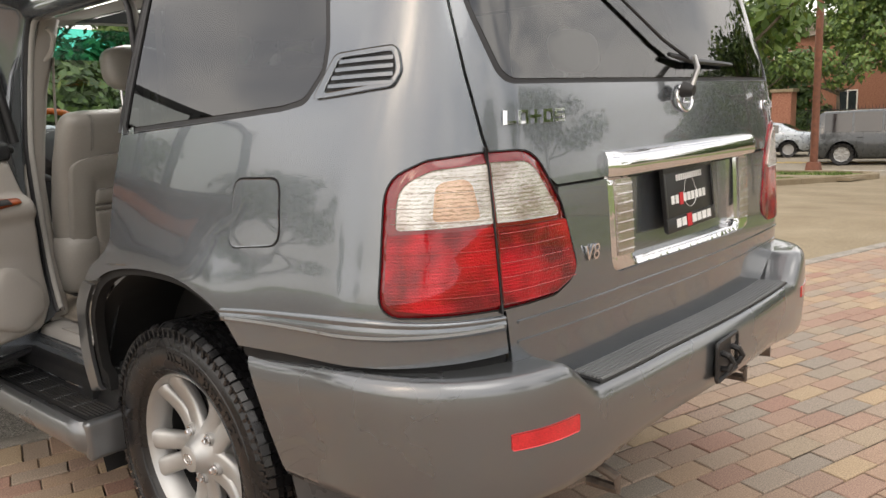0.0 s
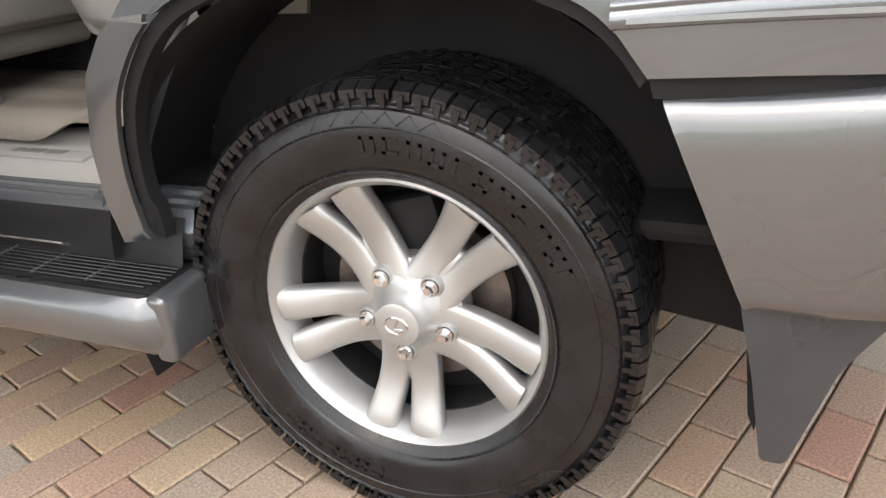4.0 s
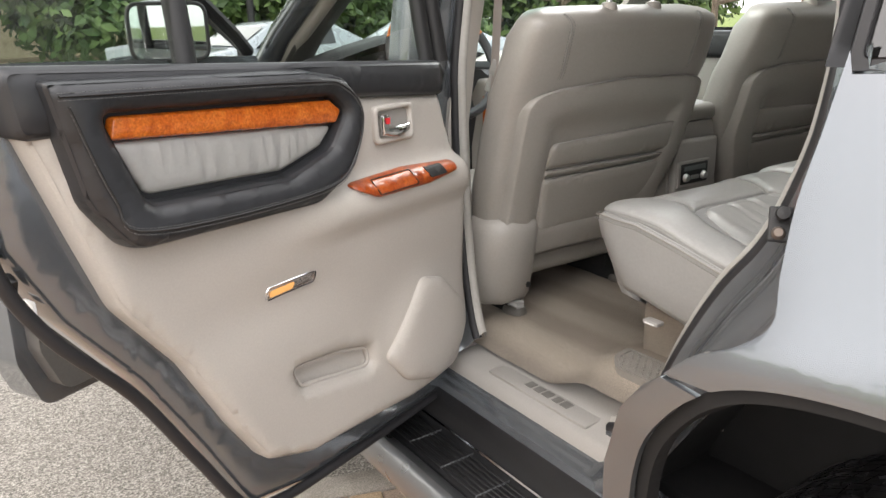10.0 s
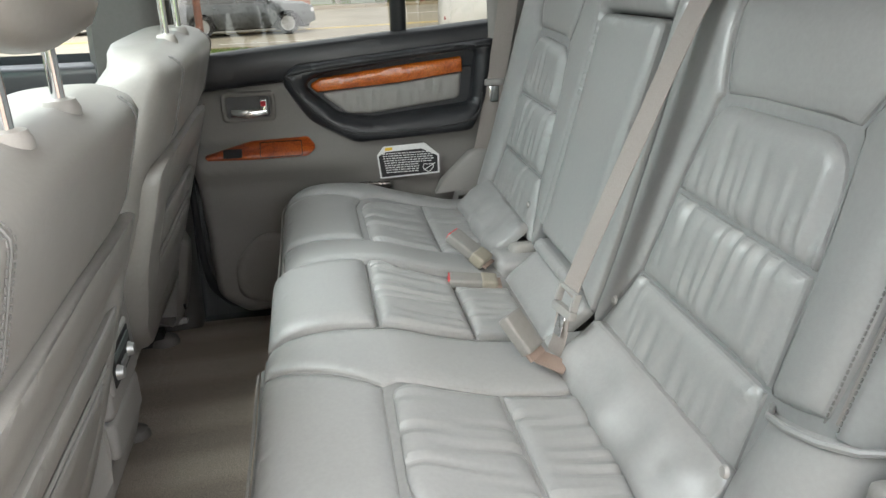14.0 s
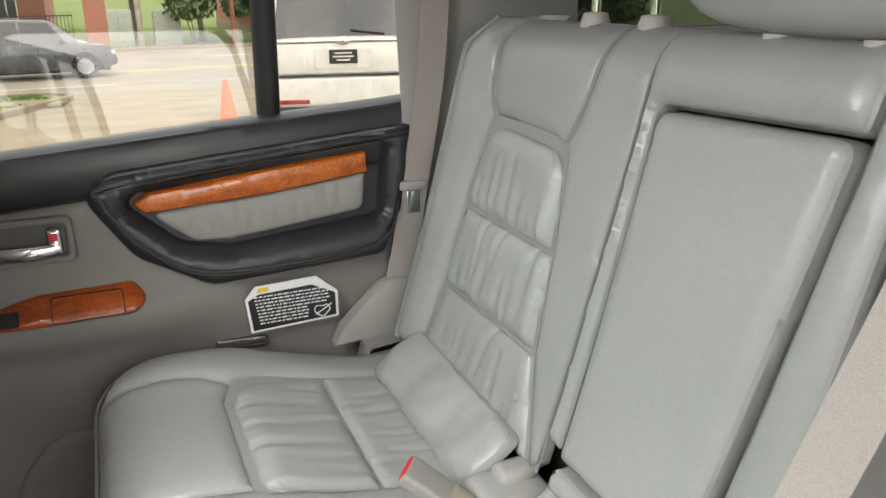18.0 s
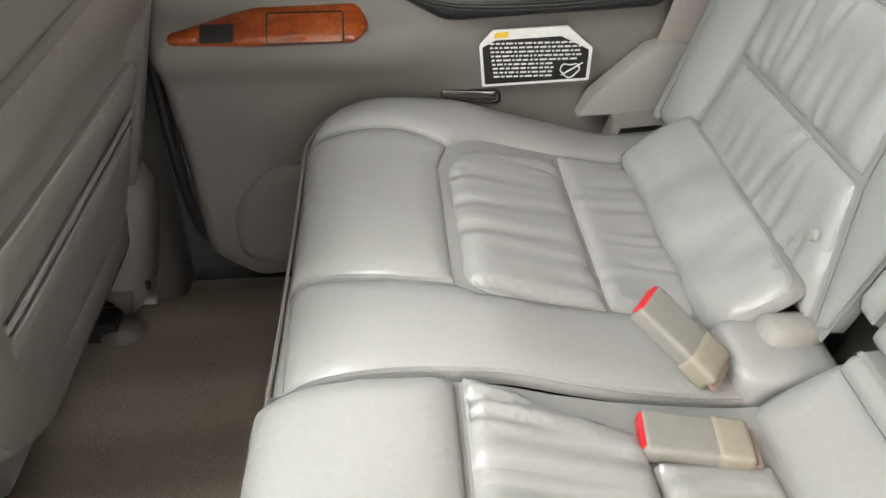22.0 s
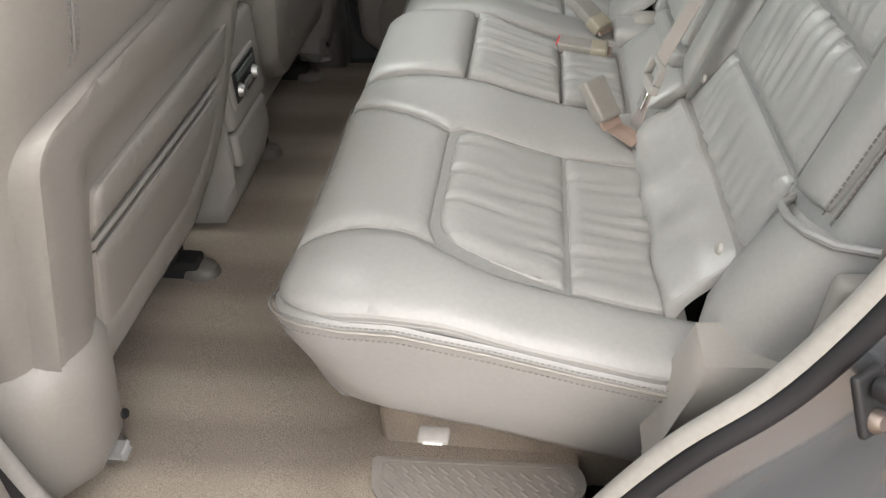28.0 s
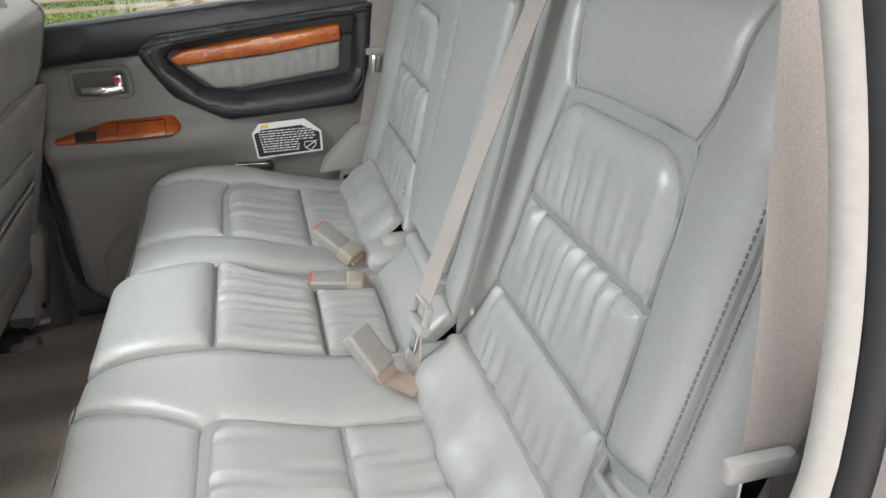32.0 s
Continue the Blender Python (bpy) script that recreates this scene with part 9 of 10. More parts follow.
ring = [Vector((x, y, 0)) for x, y, _ in smoothline([(4.6, 4.78, 0), (9.9, 3.42, 0), (13.2, 2.58, 0), (16.4, 1.77, 0), (17.6, 1.62, 0), (18.3, 1.95, 0), (18.55, 2.6, 0), (*rd(-6, -0.25), 0), (*rd(-14, -0.25), 0), (*rd(-24, -0.25), 0)], 4)]
for a, b in zip(ring, ring[1:]):
    d = (b - a).normalized()
    s = Vector((-d.y, d.x, 0)) * 0.08
    rows = [[Vector((p.x, p.y, gz(p.x))) + s * k + Vector((0, 0, h)) for k, h in ((-1, -0.1), (-1, 0.09), (-0.7, 0.11), (0.8, 0.11), (1, 0.08), (1, -0.1))] for p in (a + d * 0.006, b - d * 0.006)]
    part("kerb_stone", loft(rows, caps=True, closed_v=True), PAVE, verge_kerb)
far_kerb = thing("far_kerb", "pale concrete kerb along the far side", "kerb", kind="structure")
for k in range(-20, 20):
    m = Matrix.Translation((*rd(k * 3 + 1.5, 19.6), gz(40))) @ Matrix.Rotation(math.atan2(RD.y, RD.x), 4, 'Z')
    part("kerb_stone", box((-1.49, -0.09, -0.1), (1.49, 0.09, 0.1), 0.02, 1, m=m), PAVE, far_kerb)
rg = random.Random(5)
gv, gf = [], []
for k in range(9000):
    a, c = -rg.random() ** 1.6 * 22 + 0.2, -rg.random() * 7.5 - 0.2
    x, y = rd(a, c)
    if y < 3.42 - (x - 9.9) * 0.254 + 0.15 or x < 8 or -3.7 < c < -2.1:
        continue
    h, t, w = rg.uniform(0.03, 0.07), rg.uniform(0, 6.28), rg.uniform(0.012, 0.03)
    z = gz(x) + 0.055
    n0 = len(gv)
    gv += [(x - w * math.cos(t), y - w * math.sin(t), z), (x + w * math.cos(t), y + w * math.sin(t), z), (x + rg.uniform(-0.03, 0.03), y + rg.uniform(-0.03, 0.03), z + h)]
    gf.append((n0, n0 + 1, n0 + 2))
rows_mesh("grass_blades", gv, gf, GRASS, verge, kind="stuff")


def leaves(centres, count, size, rnd, squash=0.8):
    """Many small leaves scattered through clumps (centre, radius), thin towards the rim."""
    v, f = [], []
    tot = sum(r ** 2 for _, r in centres)
    for c, r in centres:
        for _ in range(int(count * r * r / tot)):
            d = Vector((rnd.gauss(0, 1), rnd.gauss(0, 1), rnd.gauss(0, 1))).normalized() * r * rnd.random() ** 0.45
            d.z *= squash
            p = Vector(c) + d
            n = (d.normalized() + Vector((rnd.uniform(-1, 1), rnd.uniform(-1, 1), rnd.uniform(-0.2, 1.2)))).normalized()
            a = n.orthogonal().normalized()
            a = Matrix.Rotation(rnd.uniform(0, 6.28), 3, n) @ a
            b = n.cross(a)
            s = size * rnd.uniform(0.6, 1.3)
            n0 = len(v)
            v += [p - a * s, p + b * s * 0.55 + n * s * 0.1, p + a * s, p - b * s * 0.55 + n * s * 0.1]
            f.append((n0, n0 + 1, n0 + 2, n0 + 3))
    return v, f


def tree(seed, height, spread, count, label, size=0.17):
    """A tapered trunk, forked limbs and a crown of many leaf clumps."""
    rnd = random.Random(seed)
    t = thing("tree", label, "tree")
    top = height * 0.62
    lean = rnd.uniform(-0.3, 0.3)
    line = [(lean * (z / height) ** 2 * 2 + rnd.uniform(-0.05, 0.05), rnd.uniform(-0.06, 0.06), z) for z in (0, 0.25, height * 0.2, height * 0.36, top)]
    r0 = height * 0.022
    bm = tube(smoothline(line, 4), [r0 * (1.5 if i == 0 else 1.18 if i < 3 else 1.0 - 0.7 * i / 16) for i in range(17)], 9)
    clumps = []
    for k in range(9):
        a = k * 2.4 + rnd.uniform(-0.4, 0.4)
        z0 = height * rnd.uniform(0.28, 0.55)
        reach = spread * rnd.uniform(0.55, 1.0)
        end = Vector((math.cos(a) * reach, math.sin(a) * reach, z0 + height * rnd.uniform(0.12, 0.38)))
        st = Vector((lean * (z0 / height) ** 2 * 2, 0, z0))
        mid = st.lerp(end, 0.5) + Vector((0, 0, -0.12 * reach))
        tube(smoothline([st, mid, end], 4), [r0 * 0.42 * (1 - 0.085 * i) for i in range(9)], 6, bm)
        for q in (0.55, 0.8, 1.0):
            c = st.lerp(end, q) + Vector((rnd.uniform(-1, 1), rnd.uniform(-1, 1), rnd.uniform(-0.2, 1))) * spread * 0.16
            clumps.append((c, spread * rnd.uniform(0.17, 0.34)))
    for k in range(7):
        clumps.append((Vector((rnd.uniform(-0.45, 0.45) * spread, rnd.uniform(-0.45, 0.45) * spread, height * rnd.uniform(0.68, 0.95))), spread * rnd.uniform(0.2, 0.36)))
    part("trunk", bm, BARK, t, "grey-brown furrowed bark")
    v, f = leaves(clumps, count, size, rnd)
    rows_mesh("crown", v, f, LEAF, t, kind="stuff")
    return t


def shrub(seed, length, height, count, label, size=0.1):
    rnd = random.Random(seed)
    t = thing("shrub", label, "shrub")
    clumps, bm = [], bmesh.new()
    for k in range(int(length * 3)):
        c = Vector((rnd.uniform(-0.5, 0.5) * length, rnd.uniform(-0.5, 0.5) * height * 0.7, height * rnd.uniform(0.25, 0.8)))
        clumps.append((c, height * rnd.uniform(0.2, 0.36)))
        if k % 3 == 0:
            tube([(c.x * 0.9, c.y * 0.5, -0.05), (c.x, c.y, c.z)], [0.025, 0.01], 5, bm)
    part("stems", bm, BARK, t, kind="stuff")
    v, f = leaves(clumps, count, size, rnd)
    rows_mesh("foliage", v, f, LEAF_DARK, t, kind="stuff")
    return t


def stand(ob, x, y, s=1.0, turn=0.0, sz=None):
    return Matrix.Translation((x, y, gz(x) - 0.04)) @ Matrix.Rotation(turn, 4, 'Z') @ Matrix.Diagonal((s, s, sz or s, 1))


t1 = tree(3, 9.0, 3.6, 4200, "broad green street tree with a full crown")
t2 = tree(8, 7.0, 2.9, 3600, "young green street tree with a slim trunk", 0.15)
t3 = tree(21, 11.0, 4.6, 5200, "tall spreading green tree with a dense crown", 0.22)
spots = [(t2, 15.2, 4.95, 0.9), (t1, 20.0, 16, 1.0), (t1, 44, 13.5, 1.0), (t3, 47, 6, 1.0), (t2, 43, 8.2, 1.1), (t3, 50, -1, 1.1), (t1, 46.5, -4.5, 1.1), (t3, 48, -11, 1.2), (t1, 44, -17, 1.2), (t3, 46, -26, 1.2), (t1, 45, 22, 1.2), (t3, 50, 31, 1.2), (t1, 42, 40, 1.2),
         (t3, 20, 27, 0.9), (t1, 14, 26, 0.9), (t3, 26, 34, 1.1), (t1, 9.5, 27.5, 0.95), (t1, -1.6, 25, 0.9), (t3, -7, 30, 1.0), (t1, -13, 28, 1.0), (t2, 6.3, 22.5, 0.8), (t2, 17, 20, 1.0), (t1, 17.5, -6.5, 1.0), (t3, 20, -24, 1.0), (t1, 8, -22, 1.0), (t3, -3, -30, 1.0), (t1, -34, -26, 1.1), (t3, -27, 33, 0.9), (t1, -40, 30, 0.9), (t1, -46, 16, 0.8)]
used = set()
rt = random.Random(2)
for src, x, y, s in spots:
    m = stand(src, x, y, s, rt.uniform(0, 6.28), s * rt.uniform(0.9, 1.1))
    if src in used:
        tagged(copy_thing(src, m), group="street trees")
    else:
        src.matrix_basis = m
        used.add(src)
        tagged(src, group="street trees")
s1 = shrub(4, 5.0, 2.3, 5200, "dense dark green garden shrubs, untrimmed", 0.11)
s2 = shrub(9, 3.6, 1.3, 3200, "low rounded green shrubs at the lawn edge", 0.08)
used = set()
for src, x, y, s in [(s1, 43.5, -6.5, 1.6), (s1, 44, -13, 1.6), (s1, 46, -21, 1.7), (s1, 4.6, 20.5, 1.0), (s1, 9.5, 22.5, 1.2), (s1, 14.5, 23, 1.2), (s1, -2.0, 21.5, 1.1), (s1, 20.5, 23, 1.3), (s2, 7.0, 20.0, 1.2), (s2, 12.0, 19.5, 1.3), (s2, 45, 12, 1.3), (s1, 47, 17, 1.5), (s2, 29, -17, 1.5), (s1, 34, -21, 1.2), (s1, 26, 25, 1.4)]:
    m = stand(src, x, y, s, rt.uniform(-0.4, 0.4) + (1.7 if x > 28 else 0.0))
    if src in used:
        tagged(copy_thing(src, m), group="garden shrubs")
    else:
        src.matrix_basis = m
        used.add(src)
        tagged(src, group="garden shrubs")

# posts, cones, cabinets, fence and houses beyond the street
pole = thing("steel_pole", "rust-red steel street pole on a bolted base", "pole", (20.0, 3.55, gz(20.0)))
part("shaft", tube([(20.0, 3.55, gz(20) + z) for z in (0.1, 2, 4, 7)], [0.10, 0.095, 0.09, 0.08], 12), STEEL_RED, pole)
part("base", box((19.8, 3.35, gz(20) - 0.02), (20.2, 3.75, gz(20) + 0.3), 0.04, 2, taper=(0.75, 0.75)), STEEL_RED, pole)


def cone(x, y):
    t = thing("traffic_cone", "orange plastic traffic cone on the drive", "traffic cone", (0, 0, 0), "traffic cones")
    part("body", lathe([(0.0, 0.71), (0.025, 0.71), (0.03, 0.69), (0.15, 0.03), (0.14, 0.03)], 20), ORANGE, t)
    part("foot", box((-0.19, -0.19, 0), (0.19, 0.19, 0.035), 0.012, 2), ORANGE, t)
    t.matrix_basis = Matrix.Translation((x, y, gz(x) - 0.014))
    return t


cone(8.35, -0.42)
cone(26.5, -10.6)
for x, y, w, h, lab in ((45, 0.0, 1.5, 1.75, "pale grey-green utility cabinet with double doors"), (44.6, -2.5, 1.4, 1.7, "pale grey utility cabinet beside the pole")):
    c = thing("utility_cabinet", lab, "utility cabinet", (x, y, gz(x)), "utility cabinets")
    part("body", box((x - 0.5, y - w / 2, gz(x) - 0.1), (x + 0.5, y + w / 2, gz(x) + h), 0.05, 2), GREY_BOX, c)
    for s in (-1, 1):
        part("door", box((x - 0.53, y + s * w / 4 - w / 4 + 0.02, gz(x) + 0.12), (x - 0.495, y + s * w / 4 + w / 4 - 0.02, gz(x) + h - 0.12), 0.01, 1), GREY_BOX, c)
for x, y, r, mat, lab in ((44.5, -1.1, 0.17, POLE_WOOD, "pale weathered wooden utility pole"), (41.6, -5.6, 0.13, STEEL_RED, "slim brown street pole by the shrubs"), (5.0, 18.0, 0.09, IRON, "slim dark lamp pole before the building")):
    p = thing("utility_pole", lab, "pole", (x, y, gz(x)))
    part("shaft", tube([(x, y, gz(x) - 0.1), (x, y, gz(x) + 4), (x, y, gz(x) + 9)], [r, r * 0.9, r * 0.75], 12), mat, p)
    part("cross_arm", box((x - 0.06, y - 0.8, gz(x) + 8.2), (x + 0.06, y + 0.8, gz(x) + 8.35), 0.01, 1), mat, p)
fence = thing("iron_fence", "black iron picket fence between brick pillars", "fence", (41.5, 8, gz(41)))
for y0, y1 in ((2.0, 9.4), (11.6, 24.0)):
    for z in (0.25, 1.55):
        part("rail", box((41.48, y0, gz(41) + z), (41.53, y1, gz(41) + z + 0.05), 0.006, 1), IRON, fence)
    for k in range(int((y1 - y0) / 0.16)):
        part("picket", tube([(41.5, y0 + 0.08 + k * 0.16, gz(41) + z) for z in (0.0, 1.72, 1.8)], [0.013, 0.013, 0.002], 5), IRON, fence)
for y in (1.0, 10.5, 25.0):
    p = thing("brick_pillar", "red brick gate pillar with a stone cap", "pillar", (41.5, y, gz(41)), "brick pillars")
    part("shaft", box((41.0, y - 0.5, gz(41) - 0.1), (42.0, y + 0.5, gz(41) + 2.6), 0.01, 1), RED_BRICK, p)
    part("cap", box((40.9, y - 0.6, gz(41) + 2.6), (42.1, y + 0.6, gz(41) + 2.78), 0.03, 2), PAVE, p)


def house(x0, y0, x1, y1, z, h, brick, label, face, storeys, per):
    """A plain brick house; face: the side that shows its windows."""
    t = thing("brick_house", label, "house", ((x0 + x1) / 2, (y0 + y1) / 2, z))
    part("wall", box((x0, y0, z - 0.2), (x1, y1, z + h), 0.0), brick, t, smooth=0)
    part("roof", box((x0 - 0.4, y0 - 0.4, z + h + 0.003), (x1 + 0.4, y1 + 0.4, z + h + 1.2), 0.02, 1, taper=(0.85, 0.8)), BARK, t)
    part("plinth", box((x0 - 0.06, y0 - 0.06, z - 0.2), (x1 + 0.06, y1 + 0.06, z + 0.5), 0.02, 1), PAVE, t)
    for k in range(storeys):
        for j in range(per):
            q = (j + 0.5) / per
            zc = z + 1.0 + k * 2.9
            if face == "x":
                y = y0 + (y1 - y0) * q
                w = subthing("window", t)
                part("frame", box((x0 - 0.05, y - 0.62, zc), (x0 + 0.02, y + 0.62, zc + 1.6), 0.01, 1), TRIM_WHITE, w)
                for s in (-1, 1):
                    part("pane", box((x0 - 0.058, y + s * 0.29 - 0.25, zc + 0.08), (x0 - 0.04, y + s * 0.29 + 0.25, zc + 1.52), 0.0), WINDOW_DARK, w, smooth=0)
                part("sill", box((x0 - 0.16, y - 0.7, zc - 0.1), (x0 - 0.051, y + 0.7, zc - 0.002), 0.01, 1), PAVE, w)
            else:
                x = x0 + (x1 - x0) * q
                w = subthing("window", t)
                part("frame", box((x - 0.62, y0 - 0.05, zc), (x + 0.62, y0 + 0.02, zc + 1.3), 0.01, 1), TRIM_WHITE, w)
                part("pane", box((x - 0.55, y0 - 0.058, zc + 0.08), (x + 0.55, y0 - 0.04, zc + 1.22), 0.0), WINDOW_DARK, w, smooth=0)
    return t


WINDOW_DARK = material("dark_window_pane", (0.03, 0.035, 0.04), 0.08, coat=1.0, vary=0.2)
house(56, 4, 68, 30, gz(60), 6.4, RED_BRICK, "red brick house with white-framed windows", "x", 2, 6)
house(55, -40, 66, -8, gz(60), 5.8, RED_BRICK, "long red brick house behind trees", "x", 2, 8)
house(-7.0, 27.5, 5.0, 36, 0.0, 4.2, BUFF_BRICK, "low buff brick building behind shrubs", "y", 1, 2)

# parked cars
WHITE_PAINT = material("pearl_white_paint", (0.62, 0.61, 0.58), 0.3, coat=1.0, vary=0.03, bump=0.0)
DARK_PAINT = material("dark_grey_paint", (0.05, 0.056, 0.06), 0.3, 0.3, coat=1.0, vary=0.05, bump=0.0)
SILVER_PAINT = material("silver_blue_paint", (0.36, 0.40, 0.44), 0.3, 0.5, coat=1.0, vary=0.04, bump=0.0)
CAR_GLASS = material("dark_car_glass", (0.012, 0.014, 0.016), 0.05, coat=1.0, vary=0.1, bump=0.0)
HEAD_LENS = material("clear_headlamp", (0.65, 0.66, 0.68), 0.1, 0.3, coat=1.0, vary=0.1)
TAIL_LENS = material("smoked_tail_lens", (0.16, 0.02, 0.025), 0.15, coat=1.0, vary=0.2)
SUV = dict(L=5.1, W=1.02, belt=1.12, st=[(-2.55, 0.5, 0.62), (-2.53, 1.02, 1.10), (-2.36, 1.14, 1.74), (-2.1, 1.14, 1.86), (-0.6, 1.13, 1.90), (0.55, 1.12, 1.86), (0.75, 1.12, 1.80), (1.45, 1.10, 1.16), (2.2, 1.03, 1.07), (2.48, 0.90, 0.95), (2.55, 0.60, 0.66)], wheels=(-1.5, 1.5), r=0.39, glass=(-2.1, 0.62))
SEDAN = dict(L=4.65, W=0.91, belt=0.93, st=[(-2.32, 0.55, 0.62), (-2.28, 0.92, 0.97), (-1.75, 0.98, 1.03), (-1.05, 0.97, 1.36), (-0.4, 0.95, 1.45), (0.25, 0.94, 1.42), (0.45, 0.94, 1.36), (1.15, 0.92, 0.97), (2.0, 0.80, 0.84), (2.26, 0.66, 0.70), (2.32, 0.50, 0.55)], wheels=(-1.35, 1.38), r=0.33, glass=(-1.0, 0.4))


def car_shape(spec, y):
    st = spec["st"]
    for (a, b0, r0), (c, b1, r1) in zip(st, st[1:]):
        if a <= y <= c:
            k = (y - a) / (c - a)
            return b0 + (b1 - b0) * k, r0 + (r1 - r0) * k
    return st[-1][1:]


def car_section(spec, y):
    belt, roof = car_shape(spec, y)
    end = max(0.0, abs(y) / (spec["L"] / 2) - 0.86) / 0.14
    w = spec["W"] * (1 - 0.10 * end * end)
    g = w - 0.04 - 0.30 * max(0.0, roof - belt)
    low = 0.27 if not end else 0.27 + 0.12 * end
    return [(w * 0.9, low), (w * 0.985, low + 0.08), (w, min(0.62, belt * 0.7)), (w * 0.985, belt - 0.05), (w - 0.035, belt), (g + 0.012, roof - 0.05), (g - 0.03, roof - 0.012), (g * 0.5, roof + 0.006), (0, roof + 0.01)]


def parked_car(name, label, spec, paint, m, group="parked cars", rear=None):
    t = thing(name, label, "car", group=group)
    ys = sorted({round(a, 3) for a, _, _ in spec["st"]} | {round(-spec["L"] / 2 + 0.1 + k * 0.17, 3) for k in range(int(spec["L"] / 0.17))})
    rows = []
    for y in ys:
        half = car_section(spec, y)
        row = [(x, y, z) for x, z in half] + [(-x, y, z) for x, z in half[-2::-1]]
        for wy in spec["wheels"]:
            R = spec["r"] + 0.07
            if abs(y - wy) < R:
                lift = spec["r"] + math.sqrt(R * R - (y - wy) ** 2)
                row = [(x, yy, max(z, lift) if z < 0.85 else z) for x, yy, z in row]
        rows.append(row)
    part("body", loft(rows, caps=True), paint, t, smooth=50)
    part("underside", box((-spec["W"] * 0.86, -spec["L"] / 2 + 0.15, 0.22), (spec["W"] * 0.86, spec["L"] / 2 - 0.15, spec["r"] * 1.9), 0.03, 1), DARK, t)
    g0, g1 = spec["glass"]
    n = 4 if rear else 3
    for s in (-1, 1):
        for k in range(n):
            a, b = g0 + (g1 - g0) * k / n + 0.035, g0 + (g1 - g0) * (k + 1) / n - 0.035
            b2 = b + (0.45 if k == n - 1 else 0)
            grid = []
            for q in range(5):
                y, yb = a + (b - a) * q / 4, a + (b2 - a) * q / 4
                belt, roof = car_shape(spec, y)
                c1, c2 = car_section(spec, yb)[4], car_section(spec, y)[5]
                grid.append([(s * (c1[0] + 0.006), yb, c1[1] + 0.03), (s * (c2[0] + 0.008), y, c2[1] - 0.02)])
            part("side_window", loft(grid), CAR_GLASS, t)
        y = g0 + (g1 - g0) * 0.98 + 0.25
        part("mirror", box((s * spec["W"] - 0.02 + s * 0.05 - 0.06, y, spec["belt"] + 0.02), (s * spec["W"] + s * 0.12 + 0.05, y + 0.12, spec["belt"] + 0.2), 0.04, 2), paint, t)
        for k in (0.42, 0.86):
            y = g0 + (g1 - g0) * k
            part("door_handle", box((s * (spec["W"] + 0.012) - 0.015, y - 0.11, spec["belt"] - 0.16), (s * (spec["W"] + 0.012) + 0.015, y + 0.11, spec["belt"] - 0.125), 0.01, 1), paint, t)
        c = spec["st"][-2]
        part("headlamp", box((s * spec["W"] * 0.72 - 0.2, c[0] - 0.3, c[1] - 0.16), (s * spec["W"] * 0.72 + 0.2, c[0] + 0.02, c[1] - 0.01), 0.04, 2), HEAD_LENS, t)
    for (a, b), nm in (((spec["st"][6], spec["st"][7]), "windscreen"), ((spec["st"][1 if rear else 2], spec["st"][2 if rear else 3]), "rear_window")):
        grid = []
        for q in range(5):
            k = 0.08 + 0.84 * q / 4
            y = a[0] + (b[0] - a[0]) * k
            sec = car_section(spec, y)
            up = 0.018
            e = 0.03 if nm == "windscreen" else -0.02
            grid.append([(sec[6][0] * j, y + e * 0.5, sec[6][1] + up + 0.018 * (1 - j * j)) for j in (-0.96, -0.5, 0, 0.5, 0.96)])
        part(nm, loft(grid), CAR_GLASS, t)
    part("grille", box((-spec["W"] * 0.45, spec["L"] / 2 - 0.06, 0.5), (spec["W"] * 0.45, spec["L"] / 2 + 0.02, 0.74), 0.03, 2), BLACK, t)
    for wy in spec["wheels"]:
        for s in (-1, 1):
            R = spec["r"]
            mw = Matrix.Translation((s * (spec["W"] - 0.13), wy, R)) @ Matrix.Rotation(s * math.pi / 2, 4, 'Y')
            w = subthing("wheel", t)
            part("tyre", lathe([(R * 0.64, -0.09), (R * 0.93, -0.11), (R, -0.08), (R, 0.08), (R * 0.93, 0.11), (R * 0.64, 0.09)], 28, mw), RUBBER, w)
            part("rim", lathe([(0.0, 0.07), (R * 0.18, 0.075), (R * 0.25, 0.05), (R * 0.56, 0.06), (R * 0.66, 0.10), (R * 0.66, -0.05), (0, -0.05)], 28, mw), ALLOY, w)
            for k in range(7):
                part("spoke", box((R * 0.15, -0.03, 0.05), (R * 0.6, 0.03, 0.085), 0.01, 1, m=mw @ Matrix.Rotation(k * 0.8976, 4, 'Z')), ALLOY, w)
    if rear:
        yb = -spec["L"] / 2
        for s in (-1, 1):
            part("tail_lamp", loft([[(s * (0.83 + 0.035 * q), yb + 0.0 + 0.04 * q + dz * 0.24, 0.80 + dz) for dz in (0, 0.25, 0.5, 0.75, 0.93)] for q in (0, 1, 2, 3, 3.6)]), TAIL_LENS, t, "tall slim smoked red lens")
            part("lamp_strip", tube([(s * 0.88, yb + 0.005 + dz * 0.24, 0.80 + dz) for dz in (0.04, 0.3, 0.6, 0.85)], 0.014, 6), LAMP_RED, t)
            part("reflector", box((s * 0.62 - 0.19, yb - 0.075, 0.40), (s * 0.62 + 0.19, yb - 0.05, 0.45), 0.008, 1), LAMP_RED, t)
        part("rear_bumper", box((-0.99, yb - 0.06, 0.36), (0.99, yb + 0.2, 0.72), 0.06, 3), paint, t)
        part("lower_valance", box((-0.86, yb - 0.04, 0.24), (0.86, yb + 0.2, 0.37), 0.03, 2), BLACK, t)
        part("step_line", box((-0.80, yb - 0.075, 0.715), (0.80, yb - 0.02, 0.735), 0.006, 1), BLACK, t)
        part("tailgate", box((-0.80, yb - 0.035, 0.745), (0.80, yb + 0.05, 1.10), 0.02, 2), paint, t)
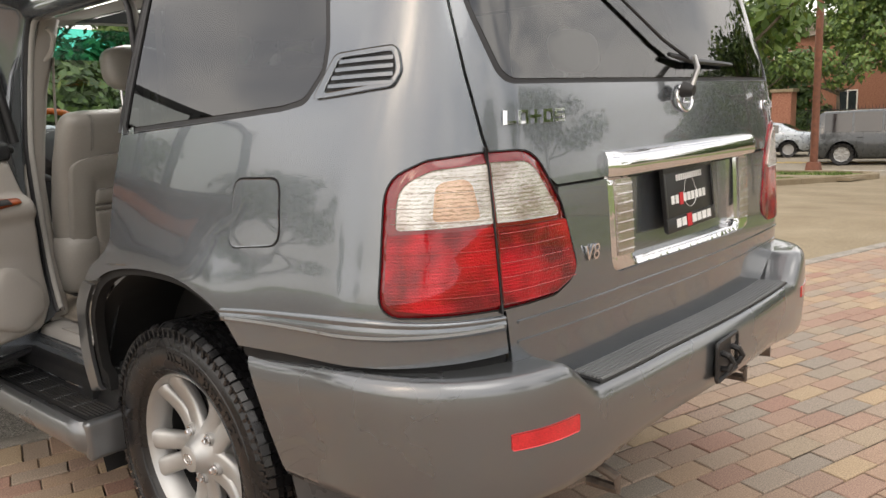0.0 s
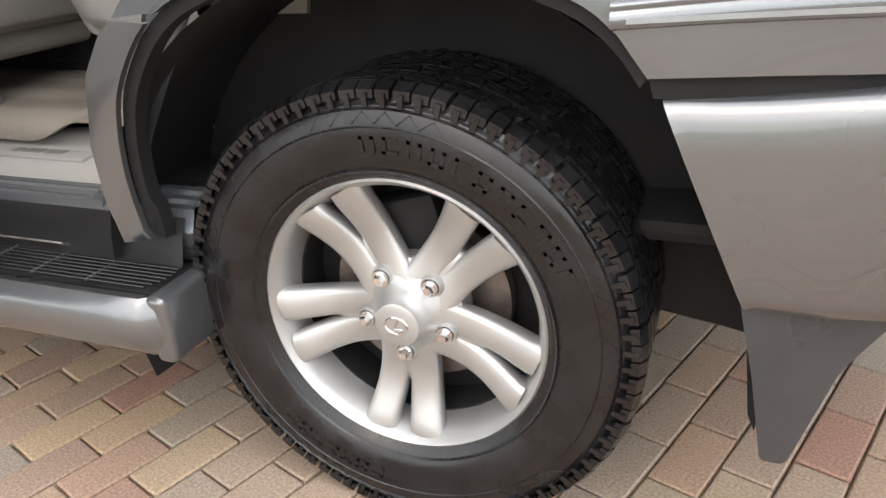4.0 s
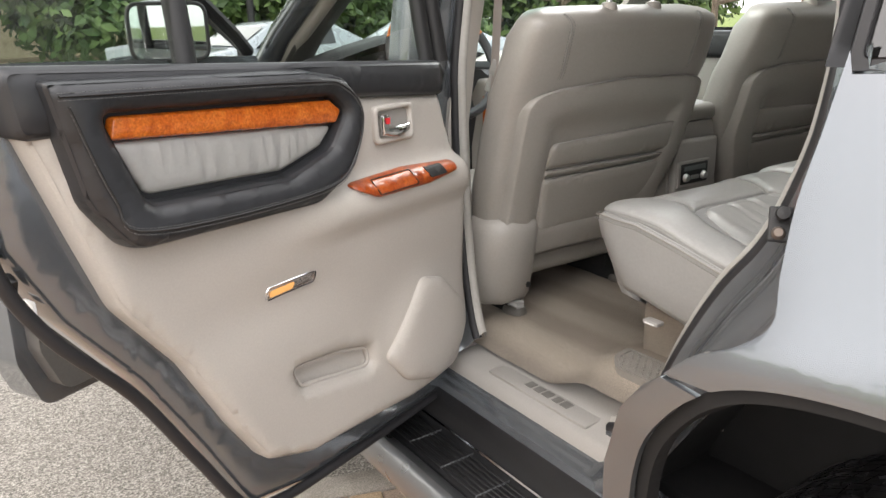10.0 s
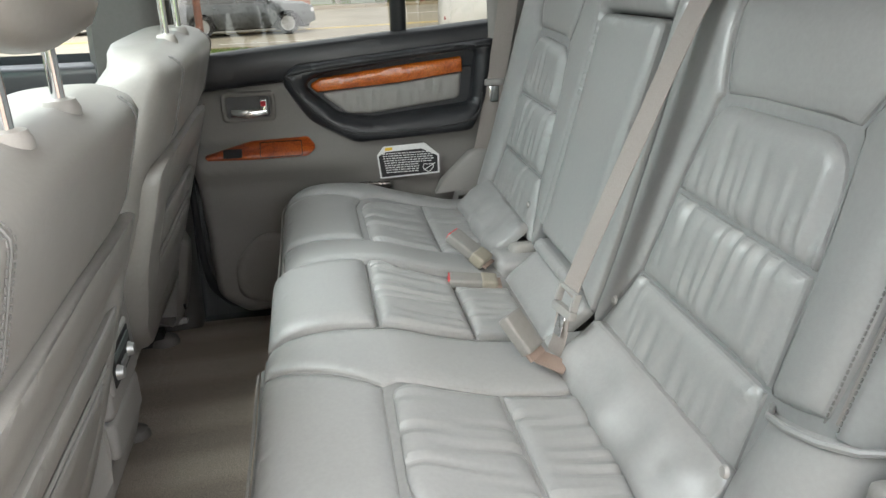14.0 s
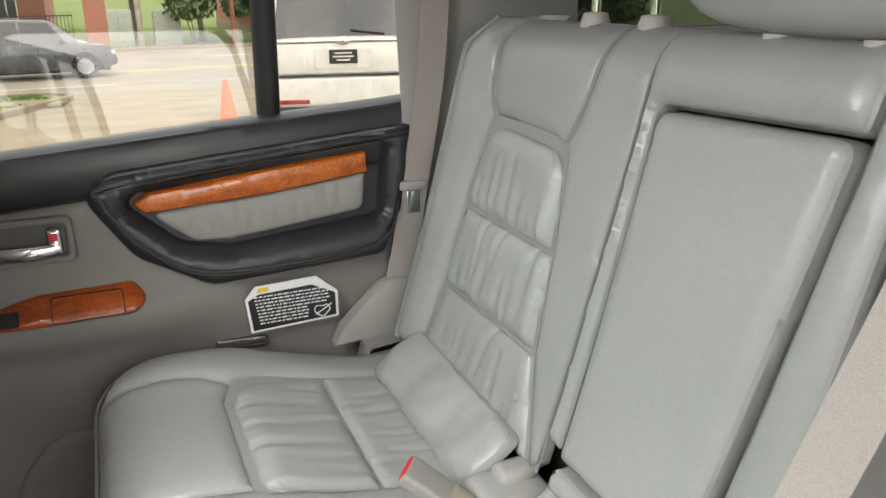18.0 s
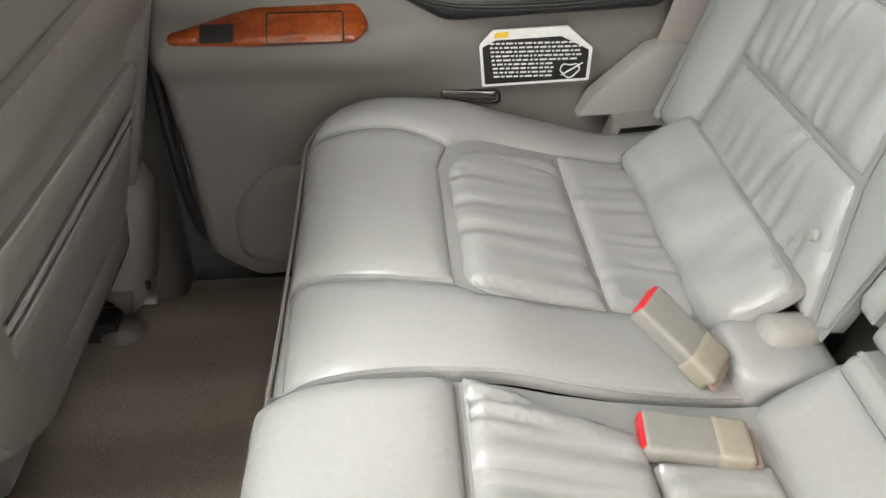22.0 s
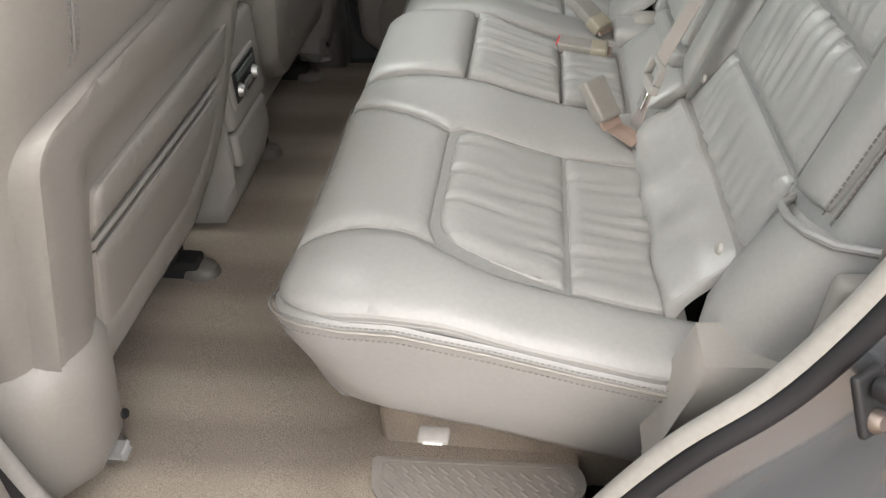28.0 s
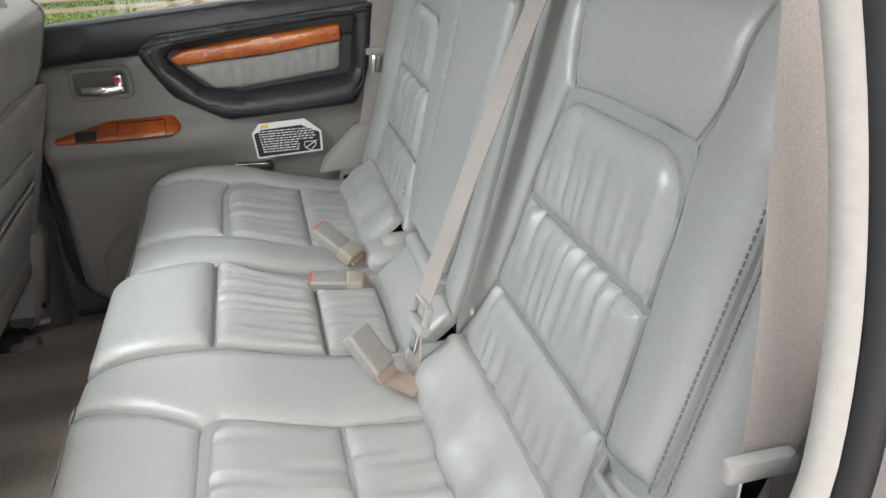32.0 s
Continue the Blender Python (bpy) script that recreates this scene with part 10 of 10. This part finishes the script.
        part("chrome_strip", box((-0.80, yb - 0.05, 1.105), (0.80, yb + 0.02, 1.135), 0.008, 2), CHROME, t)
        part("plate_recess", box((-0.34, yb - 0.042, 0.80), (0.34, yb - 0.03, 1.03), 0.004, 1), paint, t)
        plate = part("number_plate", box((-0.165, yb - 0.06, 0.86), (0.165, yb - 0.045, 1.02), 0.006, 1), BLACK, t)
        for zz, w in ((0.98, 0.2), (0.94, 0.25), (0.90, 0.16)):
            part("print_bar", box((-w / 2, yb - 0.063, zz - 0.009), (w / 2, yb - 0.059, zz + 0.009), 0.0), LINE_WHITE, plate, smooth=0)
        part("badge", lathe([(0.0, 0.0), (0.05, 0.0), (0.06, -0.006), (0.05, -0.012), (0.0, -0.012)], 24, Matrix.Translation((0, yb - 0.062, 1.12)) @ Matrix.Rotation(math.pi / 2, 4, 'X') @ Matrix.Diagonal((1.3, 0.75, -1, 1))), CHROME, t)
        part("wiper", tube([(0.5, yb + 0.01, 1.19), (0.1, yb + 0.02, 1.24)], 0.012, 6), BLACK, t)
    t.matrix_basis = m
    return t


def at(x, y, turn, tilt=0.0):
    return Matrix.Translation((x, y, gz(x) - 0.02)) @ Matrix.Rotation(radians(tilt), 4, 'Y') @ Matrix.Rotation(radians(turn), 4, 'Z')


parked_car("white_suv", "pearl white large SUV parked rear towards the drive", SUV, WHITE_PAINT, at(10.72, -2.60, -108, 3.0), rear=True)
parked_car("dark_suv", "dark grey SUV standing on the street", dict(SUV, L=4.9), DARK_PAINT, Matrix.Translation((28.2, 3.1, gz(28.2) - 0.05)) @ Matrix.Rotation(radians(180 + 11), 4, 'Z'))
parked_car("silver_sedan", "silver sedan standing on the far lane", SEDAN, SILVER_PAINT, Matrix.Translation((31.0, 8.6, gz(31) - 0.05)) @ Matrix.Rotation(radians(11), 4, 'Z'))
for x, y, turn, mat, nm, lab in ((3.9, 14.2, 100, SILVER_PAINT, "silver_sedan", "silver sedan parked on the lot"), (10.2, 12.3, 60, WHITE_PAINT, "white_sedan", "white sedan parked before the trees"), (13.4, 13.0, 60, DARK_PAINT, "dark_sedan", "dark grey sedan parked before the trees"), (7.4, 14.6, 60, SILVER_PAINT, "silver_sedan", "silver blue sedan parked near shrubs")):
    parked_car(nm, lab, SEDAN, mat, at(x, y, turn))

# ---- ground ----
BRICK_TONES = [(0.0, (0.32, 0.185, 0.14)), (0.2, (0.30, 0.215, 0.165)), (0.4, (0.36, 0.255, 0.18)), (0.55, (0.32, 0.25, 0.195)), (0.7, (0.27, 0.23, 0.19)), (0.85, (0.40, 0.295, 0.19)), (1.0, (0.33, 0.215, 0.165))]
BRICK = ramp_material("paving_brick", BRICK_TONES, 0.85, scale=3, per_object="object", fine=170, bump=0.5, bump_dist=0.003)
BRICK_FAR = ramp_material("paving_brick_far", BRICK_TONES, 0.85, scale=3, per_object="island", fine=170, bump=0.5, bump_dist=0.003)
SAND = material("joint_sand", (0.20, 0.16, 0.12), 0.95, vary=0.25, scale=8, fine=300, fine_vary=0.3, bump=0.5, bump_scale=300)
ASPHALT = ramp_material("weathered_asphalt", [(0.34, (0.10, 0.092, 0.08)), (0.5, (0.23, 0.212, 0.185)), (0.66, (0.42, 0.39, 0.345))], 0.9, scale=150, fine=330, bump=1.0, bump_dist=0.006, detail=2)
CONCRETE = ramp_material("old_concrete", [(0.3, (0.20, 0.18, 0.155)), (0.7, (0.36, 0.33, 0.29))], 0.9, scale=7, fine=200, bump=0.4, bump_dist=0.002)
KA = math.atan2(0.333, -0.943)
KD, KN = Vector((math.cos(KA), math.sin(KA), 0)), Vector((-math.sin(KA), math.cos(KA), 0))
KN = KN if KN.y > 0 else -KN
K0 = Vector((-0.617, 1.433, 0))


def gpt(a, b, z=0.0):
    """A point a metres along the kerb (away from the road) and b metres towards the asphalt."""
    v = K0 + KD * a + KN * b
    return Vector((v.x, v.y, z))


def sheet(name, corners, z, mat, label, parent=None, thick=0.05, **kw):
    bm = bmesh.new()
    top = [bm.verts.new((c[0], c[1], z)) for c in corners]
    bot = [bm.verts.new((c[0], c[1], z - thick)) for c in corners]
    bm.faces.new(top)
    for i in range(len(top)):
        bm.faces.new((top[i - 1], top[i], bot[i], bot[i - 1]))
    return tagged(part(name, bm, mat, parent, smooth=0), label, kw.get("category", "ground"), "", "structure")


paving = sheet("pavement", [tuple(gpt(a, b)[:2]) for a, b in ((12, 0.0), (-8.0, 0.0), (-8.0, -14), (12, -14))], -0.012, SAND, "red and buff brick paving in running bond", category="paving")
sheet("road", [tuple(gpt(a, b)[:2]) for a, b in ((30, 0.115), (-5.2, 0.115), (-4.2, 3.2), (3, 30), (30, 30))], -0.010, ASPHALT, "weathered grey asphalt beside the paving", category="asphalt", thick=0.07)
brick_mesh = {}


def brick_shape(lx, ly):
    bm = box((-lx / 2, -ly / 2, -0.03), (lx / 2, ly / 2, 0.0), 0.0035, 1)
    me = bpy.data.meshes.new("brick")
    bm.to_mesh(me)
    bm.free()
    me.materials.append(BRICK)
    return me


rb = random.Random(11)
kerb = thing("kerb", "pale concrete edging strip, cracked", "kerb", kind="structure")
for i in range(-12, 8):
    m = Matrix.Translation(gpt((i + 0.5) * 1.2, 0.057)) @ Matrix.Rotation(KA, 4, 'Z')
    part("kerb_stone", box((-0.597, -0.055, -0.08), (0.597, 0.055, 0.004), 0.006, 2, m=m), CONCRETE, kerb)
near, far_bricks = [], []
for row in range(0, 120):
    if row == 0:
        items = [(a * 0.104, -0.104, 0.099, 0.199) for a in range(-70, 80)]
    else:
        sh = 0.102 * (row % 2)
        items = [(a * 0.204 + sh, -0.258 - (row - 1) * 0.104, 0.199, 0.099) for a in range(-36, 40)]
    for a, b, lx, ly in items:
        p = gpt(a, b)
        far_from = min(math.hypot(p.x + 0.9, p.y - 0.9), math.hypot(p.x - 0.3, p.y + 1.2) + 0.3, math.hypot(p.x + 0.9, p.y + 0.7))
        (near if far_from < 1.0 else far_bricks).append((far_from, p, lx, ly))
near.sort(key=lambda q: q[0])
far_bricks += near[295:]
shapes = {}
for _, p, lx, ly in near[:295]:
    me = shapes.setdefault((lx, ly), None) or brick_shape(lx, ly)
    shapes[(lx, ly)] = me
    ob = new("brick", me)
    ob.parent = paving
    ob.matrix_basis = Matrix.Translation((p.x, p.y, rb.uniform(-0.0025, 0.0025))) @ Matrix.Rotation(KA + rb.uniform(-0.008, 0.008), 4, 'Z') @ Matrix.Rotation(rb.uniform(-0.008, 0.008), 4, 'X')
vs, fs = [], []
for _, p, lx, ly in far_bricks:
    if p.x > 7.5 or p.y < -9:
        continue
    ca, sa = math.cos(KA), math.sin(KA)
    z = rb.uniform(-0.002, 0.002)
    n0 = len(vs)
    for dz, k in ((z - 0.004, 1.0), (z, 0.965)):
        for sx, sy in ((-1, -1), (1, -1), (1, 1), (-1, 1)):
            x, y = sx * (lx / 2 - (1 - k) * 0.1), sy * (ly / 2 - (1 - k) * 0.1)
            vs.append((p.x + x * ca - y * sa, p.y + x * sa + y * ca, dz))
    fs.append((n0 + 4, n0 + 5, n0 + 6, n0 + 7))
    fs += [(n0 + i, n0 + (i + 1) % 4, n0 + 4 + (i + 1) % 4, n0 + 4 + i) for i in range(4)]
me = bpy.data.meshes.new("paving_bricks")
me.from_pydata(vs, [], fs)
link_mesh("paving_bricks", me, BRICK_FAR, paving, "more red and buff paving bricks", smooth=0, kind="stuff")
